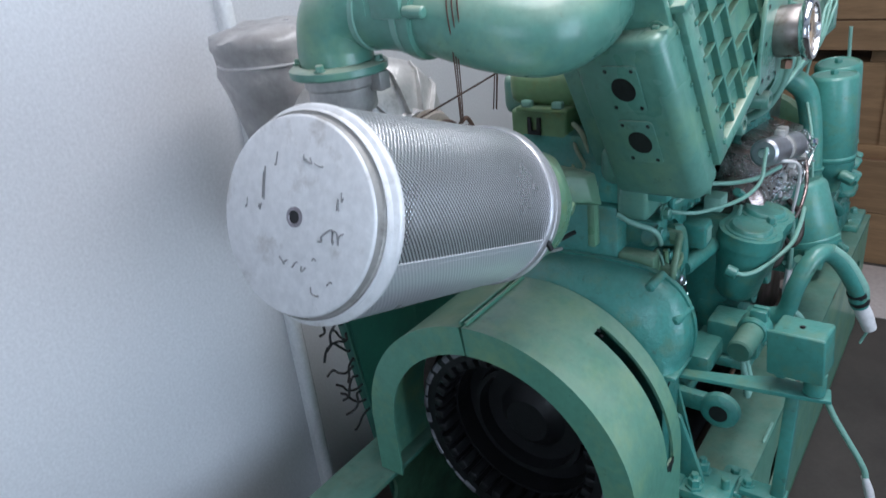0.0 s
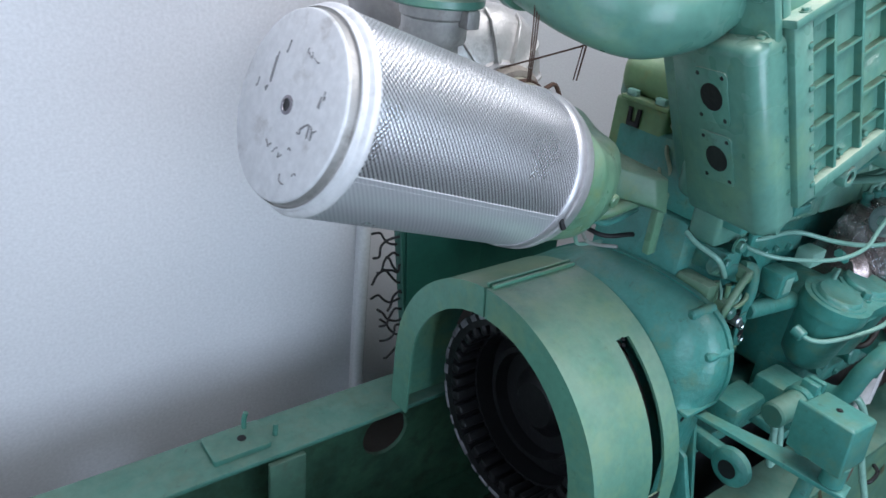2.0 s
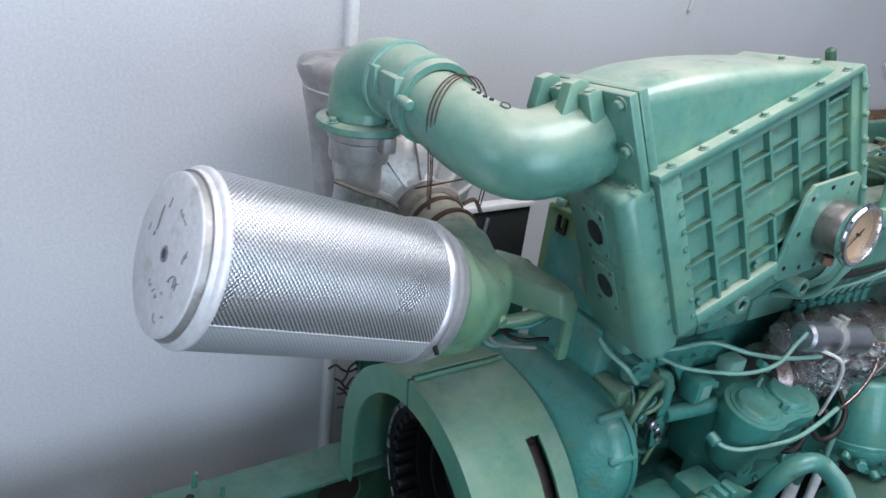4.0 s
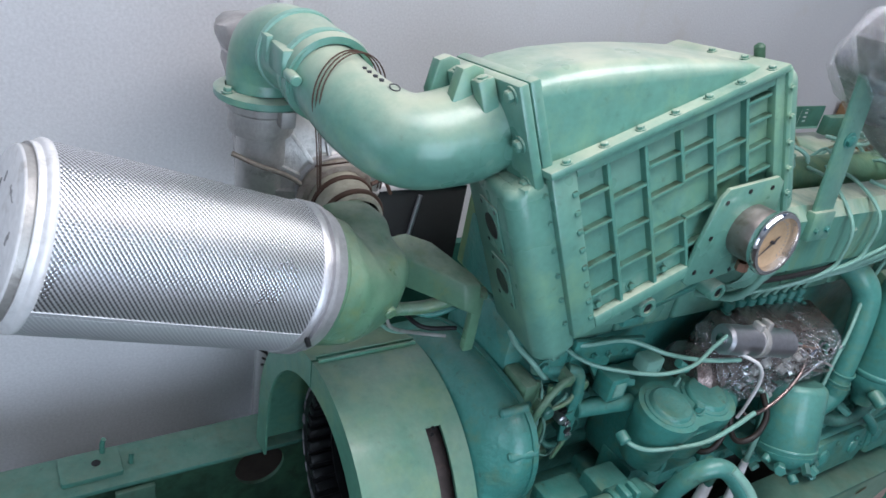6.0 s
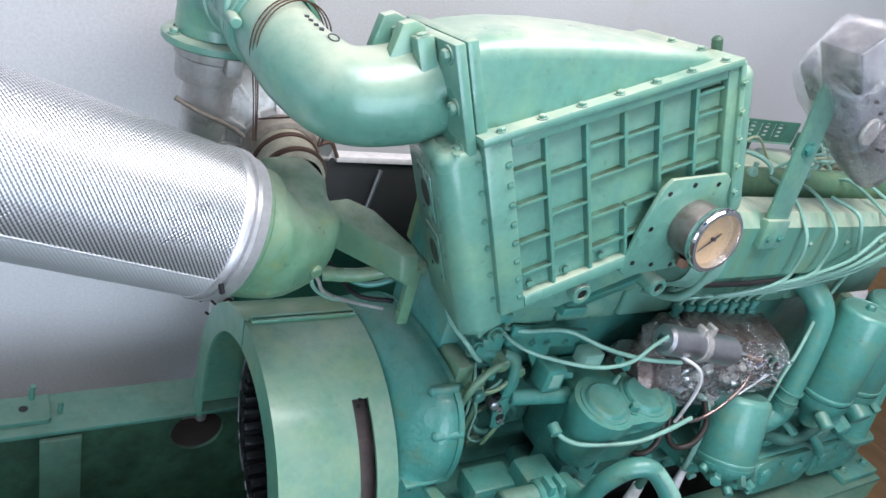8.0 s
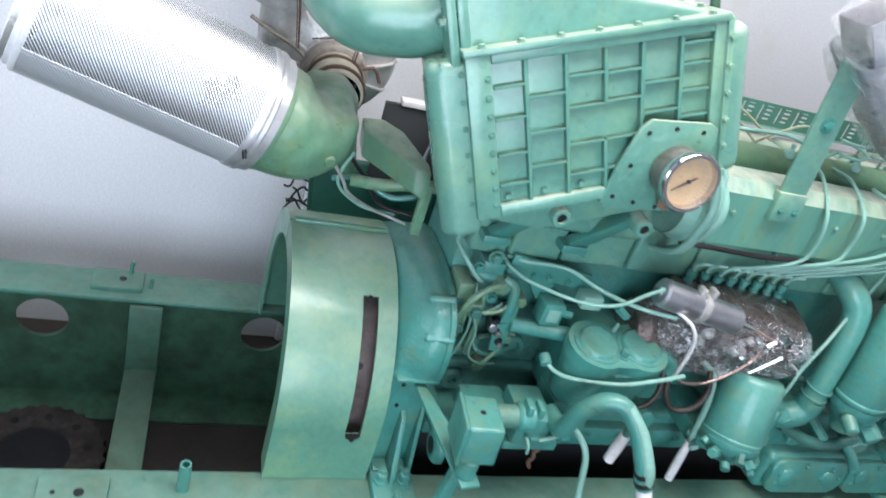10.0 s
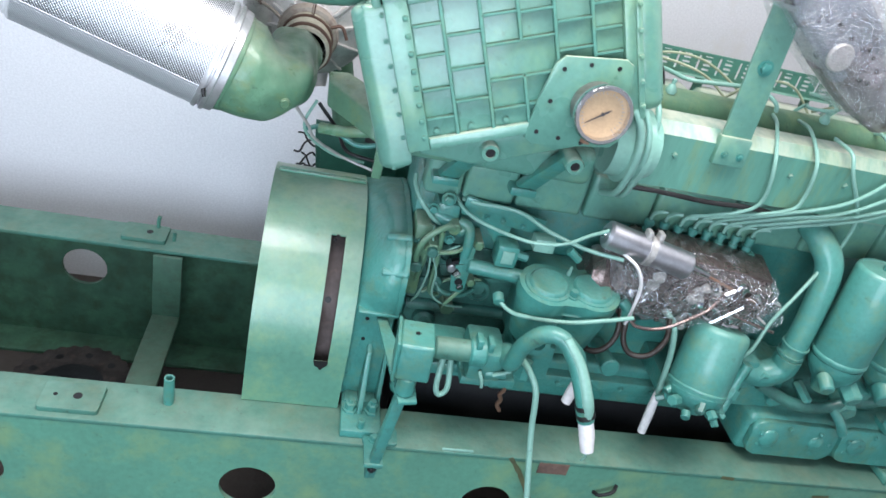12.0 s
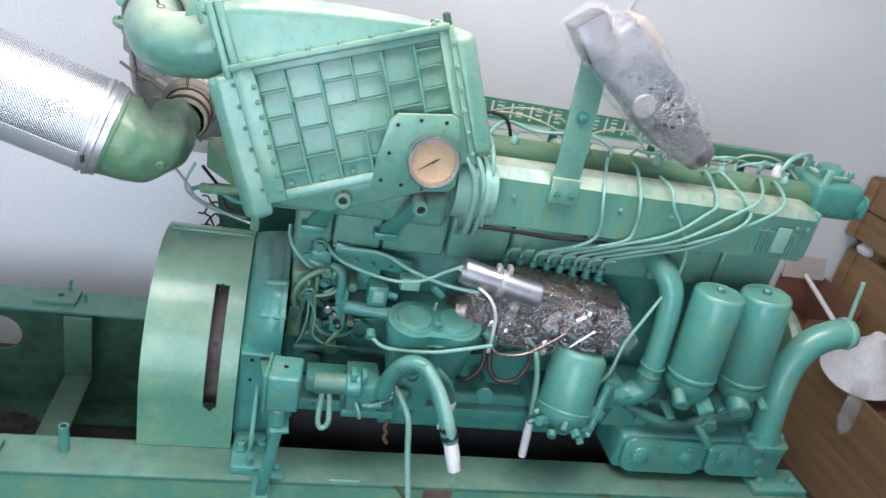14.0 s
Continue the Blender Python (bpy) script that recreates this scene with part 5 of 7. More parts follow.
for pts, r, mat in (([(0.46, -0.05, 0.628), (0.52, -0.075, 0.640), (0.58, -0.085, 0.655), (0.64, -0.09, 0.66)], 0.013, OLIVE), ([(0.43, 0.0, 0.60), (0.48, -0.03, 0.625), (0.55, -0.05, 0.60), (0.62, -0.06, 0.62)], 0.006, GREEN_LOW), ([(0.45, 0.02, 0.66), (0.50, 0.0, 0.61), (0.53, -0.06, 0.585), (0.60, -0.08, 0.58)], 0.0045, BLACK)):
    part("pipe", tube(B(), pts, r, seg=10), mat, guard)
part("leg", box(B(), (0.590, -0.128, 0.56), (0.612, -0.112, 0.68), bevel=0.003), OLIVE, guard)

# plastic-wrapped exhaust outlet behind the elbow
wrap = thing("wrapped_exhaust_outlet", "dusty plastic-wrapped exhaust outlet pipe", "exhaust outlet", at=(0.395, 0.45, 0.6))
bm = B()
lathe(bm, [(0.0, 1.010), (0.080, 1.012), (0.114, 1.000), (0.120, 0.978), (0.106, 0.948), (0.110, 0.93), (0.098, 0.89), (0.080, 0.80), (0.07, 0.70), (0.065, 0.55), (0.0, 0.55)], pose(0.400, 0.46, 0), 40)
for v in bm.verts:
    c = Vector((0.400, 0.46, v.co.z))
    d = v.co - c
    v.co = c + d * (1 + 0.09 * noise.noise(v.co * 26)) + Vector((0, 0, 0.012 * noise.noise(v.co * 18 + Vector((5, 2, 1)))))
part("plastic_wrap", bm, BAG, wrap, angle=60)
part("wrap_tie", lathe(B(), [(0.106, 0.945), (0.110, 0.948), (0.106, 0.951)], pose(0.400, 0.46, 0), 40), TAPE, wrap)

# ---- fuel injection pump, under clear film ----
pump = thing("injection_pump", "bare steel fuel injection pump wrapped in clear film", "injection pump", at=(1.4, -0.22, 0.4))
PM = basis((0.985, 0.0, -0.10), (0.0, -0.25, 1), (1.20, -0.255, 0.545))
part("body", box(B(), (0.0, -0.055, -0.15), (0.37, 0.075, 0.025), PM, bevel=0.012, seg=3), PUMP, pump)
part("top_deck", box(B(), (0.06, -0.03, 0.02), (0.36, 0.06, 0.042), PM, bevel=0.005), PUMP, pump)
part("governor", lathe(B(), [(0, 0), (0.065, 0), (0.075, 0.015), (0.072, 0.07), (0.05, 0.09), (0, 0.09)], PM @ pose(0.02, 0.0, -0.10, 0, -90, 0), 32), PUMP, pump)
part("drive_end", lathe(B(), [(0, 0), (0.055, 0), (0.06, 0.02), (0.045, 0.05), (0.03, 0.08), (0, 0.08)], PM @ pose(0.36, 0.01, -0.065, 0, 90, 0), 28), PUMP, pump)
for k in range(8):
    part("plunger_cover", box(B(), (0.08 + 0.034 * k, -0.064, -0.105), (0.104 + 0.034 * k, -0.05, -0.02), PM, bevel=0.004), PUMP, pump)
rng = random.Random(7)
for k in range(46):
    x, z = rng.uniform(0.0, 0.39), rng.uniform(-0.15, 0.03)
    part("screw", bolt(B(), PM @ Vector((x, -0.058 - rng.uniform(0, 0.012), z)), PM.to_3x3() @ Vector((0, -1, rng.uniform(-0.2, 0.4))), rng.uniform(0.004, 0.011), rng.uniform(0.008, 0.026)), rng.choice((PUMP, CHROME, CHROME, CAST_ALU)), pump)
for k in range(3):
    z = -0.03 - 0.035 * k
    part("end_stud", rod(B(), PM @ Vector((0.37, -0.03, z)), PM @ Vector((0.40 + 0.012 * (k % 2), -0.035, z - 0.004)), 0.005, seg=8), CHROME, pump)
for k in range(16):
    x, z = rng.uniform(0.20, 0.36), rng.uniform(-0.13, 0.02)
    a = PM @ Vector((x, -0.066 - rng.uniform(0, 0.014), z))
    part("stud", rod(B(), a, a + Vector((rng.uniform(0.02, 0.06), rng.uniform(-0.012, 0.006), rng.uniform(-0.02, 0.012))), rng.uniform(0.003, 0.007), seg=8, edge=0.001), rng.choice((CHROME, CAST_ALU, PUMP)), pump)
part("lever", tube(B(), [PM @ Vector((0.24, -0.07, -0.03)), PM @ Vector((0.29, -0.085, -0.045)), PM @ Vector((0.36, -0.085, -0.06)), PM @ Vector((0.425, -0.08, -0.075))], 0.004, seg=6), PUMP, pump)
part("link_rod", rod(B(), PM @ Vector((0.29, -0.085, -0.01)), PM @ Vector((0.235, -0.09, -0.10)), 0.0045, seg=8), CHROME, pump)
# delivery valves with bent unions
for k in range(8):
    x = 1.245 + 0.0385 * k
    y, z = -0.203, 0.590 + 0.004 * (k < 2)
    valve = part("delivery_valve", lathe(B(), [(0.012, -0.035), (0.012, -0.012), (0.009, -0.010), (0.009, 0.0), (0.012, 0.001), (0.012, 0.012), (0.007, 0.015), (0, 0.015)], pose(x, y, z), 12), GREEN_CAST, pump)
    part("union_pipe", tube(B(), [(x, y, z + 0.012), (x, y - 0.004, z + 0.030), (x + 0.006, y - 0.016, z + 0.044), (x + 0.022, y - 0.024, z + 0.050)], 0.004, seg=8), GREEN_PIPE, valve)
part("valve_bar", box(B(), (1.225, -0.222, 0.548), (1.535, -0.186, 0.566), bevel=0.004), GREEN_CAST, pump)

# crinkled film over the pump
bm = B()
m = PM @ pose(0.18, -0.005, -0.055)
bmesh.ops.create_icosphere(bm, subdivisions=6, radius=1)
for v in bm.verts:
    p = v.co.normalized()
    q = Vector((math.copysign(abs(p.x) ** 0.55, p.x) * 0.222, math.copysign(abs(p.y) ** 0.6, p.y) * 0.082, math.copysign(abs(p.z) ** 0.6, p.z) * 0.092))
    q *= 1 + 0.10 * noise.noise(q * 30) + 0.07 * abs(noise.noise(q * 70)) + 0.05 * abs(noise.noise(q * 170))
    v.co = m @ q
pump_film = thing("plastic_film", "crinkled clear plastic film over the injection pump", "plastic film", at=PM @ Vector((0.18, 0, -0.05)))
part("wrap", bm, FILM_THIN, pump_film, angle=7)
bm = B()
bmesh.ops.create_icosphere(bm, subdivisions=4, radius=1)
for v in bm.verts:
    p = v.co.normalized()
    q = Vector((p.x * 0.055, p.y * 0.030, p.z * 0.062 * (1 - 0.4 * p.x)))
    v.co = PM @ (Vector((0.405, -0.03, -0.075)) + q * (1 + 0.25 * noise.noise(q * 60) + 0.15 * abs(noise.noise(q * 140))))
part("loose_end", bm, FILM_THIN, pump_film, "gathered loose end of the film", angle=7)

solenoid = thing("stop_solenoid", "shiny metal stop solenoid cylinder on the pump", "solenoid", at=(1.2, -0.32, 0.58))
s0, s1 = Vector((1.104, -0.300, 0.605)), Vector((1.313, -0.323, 0.565))
part("cylinder", rod(B(), s0, s1, 0.032, seg=36, edge=0.006), ALU, solenoid)
part("end_button", rod(B(), s0 - (s1 - s0).normalized() * 0.006, s0, 0.012, seg=20, edge=0.003), CHROME, solenoid)
c = s0.lerp(s1, 0.5)
part("clamp", lathe(B(), [(0.032, -0.008), (0.0355, -0.007), (0.0355, 0.007), (0.032, 0.008)], along(c, s1), 36), CAST_ALU, solenoid)
for dx in (-0.012, 0.016):
    part("clamp_ear", box(B(), (c.x + dx - 0.006, c.y - 0.012, c.z + 0.026), (c.x + dx + 0.006, c.y + 0.012, c.z + 0.05), bevel=0.003), CAST_ALU, solenoid)
part("plunger", rod(B(), s1, s1 + Vector((0.055, -0.004, -0.014)), 0.010, 0.006, seg=14), CHROME, solenoid)
part("plunger_rod", rod(B(), s1 + Vector((0.05, -0.004, -0.013)), s1 + Vector((0.215, 0.006, -0.075)), 0.0032, seg=8), COPPER, solenoid)

# ---- twin fuel strainer ----
strainer = thing("twin_strainer", "green twin-bowl fuel strainer with domed lids", "fuel strainer", at=(1.08, -0.30, 0.28))
TILT_S = (0.0, -0.16, 1.0)
SC = basis((1, -0.01, 0.008), TILT_S, (1.069, -0.304, 0.441))
lobes = [(0.053 + 0.068 * math.cos(a), 0.068 * math.sin(a)) for a in np.linspace(-2.18, 2.18, 26)] + [(-0.053 - 0.068 * math.cos(a), -0.068 * math.sin(a)) for a in np.linspace(-2.18, 2.18, 26)]
part("cover", prism(B(), [(float(x), float(y)) for x, y in lobes], 0.032, SC @ pose(0, 0, -0.018), bevel=0.006, seg=3), GREEN_LOW, strainer)
for x in (-0.053, 0.053):
    m = SC @ pose(x, 0, 0)
    part("bowl", lathe(B(), [(0, -0.165), (0.034, -0.16), (0.050, -0.14), (0.060, -0.06), (0.063, -0.018)], m, 40), GREEN_LOW, strainer)
    part("lid", lathe(B(), [(0.056, 0.0135), (0.055, 0.017), (0.047, 0.0175), (0.045, 0.023), (0.041, 0.026), (0.028, 0.025), (0.020, 0.0225), (0, 0.0225)], m, 44), GREEN_CAST, strainer)
part("bridge_bolt", bolt(B(), (1.069, -0.334, 0.450), TILT_S, 0.010, 0.018), GREEN_CAST, strainer)
part("vent_screw", rod(B(), (1.072, -0.262, 0.455), (1.072, -0.268, 0.487), 0.006, 0.003, seg=10), GREEN_PIPE, strainer)
part("body", box(B(), (0.99, -0.27, 0.22), (1.18, -0.13, 0.44), bevel=0.02, seg=3), GREEN_CAST, strainer)
part("side_elbow", tube(B(), [(1.205, -0.30, 0.435), (1.222, -0.31, 0.42), (1.225, -0.315, 0.395)], 0.014, seg=12), GREEN_LOW, strainer)
part("lever_bar", tube(B(), [(0.915, -0.300, 0.392), (0.935, -0.318, 0.380), (0.965, -0.345, 0.386), (1.05, -0.382, 0.410), (1.13, -0.385, 0.428), (1.206, -0.378, 0.443)], 0.0050, seg=10), GREEN_PIPE, strainer)
part("lever_eye", rod(B(), (0.915, -0.285, 0.396), (0.915, -0.308, 0.388), 0.013, seg=16, edge=0.002), GREEN_LOW, strainer)
part("inlet_pipe", rod(B(), (0.845, -0.215, 0.418), (0.985, -0.235, 0.418), 0.018, seg=18, edge=0.003), GREEN_LOW, strainer)

# ---- valve and linkage cluster beside the flywheel housing ----
cluster = thing("control_linkage", "green painted control valve block with rods and levers", "linkage", at=(0.8, -0.15, 0.3))
part("top_block", box(B(), (0.745, -0.195, 0.505), (0.800, -0.12, 0.560), bevel=0.008), GREEN_CAST, cluster)
part("cross_pipe", rod(B(), (0.735, -0.175, 0.53), (0.82, -0.20, 0.50), 0.019, seg=16, edge=0.004), GREEN_CAST, cluster)
part("elbow", tube(B(), [(0.80, -0.20, 0.525), (0.825, -0.21, 0.515), (0.832, -0.215, 0.475), (0.83, -0.215, 0.44)], 0.012, seg=12), GREEN_CAST, cluster)
part("valve_plate", prism(B(), rounded(0.030, 0.13, 0.010, 4), 0.012, basis((1, 0, 0), (0, -1, 0), (0.838, -0.205, 0.405)), bevel=0.002), GREEN_LOW, cluster)
part("valve_bore", rod(B(), (0.820, -0.200, 0.405), (0.820, -0.214, 0.405), 0.020, seg=18), BLACK, cluster)
part("valve_stem", rod(B(), (0.806, -0.195, 0.408), (0.806, -0.228, 0.408), 0.011, seg=12, edge=0.003), ALU, cluster)
for pts, r in (([(0.742, -0.19, 0.50), (0.742, -0.20, 0.42), (0.735, -0.20, 0.36), (0.725, -0.18, 0.31)], 0.006), ([(0.770, -0.20, 0.49), (0.772, -0.205, 0.41), (0.772, -0.20, 0.33), (0.785, -0.19, 0.305), (0.80, -0.18, 0.30)], 0.006),
               ([(0.832, -0.21, 0.47), (0.81, -0.22, 0.455), (0.775, -0.22, 0.445), (0.750, -0.21, 0.44)], 0.005), ([(0.76, -0.18, 0.30), (0.80, -0.17, 0.33), (0.86, -0.16, 0.345), (0.905, -0.155, 0.34)], 0.005)):
    part("rod", tube(B(), pts, r, seg=8), OLIVE, cluster)
for pts in ([(0.815, -0.205, 0.462), (0.802, -0.213, 0.458), (0.770, -0.214, 0.436), (0.762, -0.212, 0.420), (0.776, -0.212, 0.383), (0.780, -0.210, 0.317), (0.82, -0.20, 0.285), (0.873, -0.17, 0.262)], [(0.748, -0.19, 0.50), (0.750, -0.202, 0.474), (0.757, -0.205, 0.40), (0.758, -0.202, 0.365), (0.749, -0.197, 0.305), (0.74, -0.18, 0.27)]):
    part("thin_rod", tube(B(), pts, 0.0028, seg=6), GREEN_PIPE, cluster)
part("hanger_plate", prism(B(), [(0.0, 0.0), (0.028, 0.010), (0.040, -0.072), (0.012, -0.068)], 0.006, basis((1, 0, 0), (0, -1, 0), (0.806, -0.216, 0.412)), bevel=0.0015), GREEN_LOW, cluster, "green hanger plate with two dark holes")
for x, z in ((0.825, 0.392), (0.838, 0.358)):
    part("hanger_nut", bolt(B(), (x, -0.222, z), (0, -1, 0), 0.0065, 0.007), CHROME, cluster)
for x, z in ((0.818, 0.398), (0.832, 0.372)):
    part("hanger_hole", lathe(B(), [(0.010, 0), (0.010, 0.0012), (0, 0.0012)], basis((1, 0, 0), (0, -1, 0), (x, -0.2218, z)), 14), BLACK, cluster)
for x, z, r in ((0.735, 0.545, 0.010), (0.765, 0.575, 0.012), (0.79, 0.47, 0.009), (0.72, 0.455, 0.009)):
    part("cap_nut", bolt(B(), (x, -0.196, z), (0, -1, 0), r, r * 1.2), GREEN_CAST, cluster)
part("housing_block", box(B(), (0.706, -0.20, 0.30), (0.745, -0.12, 0.50), bevel=0.01), OLIVE, cluster)

# flanges, unions and a bent oil pipe among the linkage, dull with old oil
for p, q, r, sg in (((0.752, -0.14, 0.452), (0.752, -0.222, 0.446), 0.020, 6), ((0.752, -0.20, 0.449), (0.752, -0.236, 0.447), 0.013, 16), ((0.788, -0.14, 0.520), (0.790, -0.226, 0.512), 0.016, 6), ((0.722, -0.19, 0.405), (0.722, -0.232, 0.400), 0.015, 16),
                    ((0.860, -0.14, 0.470), (0.862, -0.205, 0.466), 0.014, 6), ((0.870, -0.14, 0.352), (0.872, -0.192, 0.350), 0.012, 6), ((0.780, -0.14, 0.352), (0.782, -0.205, 0.348), 0.017, 16), ((0.835, -0.13, 0.250), (0.838, -0.170, 0.248), 0.020, 6)):
    part("union", rod(B(), p, q, r, seg=sg, edge=0.003), OLIVE if sg == 6 else OILY_SHADED, cluster)
part("oil_pipe", tube(B(), [(0.722, -0.215, 0.402), (0.716, -0.232, 0.45), (0.735, -0.235, 0.495), (0.772, -0.228, 0.520), (0.790, -0.222, 0.515)], 0.0075, seg=10), OLIVE, cluster)
part("oil_pipe", tube(B(), [(0.782, -0.200, 0.348), (0.800, -0.212, 0.330), (0.850, -0.20, 0.318), (0.885, -0.18, 0.325)], 0.0065, seg=10), OILY_SHADED, cluster)
part("valve_lever", bar(B(), (0.842, -0.216, 0.345), (0.812, -0.222, 0.300), 0.012, 0.006, 0.009, 0.006, 0.001), OLIVE, cluster)

solv = thing("shutoff_valve", "green shutoff valve box with fittings", "valve", at=(0.95, -0.24, 0.5))
part("box", box(B(), (0.899, -0.240, 0.440), (0.950, -0.190, 0.497), bevel=0.005), GREEN_LOW, solv)
part("face_plate", box(B(), (0.911, -0.243, 0.452), (0.940, -0.239, 0.486), bevel=0.002), GREEN_PIPE, solv)
part("side_fitting", rod(B(), (0.950, -0.220, 0.470), (0.977, -0.225, 0.467), 0.011, seg=6), GREEN_LOW, solv)
part("side_block", box(B(), (0.975, -0.25, 0.50), (1.025, -0.21, 0.535), bevel=0.005), GREEN_PIPE, solv)
part("carrier_arm", prism(B(), [(0.0, 0.0), (0.20, -0.005), (0.20, 0.035), (0.0, 0.045)], 0.012, basis((0.985, 0, -0.1), (0, -1, 0), (0.80, -0.190, 0.545)), bevel=0.002), GREEN_LOW, solv)
part("carrier_arm", prism(B(), [(0.0, 0.05), (0.07, 0.0), (0.11, -0.06), (0.125, -0.06), (0.13, 0.05)], 0.012, basis((1, 0, 0), (0, -1, 0), (0.80, -0.178, 0.515)), bevel=0.002), GREEN_LOW, solv)
for x in (0.86, 0.90, 0.95):
    part("screw", bolt(B(), (x, -0.203, 0.552 - 0.1 * (x - 0.8)), (0, -1, 0), 0.006, 0.008), GREEN_CAST, solv)
part("drain_cock", rod(B(), (1.055, -0.26, 0.525), (1.085, -0.265, 0.505), 0.010, seg=6), GREEN_CAST, solv)

# ---- junction box on its stay ----
jbox = thing("junction_box", "small green sheet metal junction box on a stay", "junction box", at=(0.708, -0.44, 0.23))
JM = basis((0.985, -0.10, 0.03), (-0.04, 0.06, 1), (0.712, -0.486, 0.358))
part("case", box(B(), (-0.034, -0.047, -0.036), (0.036, 0.047, 0.052), JM, bevel=0.006, seg=3), GREEN_LOW, jbox)
part("lid", box(B(), (-0.041, -0.051, -0.040), (-0.033, 0.051, 0.056), JM, bevel=0.004, seg=3), GREEN_LOW, jbox)
part("lid_screw", bolt(B(), JM @ Vector((0.0, 0.0, 0.052)), (0, 0, 1), 0.004, 0.003), BLACK, jbox)
part("arm", prism(B(), [(0.652, -0.270), (0.676, -0.270), (0.700, -0.38), (0.730, -0.44), (0.732, -0.540), (0.692, -0.548), (0.676, -0.44)], 0.009, Matrix.Translation((0, 0, 0.268)), bevel=0.0025), GREEN_LOW, jbox)
part("cable_gland", rod(B(), (0.705, -0.515, 0.325), (0.705, -0.515, 0.278), 0.020, seg=20, edge=0.003), GREEN_LOW, jbox)
part("cable_gland", rod(B(), (0.702, -0.455, 0.325), (0.702, -0.455, 0.300), 0.013, seg=20, edge=0.003), GREEN_LOW, jbox)
part("post", bar(B(), (0.684, -0.474, -0.030), (0.712, -0.480, 0.270), 0.024, 0.026, 0.026, 0.024, 0.004), GREEN_LOW, jbox)
part("post_clamp", box(B(), (0.664, -0.492, 0.010), (0.708, -0.404, 0.024), bevel=0.003), GREEN_CAST, jbox)
part("post_foot", prism(B(), rounded(0.085, 0.055, 0.010, 3), 0.010, pose(0.705, -0.385, 0.0), bevel=0.002), GREEN_CAST, jbox)
for x, y in ((0.724, -0.382), (0.688, -0.416)):
    part("foot_bolt", bolt(B(), (x, y, 0.010 if y > -0.4 else 0.024), (0, 0, 1), 0.010, 0.014), GREEN_CAST, jbox)
part("post_bolt", bolt(B(), (0.6845, -0.487, 0.004), (0, -1, 0), 0.007, 0.008), BLACK, jbox)

# ---- starter pinion and pump group below ----
feed = thing("feed_pump", "green hand feed pump with fittings", "feed pump", at=(0.88, -0.3, 0.2))
part("barrel", rod(B(), (0.785, -0.355, 0.275), (0.872, -0.36, 0.280), 0.026, seg=28, edge=0.004), GREEN_DULL, feed)
part("collar", rod(B(), (0.865, -0.36, 0.280), (0.905, -0.362, 0.283), 0.034, seg=28, edge=0.005), GREEN_CAST, feed)
part("body", box(B(), (0.87, -0.375, 0.205), (0.955, -0.26, 0.285), bevel=0.010), GREEN_CAST, feed)
part("ear", box(B(), (0.872, -0.385, 0.30), (0.888, -0.35, 0.330), bevel=0.004), GREEN_CAST, feed)
part("ear", box(B(), (0.900, -0.385, 0.298), (0.914, -0.35, 0.326), bevel=0.004), GREEN_CAST, feed)
part("lower_plate", box(B(), (0.865, -0.36, 0.175), (1.00, -0.22, 0.20), bevel=0.006), GREEN_CAST, feed)
part("fitting", rod(B(), (0.955, -0.37, 0.262), (0.985, -0.372, 0.262), 0.013, seg=6), GREEN_LOW, feed)
part("fitting", rod(B(), (0.915, -0.365, 0.225), (0.965, -0.372, 0.232), 0.012, seg=12, edge=0.002), GREEN_LOW, feed)
part("needle_lever", tube(B(), [(0.895, -0.385, 0.245), (0.905, -0.392, 0.222), (0.91, -0.39, 0.20)], 0.004, seg=6), GREEN_PIPE, feed)
part("thin_pipe", tube(B(), [(0.93, -0.385, 0.235), (0.962, -0.395, 0.262), (0.978, -0.40, 0.295)], 0.004, seg=8), GREEN_PIPE, feed)
part("hook", tube(B(), [(0.812, -0.355, 0.252), (0.809, -0.37, 0.185), (0.813, -0.372, 0.158), (0.822, -0.372, 0.148), (0.834, -0.372, 0.160), (0.836, -0.37, 0.187), (0.829, -0.355, 0.252)], 0.007, seg=10), GREEN_PIPE, feed)
part("side_body", box(B(), (0.985, -0.30, 0.16), (1.10, -0.20, 0.27), bevel=0.012), GREEN_CAST, feed)
part("socket", lathe(B(), [(0.03, 0), (0.03, 0.02), (0.02, 0.022), (0.016, 0.022), (0.016, 0.008), (0, 0.008)], basis((1, 0, 0), (0, -1, 0.2), (1.04, -0.298, 0.285)), 24), GREEN_CAST, feed)
part("link_arm", box(B(), (0.77, -0.30, 0.20), (0.88, -0.23, 0.25), bevel=0.01), GREEN_CAST, feed)
part("lower_joint", rod(B(), (1.02, -0.33, 0.245), (1.02, -0.335, 0.20), 0.018, seg=6), GREEN_CAST, feed)

# ---- hoses, tubes and wires ----
hose = thing("cable_conduit", "green painted cable conduit with taped white end", "conduit", at=(1.0, -0.42, 0.3))
part("conduit", tube(B(), [(0.962, -0.330, 0.270), (0.955, -0.400, 0.290), (0.961, -0.420, 0.359), (0.988, -0.440, 0.412), (1.026, -0.460, 0.421), (1.062, -0.490, 0.381), (1.092, -0.520, 0.315), (1.109, -0.530, 0.273)], [0.020, 0.020, 0.0195, 0.0195, 0.019, 0.019, 0.019, 0.019], seg=20), GREEN_LOW, hose)
part("torn_sleeve", tube(B(), [(1.028, -0.470, 0.432), (1.066, -0.500, 0.386), (1.096, -0.530, 0.318), (1.108, -0.538, 0.280)], [0.010, 0.013, 0.015, 0.012], seg=12), GREEN_PIPE, hose)
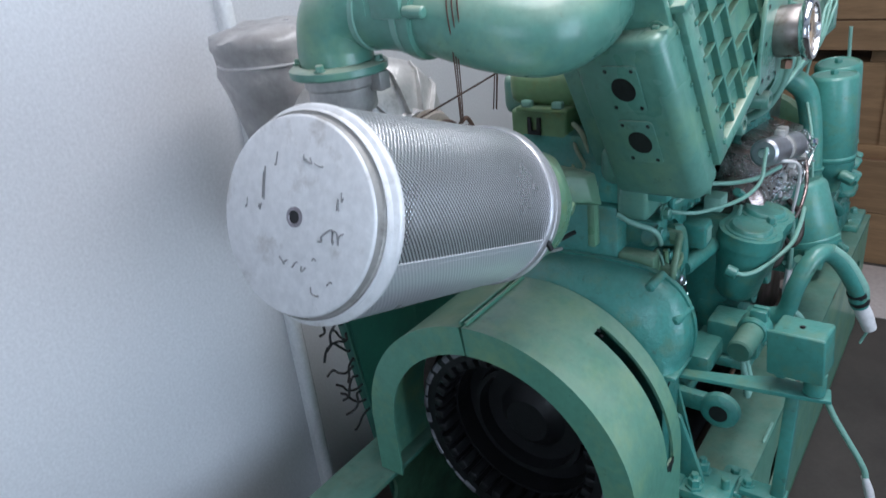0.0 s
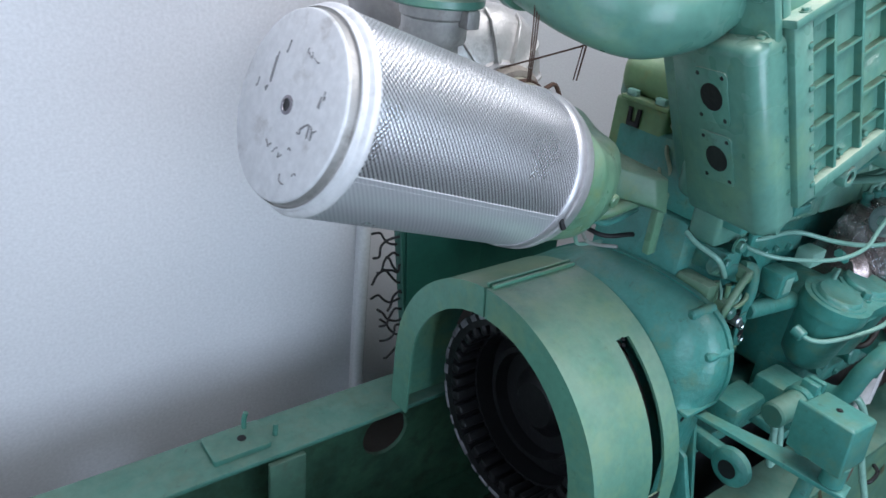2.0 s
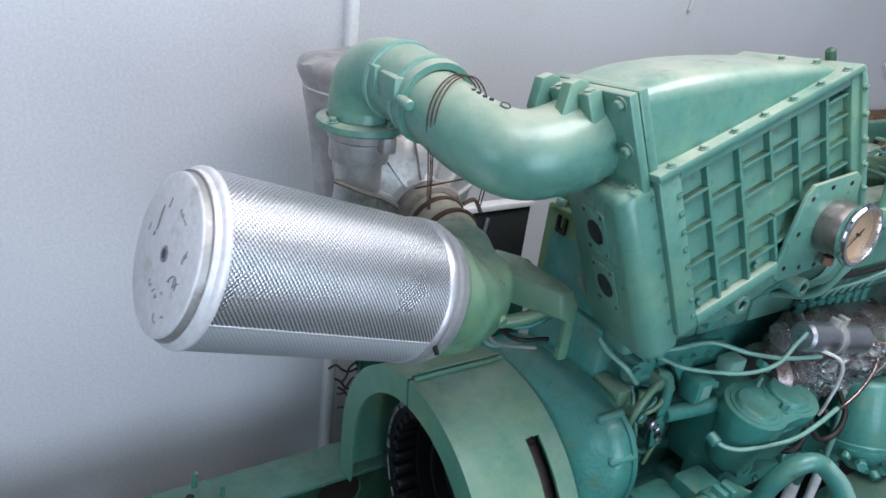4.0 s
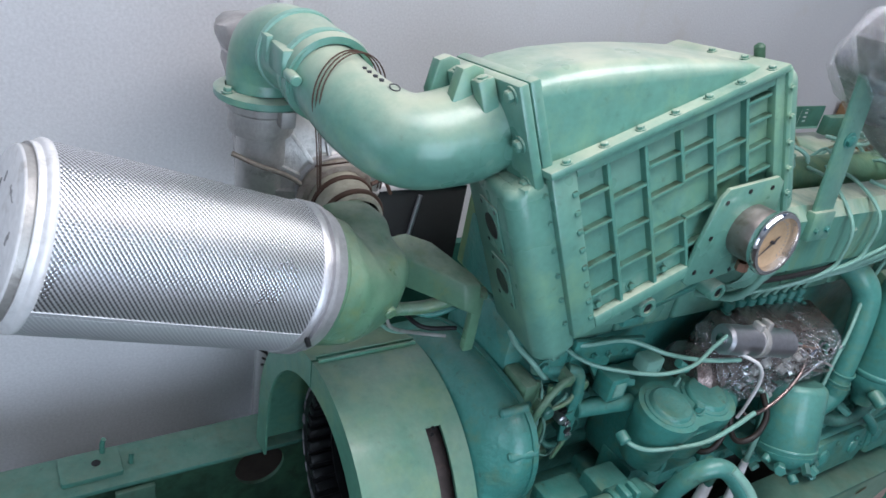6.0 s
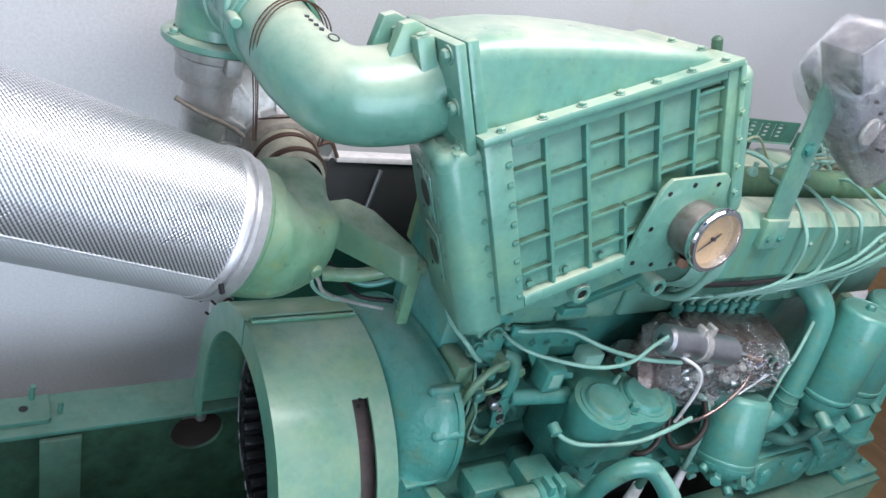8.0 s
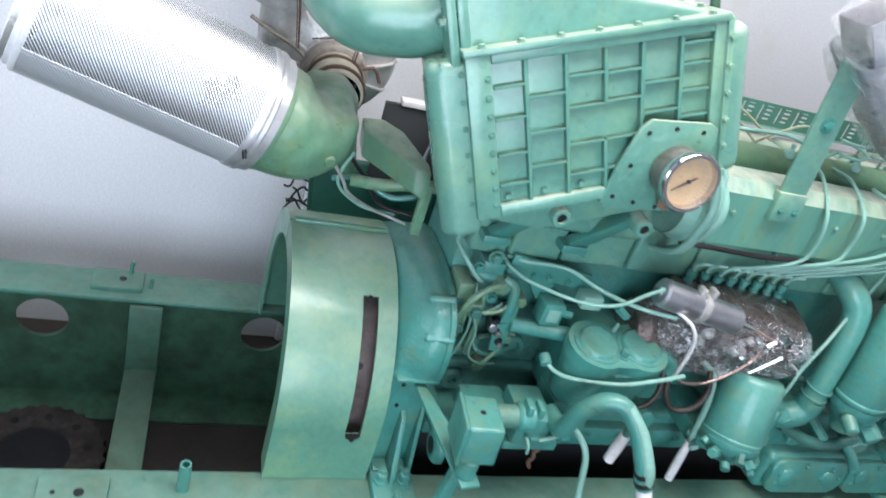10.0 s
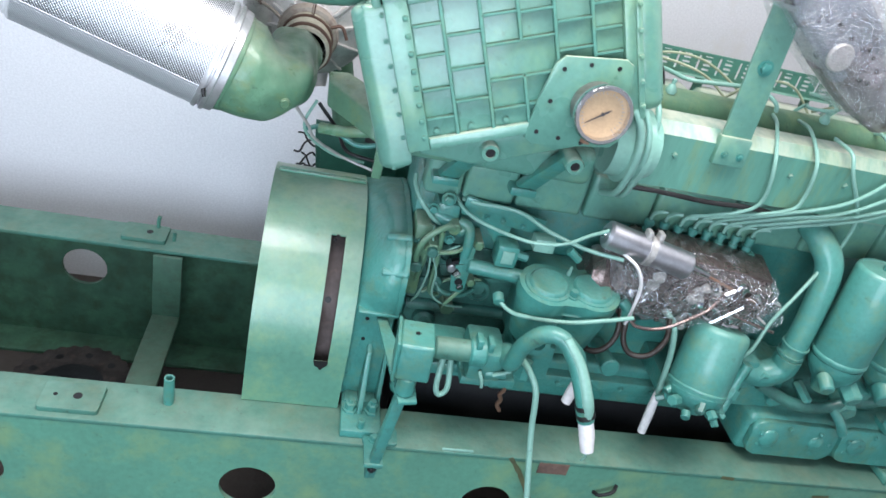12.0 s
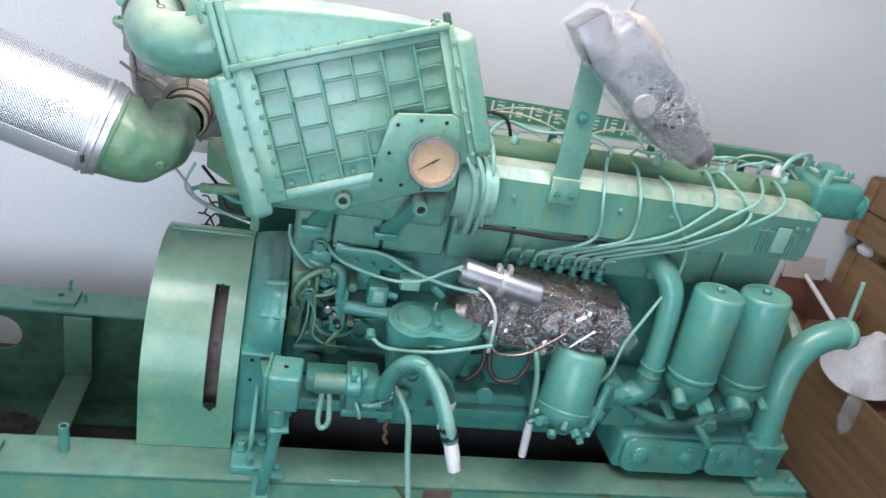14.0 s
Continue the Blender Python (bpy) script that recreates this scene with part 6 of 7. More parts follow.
for p, q in (((1.096, -0.522, 0.305), (1.101, -0.525, 0.295)), ((1.104, -0.527, 0.284), (1.109, -0.530, 0.274))):
    part("tape_band", rod(B(), p, q, 0.0215, seg=20), WIRE, hose, "black tape band")
part("cuff", rod(B(), (1.098, -0.5235, 0.300), (1.112, -0.531, 0.262), 0.0208, 0.0195, seg=20, edge=0.003), GREEN_LOW, hose)
part("taped_end", tube(B(), [(1.110, -0.530, 0.268), (1.121, -0.544, 0.232), (1.130, -0.556, 0.198)], [0.017, 0.018, 0.015], seg=14), TAPE, hose, "white taped cable end")
cable = thing("taped_cable_end", "white taped cable end hanging behind the conduit", "cable end", at=(1.13, -0.386, 0.18))
part("lead", tube(B(), [(1.075, -0.400, 0.372), (1.105, -0.405, 0.345), (1.130, -0.392, 0.295), (1.137, -0.386, 0.255)], 0.010, seg=12), GREEN_CAST, cable)
part("tape", tube(B(), [(1.137, -0.386, 0.268), (1.133, -0.386, 0.222), (1.127, -0.388, 0.182)], [0.012, 0.014, 0.0125], seg=14), TAPE, cable, "white tape")
part("tail", tube(B(), [(1.130, -0.556, 0.200), (1.138, -0.545, 0.165), (1.136, -0.540, 0.150)], 0.003, seg=6), GREEN_PIPE, hose)


def pipe_run(name, label, mat, r, pts, group=""):
    return solid(name, tube(B(), pts, r, seg=10), mat, label, name.replace("_", " "), group)


pipe_run("drain_tube", "thin pale green drain tube hanging over the side rail", GREEN_PIPE, 0.0075, [(1.000, -0.330, 0.255), (1.004, -0.400, 0.275), (1.024, -0.432, 0.240), (1.038, -0.455, 0.141), (1.055, -0.495, 0.030), (1.064, -0.520, -0.030), (1.080, -0.588, -0.153), (1.085, -0.602, -0.200)])
pipe_run("copper_wire", "twisted bare copper wire end", COPPER, 0.0055, [(0.980, -0.318, 0.185), (0.990, -0.312, 0.150), (1.003, -0.302, 0.120), (0.998, -0.296, 0.098), (1.008, -0.290, 0.075), (1.005, -0.285, 0.052), (1.018, -0.280, 0.028)])
pipe_run("dropper_rod", "loose hanging lead with a white tip", GREEN_PIPE, 0.0075, [(1.330, -0.290, 0.415), (1.350, -0.318, 0.395), (1.372, -0.325, 0.320), (1.388, -0.325, 0.210), (1.393, -0.324, 0.17)])
pipe_run("rubber_hose", "brown rubber return hose", RUBBER, 0.0070, [(1.229, -0.310, 0.410), (1.230, -0.335, 0.350), (1.256, -0.350, 0.319), (1.297, -0.360, 0.331), (1.326, -0.350, 0.374), (1.335, -0.315, 0.41)])
pipe_run("rubber_hose", "dark rubber return hose", RUBBER, 0.0070, [(1.213, -0.30, 0.415), (1.212, -0.330, 0.358), (1.192, -0.340, 0.320), (1.162, -0.330, 0.300), (1.14, -0.27, 0.29)])
pipe_run("steel_pipe", "bent bare steel fuel pipe", PUMP, 0.0045, [(1.216, -0.345, 0.418), (1.240, -0.352, 0.402), (1.296, -0.352, 0.404), (1.349, -0.352, 0.436), (1.404, -0.340, 0.473), (1.437, -0.318, 0.520)])
pipe_run("fuel_pipe", "pale green fuel pipe across the engine side", GREEN_PIPE, 0.0052, [(0.690, -0.13, 0.590), (0.690, -0.16, 0.577), (0.705, -0.200, 0.560), (0.742, -0.200, 0.519), (0.764, -0.19, 0.505)], "fuel pipes on the engine side")
pipe_run("fuel_pipe", "pale green fuel pipe across the engine side", GREEN_PIPE, 0.0042, [(0.785, -0.18, 0.575), (0.800, -0.215, 0.565), (0.841, -0.250, 0.556), (0.936, -0.300, 0.555), (1.008, -0.320, 0.572), (1.067, -0.312, 0.600), (1.112, -0.305, 0.618)], "fuel pipes on the engine side")
pipe_run("fuel_pipe", "pale green fuel pipe across the engine side", GREEN_PIPE, 0.0048, [(0.800, -0.18, 0.572), (0.830, -0.205, 0.580), (0.924, -0.220, 0.582), (0.993, -0.270, 0.569), (1.078, -0.300, 0.556), (1.155, -0.328, 0.560)], "fuel pipes on the engine side")
pipe_run("white_wire", "white insulated wire beside the strainer", TAPE, 0.0038, [(1.150, -0.326, 0.575), (1.177, -0.358, 0.563), (1.201, -0.362, 0.516), (1.210, -0.352, 0.434), (1.212, -0.345, 0.40)])
pipe_run("lead_pipe", "long thin green lead down the engine front", GREEN_PIPE, 0.0045, [(1.592, -0.20, 0.880), (1.592, -0.272, 0.876), (1.605, -0.295, 0.833), (1.680, -0.280, 0.740), (1.706, -0.262, 0.666), (1.696, -0.262, 0.612), (1.630, -0.300, 0.514), (1.589, -0.318, 0.442), (1.575, -0.325, 0.36), (1.56, -0.31, 0.30)])
pipe_run("overflow_loop", "pale green overflow pipe above the heads", GREEN_PIPE, 0.0052, [(1.120, -0.12, 0.84), (1.151, -0.100, 0.895), (1.188, -0.050, 0.912), (1.234, 0.000, 0.906), (1.300, 0.000, 0.892), (1.357, -0.020, 0.900), (1.448, -0.050, 0.914), (1.489, -0.090, 0.900), (1.49, -0.10, 0.86)])
pipe_run("return_pipe", "pale green return pipe beside the gauge", GREEN_PIPE, 0.0065, [(1.127, -0.14, 0.905), (1.127, -0.200, 0.915), (1.125, -0.278, 0.885), (1.131, -0.286, 0.811), (1.138, -0.262, 0.708), (1.146, -0.200, 0.655)], "return pipes beside the gauge")
pipe_run("return_pipe", "pale green return pipe beside the gauge", GREEN_PIPE, 0.0065, [(1.060, -0.27, 0.905), (1.070, -0.305, 0.908), (1.093, -0.333, 0.865), (1.106, -0.333, 0.802), (1.120, -0.28, 0.70), (1.13, -0.20, 0.655)], "return pipes beside the gauge")
pipe_run("return_pipe", "pale green return pipe beside the gauge", GREEN_PIPE, 0.0075, [(1.035, -0.30, 0.905), (1.050, -0.336, 0.900), (1.075, -0.345, 0.855), (1.085, -0.342, 0.80), (1.092, -0.30, 0.71), (1.10, -0.21, 0.66)], "return pipes beside the gauge")
part("pale_tip", tube(B(), [(1.083, -0.598, -0.190), (1.089, -0.612, -0.235), (1.092, -0.619, -0.268), (1.094, -0.622, -0.290)], [0.0085, 0.0115, 0.0105, 0.007], seg=10), TAPE, bpy.data.objects["drain_tube"], "pale crinkled tape end")
part("white_tip", tube(B(), [(1.391, -0.324, 0.185), (1.396, -0.323, 0.12), (1.402, -0.322, 0.045)], [0.009, 0.012, 0.011], seg=12), TAPE, bpy.data.objects["dropper_rod"], "white plastic tip")


def injection_line(pts):
    solid("injection_line", tube(B(), pts, 0.0043, seg=8), GREEN_PIPE, "pale green painted fuel injection line", "fuel line", "fuel injection lines")


injection_line([(1.322, -0.203, 0.60), (1.322, -0.222, 0.638), (1.353, -0.250, 0.665), (1.415, -0.283, 0.710), (1.430, -0.292, 0.753), (1.416, -0.288, 0.833), (1.440, -0.200, 0.885), (1.480, -0.110, 0.880)])
injection_line([(1.360, -0.203, 0.60), (1.360, -0.222, 0.638), (1.400, -0.250, 0.672), (1.501, -0.286, 0.723), (1.521, -0.292, 0.765), (1.511, -0.288, 0.846), (1.526, -0.200, 0.886), (1.55, -0.110, 0.878)])
injection_line([(1.399, -0.203, 0.60), (1.399, -0.222, 0.640), (1.460, -0.260, 0.686), (1.612, -0.292, 0.759), (1.691, -0.292, 0.824), (1.719, -0.286, 0.862), (1.751, -0.150, 0.890), (1.76, -0.10, 0.878)])
injection_line([(1.437, -0.203, 0.60), (1.437, -0.222, 0.640), (1.507, -0.260, 0.687), (1.647, -0.292, 0.749), (1.773, -0.292, 0.838), (1.836, -0.280, 0.885), (1.915, -0.140, 0.895), (1.93, -0.10, 0.878)])
injection_line([(1.476, -0.203, 0.60), (1.476, -0.222, 0.640), (1.555, -0.260, 0.686), (1.695, -0.292, 0.751), (1.843, -0.292, 0.828), (1.905, -0.282, 0.882), (1.965, -0.140, 0.890), (1.98, -0.10, 0.876)])
injection_line([(1.514, -0.203, 0.60), (1.514, -0.222, 0.638), (1.573, -0.260, 0.680), (1.689, -0.287, 0.731), (1.778, -0.292, 0.787), (1.818, -0.287, 0.850), (1.800, -0.150, 0.893), (1.79, -0.10, 0.878)])

# ---- filters at the engine front ----
fuel = thing("fuel_filter", "short green fuel filter can on a cast base", "fuel filter", at=(1.465, -0.33, 0.16))
f0, f1 = Vector((1.455, -0.364, 0.243)), Vector((1.481, -0.306, 0.404))
fmx = along(f0, f1)
FH = (f1 - f0).length
part("can", lathe(B(), [(0, 0), (0.070, 0), (0.073, 0.004), (0.073, FH - 0.016), (0.070, FH - 0.008), (0.064, FH - 0.002), (0.058, FH), (0.054, FH - 0.002), (0, FH - 0.001)], fmx, 48), GREEN_CAN, fuel)
part("rolled_rim", lathe(B(), [(0.0725, 0.010), (0.0745, 0.012), (0.0745, 0.016), (0.0725, 0.018)], fmx, 48), GREEN_CAN, fuel)
base = part("base", lathe(B(), [(0, -0.055), (0.030, -0.055), (0.040, -0.045), (0.058, -0.03), (0.074, -0.012), (0.076, 0.002), (0.071, 0.004)], fmx, 10), GREEN_CAST, fuel)
rng = random.Random(31)
for k in range(15):
    a = fmx @ Vector((0.062 * math.cos(0.45 * k - 3.6), 0.062 * math.sin(0.45 * k - 3.6), -0.008 - 0.018 * (k % 3)))
    d = fmx.to_3x3() @ Vector((math.cos(0.45 * k - 3.6 + rng.uniform(-0.5, 0.5)), math.sin(0.45 * k - 3.6), rng.uniform(-1.3, 0.2)))
    part("fitting", rod(B(), a, a + d.normalized() * rng.uniform(0.016, 0.034), rng.uniform(0.007, 0.014), seg=rng.choice((6, 12)), edge=0.002), GREEN_CAST if k % 4 else OILY_SHADED, base)
part("pipe", tube(B(), [f0 + Vector((0.05, -0.02, -0.055)), f0 + Vector((0.085, -0.01, -0.05)), f0 + Vector((0.112, 0.02, 0.02)), f0 + Vector((0.125, 0.03, 0.075))], 0.014, seg=12), GREEN_CAST, fuel)
part("pipe_nut", lathe(B(), [(0.0, 0), (0.021, 0), (0.021, 0.026), (0.0, 0.026)], along(f0 + Vector((0.098, 0.005, -0.015)), f0 + Vector((0.112, 0.02, 0.02))), 6), GREEN_CAST, fuel)
part("mount_arm", box(B(), (1.40, -0.33, 0.165), (1.49, -0.15, 0.22), bevel=0.01), GREEN_CAST, fuel)

for n, (a, b) in enumerate(((Vector((1.808, -0.332, 0.372)), Vector((1.806, -0.316, 0.630))), (Vector((1.984, -0.312, 0.360)), Vector((1.955, -0.300, 0.632))))):
    of = thing("oil_filter", "tall green spin-on oil filter can", "oil filter", "oil filters on the engine front", at=a)
    m, h = along(a, b), (b - a).length
    part("can", lathe(B(), [(0, 0), (0.064, 0), (0.067, 0.005), (0.067, h - 0.012), (0.064, h - 0.004), (0.058, h), (0.054, h - 0.003), (0.02, h - 0.001), (0, h - 0.001)], m, 44), GREEN_CAN, of)
    part("rolled_rim", lathe(B(), [(0.067, 0.006), (0.0685, 0.008), (0.0685, 0.016), (0.067, 0.018)], m, 44), GREEN_CAN, of)
    part("top_nut", lathe(B(), [(0.012, h), (0.012, h + 0.010), (0.008, h + 0.014), (0, h + 0.014)], m, 6), GREEN_LOW, of)
    hd = part("head", lathe(B(), [(0, -0.10), (0.025, -0.10), (0.034, -0.07), (0.055, -0.045), (0.066, -0.02), (0.066, 0.0)], m, 32), GREEN_CAST, of)
    for dx, dz, r, sg in (((-0.045, -0.03, 0.018, 20), (0.035, -0.055, 0.024, 6)) if n == 0 else ((-0.02, -0.045, 0.030, 24), (0.045, -0.03, 0.012, 6))):
        part("fitting", rod(B(), a + Vector((dx, -0.035, dz)), a + Vector((dx * 1.1, -0.078, dz - 0.018)), r, seg=sg, edge=0.004), GREEN_CAST, hd)

# lower cast covers at the front
gear = thing("front_gear_case", "green cast gear case with bolted covers", "gear case", at=(1.95, -0.2, 0.0))
part("case", box(B(), (1.68, -0.330, 0.02), (2.235, -0.08, 0.150), bevel=0.018, seg=3), GREEN_CAST, gear)
for x0, x1 in ((1.690, 1.950), (1.962, 2.200)):
    cv = part("cover", prism(B(), rounded(x1 - x0, 0.108, 0.03, 5), 0.020, basis((1, 0, 0), (0, -1, 0.12), ((x0 + x1) / 2, -0.330, 0.088)), bevel=0.006), GREEN_LOW, gear)
    for k in range(7):
        a = 2 * math.pi * k / 7
        part("bolt", bolt(B(), ((x0 + x1) / 2 + (x1 - x0) * 0.44 * math.cos(a), -0.349, 0.088 + 0.044 * math.sin(a)), (0, -1, 0.1), 0.006, 0.006), GREEN_CAST, cv)
    for xd, rd in ((x0 + 0.055, 0.030), (x1 - 0.06, 0.024)):
        part("dome", lathe(B(), [(rd, 0.0), (rd * 0.86, 0.008), (rd * 0.45, 0.013), (0, 0.014)], basis((1, 0, 0), (0, -1, 0.12), (xd, -0.346, 0.09)), 24), GREEN_CAST, cv)
part("upper_step", prism(B(), [(0.0, 0.0), (0.14, 0.0), (0.12, 0.13), (0.03, 0.13)], 0.14, pose(1.625, -0.15, 0.14, 90), bevel=0.012), GREEN_CAST, gear)
part("strut", box(B(), (2.165, -0.345, -0.005), (2.215, -0.26, 0.15), bevel=0.006), GREEN_CAST, gear)
part("mount_foot", box(B(), (2.13, -0.395, 0.0), (2.31, -0.30, 0.022), bevel=0.004), GREEN_CAST, gear)
for x in (2.16, 2.27):
    part("mount_bolt", bolt(B(), (x, -0.36, 0.021), (0, 0, 1), 0.012, 0.018), GREEN_CAST, gear)
part("filter_bracket", box(B(), (1.68, -0.27, 0.15), (2.10, -0.12, 0.24), bevel=0.02, seg=3), OILY_SHADED, gear)
for p, q, r, sg in (((1.66, -0.27, 0.275), (1.66, -0.325, 0.262), 0.026, 6), ((1.735, -0.27, 0.205), (1.728, -0.318, 0.190), 0.020, 20), ((1.80, -0.27, 0.232), (1.81, -0.330, 0.212), 0.014, 6),
                    ((1.93, -0.28, 0.215), (1.925, -0.345, 0.200), 0.030, 6), ((1.96, -0.27, 0.262), (1.962, -0.33, 0.25), 0.018, 20), ((2.06, -0.25, 0.235), (2.065, -0.305, 0.222), 0.022, 20)):
    part("fitting", rod(B(), p, q, r, seg=sg, edge=0.004), GREEN_CAST, gear)
part("cross_pipe", tube(B(), [(1.67, -0.30, 0.235), (1.76, -0.325, 0.205), (1.85, -0.325, 0.195), (1.93, -0.325, 0.225), (2.03, -0.31, 0.23)], 0.016, seg=12), OILY_SHADED, gear)
part("drain_pipe", tube(B(), [(1.89, -0.33, 0.205), (1.92, -0.355, 0.17), (1.935, -0.36, 0.145)], 0.013, seg=10), GREEN_CAST, gear)

wpipe = thing("water_pipe", "green water pipe with hose joint at the front", "pipe", at=(1.7, -0.28, 0.3))
part("tube", tube(B(), [(1.655, -0.19, 0.655), (1.672, -0.240, 0.636), (1.700, -0.270, 0.584), (1.705, -0.290, 0.470), (1.707, -0.300, 0.335)], [0.030, 0.033, 0.032, 0.030, 0.030], seg=24), GREEN_CAN, wpipe)
for z in (0.345, 0.372):
    part("clamp", lathe(B(), [(0.030, -0.004), (0.0345, -0.003), (0.0345, 0.003), (0.030, 0.004)], pose(1.707, -0.298, z, 3), 28), GREEN_CAST, wpipe)
part("lower_elbow", tube(B(), [(1.707, -0.300, 0.335), (1.703, -0.30, 0.295), (1.665, -0.295, 0.265), (1.62, -0.285, 0.265)], 0.035, seg=20), GREEN_CAST, wpipe)
part("flange", box(B(), (1.585, -0.31, 0.215), (1.64, -0.22, 0.31), bevel=0.012), GREEN_CAST, wpipe)

outlet = thing("coolant_outlet_pipe", "thick green coolant pipe curving up from the gear case", "pipe", at=(2.13, -0.32, 0.15))
part("tube", tube(B(), [(2.140, -0.325, 0.145), (2.128, -0.318, 0.230), (2.124, -0.308, 0.310), (2.135, -0.292, 0.395), (2.175, -0.280, 0.468), (2.225, -0.280, 0.507), (2.290, -0.280, 0.525)], 0.042, seg=28), GREEN_CAN, outlet)
part("base_flange", prism(B(), rounded(0.13, 0.10, 0.03, 5), 0.016, pose(2.138, -0.325, 0.148), bevel=0.003), GREEN_CAST, outlet)
for dx in (-0.052, 0.052):
    part("bolt", bolt(B(), (2.138 + dx, -0.325, 0.163), (0, 0, 1), 0.011, 0.016), GREEN_CAST, outlet)
part("rod", rod(B(), (2.262, -0.285, 0.555), (2.250, -0.280, 0.688), 0.006, seg=8), GREEN_PIPE, outlet)
part("clamp", lathe(B(), [(0.042, -0.006), (0.047, -0.005), (0.047, 0.005), (0.042, 0.006)], basis((0, 1, 0), (1, 0, 0.25), (2.272, -0.280, 0.521)), 28), GREEN_PIPE, outlet)
pulley = thing("crank_pulley", "yellowish green rounded pulley guard at the engine front", "pulley", at=(2.12, 0.02, 0.2))
part("disc", lathe(B(), [(0, 0.0), (0.15, 0.0), (0.182, 0.010), (0.192, 0.026), (0.190, 0.044), (0.175, 0.056), (0.12, 0.06), (0, 0.06)], basis((0, 1, 0), (1, 0, 0), (2.24, -0.012, 0.268)), 56), OLIVE, pulley)
part("shaft", rod(B(), (2.05, -0.012, 0.268), (2.245, -0.012, 0.268), 0.045, seg=24), OILY_SHADED, pulley)

# ---- wrapped instrument on its bracket ----
holder = thing("instrument_bracket", "flat green steel bracket bolted to the manifold", "bracket", at=(1.32, -0.25, 0.84))
HM = basis((1, 0, 0), (0.0, 0.10, 1), (1.318, -0.268, 0.844))
part("bar", box(B(), (-0.034, -0.004, -0.03), (0.034, 0.004, 0.30), HM, bevel=0.0025), GREEN, holder)
part("foot", box(B(), (-0.038, -0.012, -0.045), (0.036, 0.010, 0.020), HM, bevel=0.005), GREEN, holder)
part("bolt", bolt(B(), HM @ Vector((0.0, -0.004, 0.168)), (0, -1, 0), 0.012, 0.010), GREEN_CAST, holder, "round bolt head")
for x in (-0.018, 0.018):
    part("foot_screw", bolt(B(), HM @ Vector((x, -0.012, -0.02)), (0, -1, 0), 0.006, 0.006), GREEN_CAST, holder)

inst = thing("wrapped_actuator", "grey actuator wrapped in clear plastic on a bracket", "actuator", at=(1.4, -0.2, 1.1))
HB = basis((0.63, -0.06, -0.775), (0.775, 0.0, 0.63), (1.218, -0.313, 1.213))
# dark head, paler front plate: shaded and reflecting sides put into colour
part("head", box(B(), (0.0, 0.0, 0.0), (0.092, 0.082, 0.074), HB, bevel=0.006, seg=2), DARK_CASE, inst, "dark grey head box, shaded side in its colour")
part("head_cover", box(B(), (0.005, -0.005, 0.005), (0.087, 0.001, 0.069), HB, bevel=0.002), WRAPPED, inst)
part("head_lid", box(B(), (0.004, 0.004, 0.073), (0.088, 0.078, 0.079), HB, bevel=0.002), PAPER, inst, "brownish lid")
a0, a1 = Vector((1.358, -0.218, 1.168)), Vector((1.672, -0.205, 0.940))
AM = basis(a1 - a0, (0.3, 0, 1), a0)
AL = (a1 - a0).length
part("body", box(B(), (-0.05, -0.058, -0.060), (0.20, 0.058, 0.072), AM, bevel=0.024, seg=4), WRAPPED, inst)
part("tail", tube(B(), [AM @ Vector((0.15, 0, 0.0)), AM @ Vector((0.26, 0, 0.0)), AM @ Vector((AL, 0, 0.01))], [0.068, 0.060, 0.040], seg=20), STEEL, inst)
part("top_box", box(B(), (-0.03, -0.045, 0.06), (0.075, 0.05, 0.095), AM, bevel=0.014), PAPER, inst)
part("cap", rod(B(), AM @ Vector((0.130, -0.058, -0.030)), AM @ Vector((0.130, -0.068, -0.030)), 0.029, seg=24, edge=0.003), CAST_ALU, inst)
rng = random.Random(3)
for k in range(18):
    x, z = rng.uniform(0.06, 0.27), rng.uniform(-0.05, 0.05)
    part("screw", bolt(B(), AM @ Vector((x, -0.060, z)), AM.to_3x3() @ Vector((0, -1, 0)), rng.uniform(0.003, 0.005), 0.006), rng.choice((STEEL, STEEL, BLACK)), inst)


def wrap_film(bm, m, size, seed, taper=0.0):
    """A bag drawn tight round a box: flat between creases, pinched at the far end."""
    bmesh.ops.create_icosphere(bm, subdivisions=4, radius=1)
    for v in bm.verts:
        p = v.co.normalized()
        t = (p.x + 1) / 2
        w = 1 - taper * max(0.0, t - 0.3)
        q = Vector((math.copysign(abs(p.x) ** 0.5, p.x) * size[0], math.copysign(abs(p.y) ** 0.5, p.y) * size[1] * w, math.copysign(abs(p.z) ** 0.5, p.z) * size[2] * w))
        o = Vector((seed, seed * 2, 0))
        ridge = 1 - abs(noise.noise(Vector((q.x * 9, q.y * 26, q.z * 26)) + o)) * 2.6
        v.co = m @ (q + 0.010 * p * ridge + 0.004 * p * (2 - 4 * abs(noise.noise(q * 40 + o))))
    return bm


film = thing("plastic_film", "crinkled clear plastic film round the actuator", "plastic film", at=a0)
part("head_wrap", wrap_film(B(), HB @ pose(0.046, 0.040, 0.038), (0.052, 0.048, 0.044), 3.1), FILM, film, angle=8)
part("body_wrap", wrap_film(B(), AM @ pose(0.155, 0, 0.006), (0.215, 0.070, 0.080), 7.7, 0.65), FILM, film, angle=8)

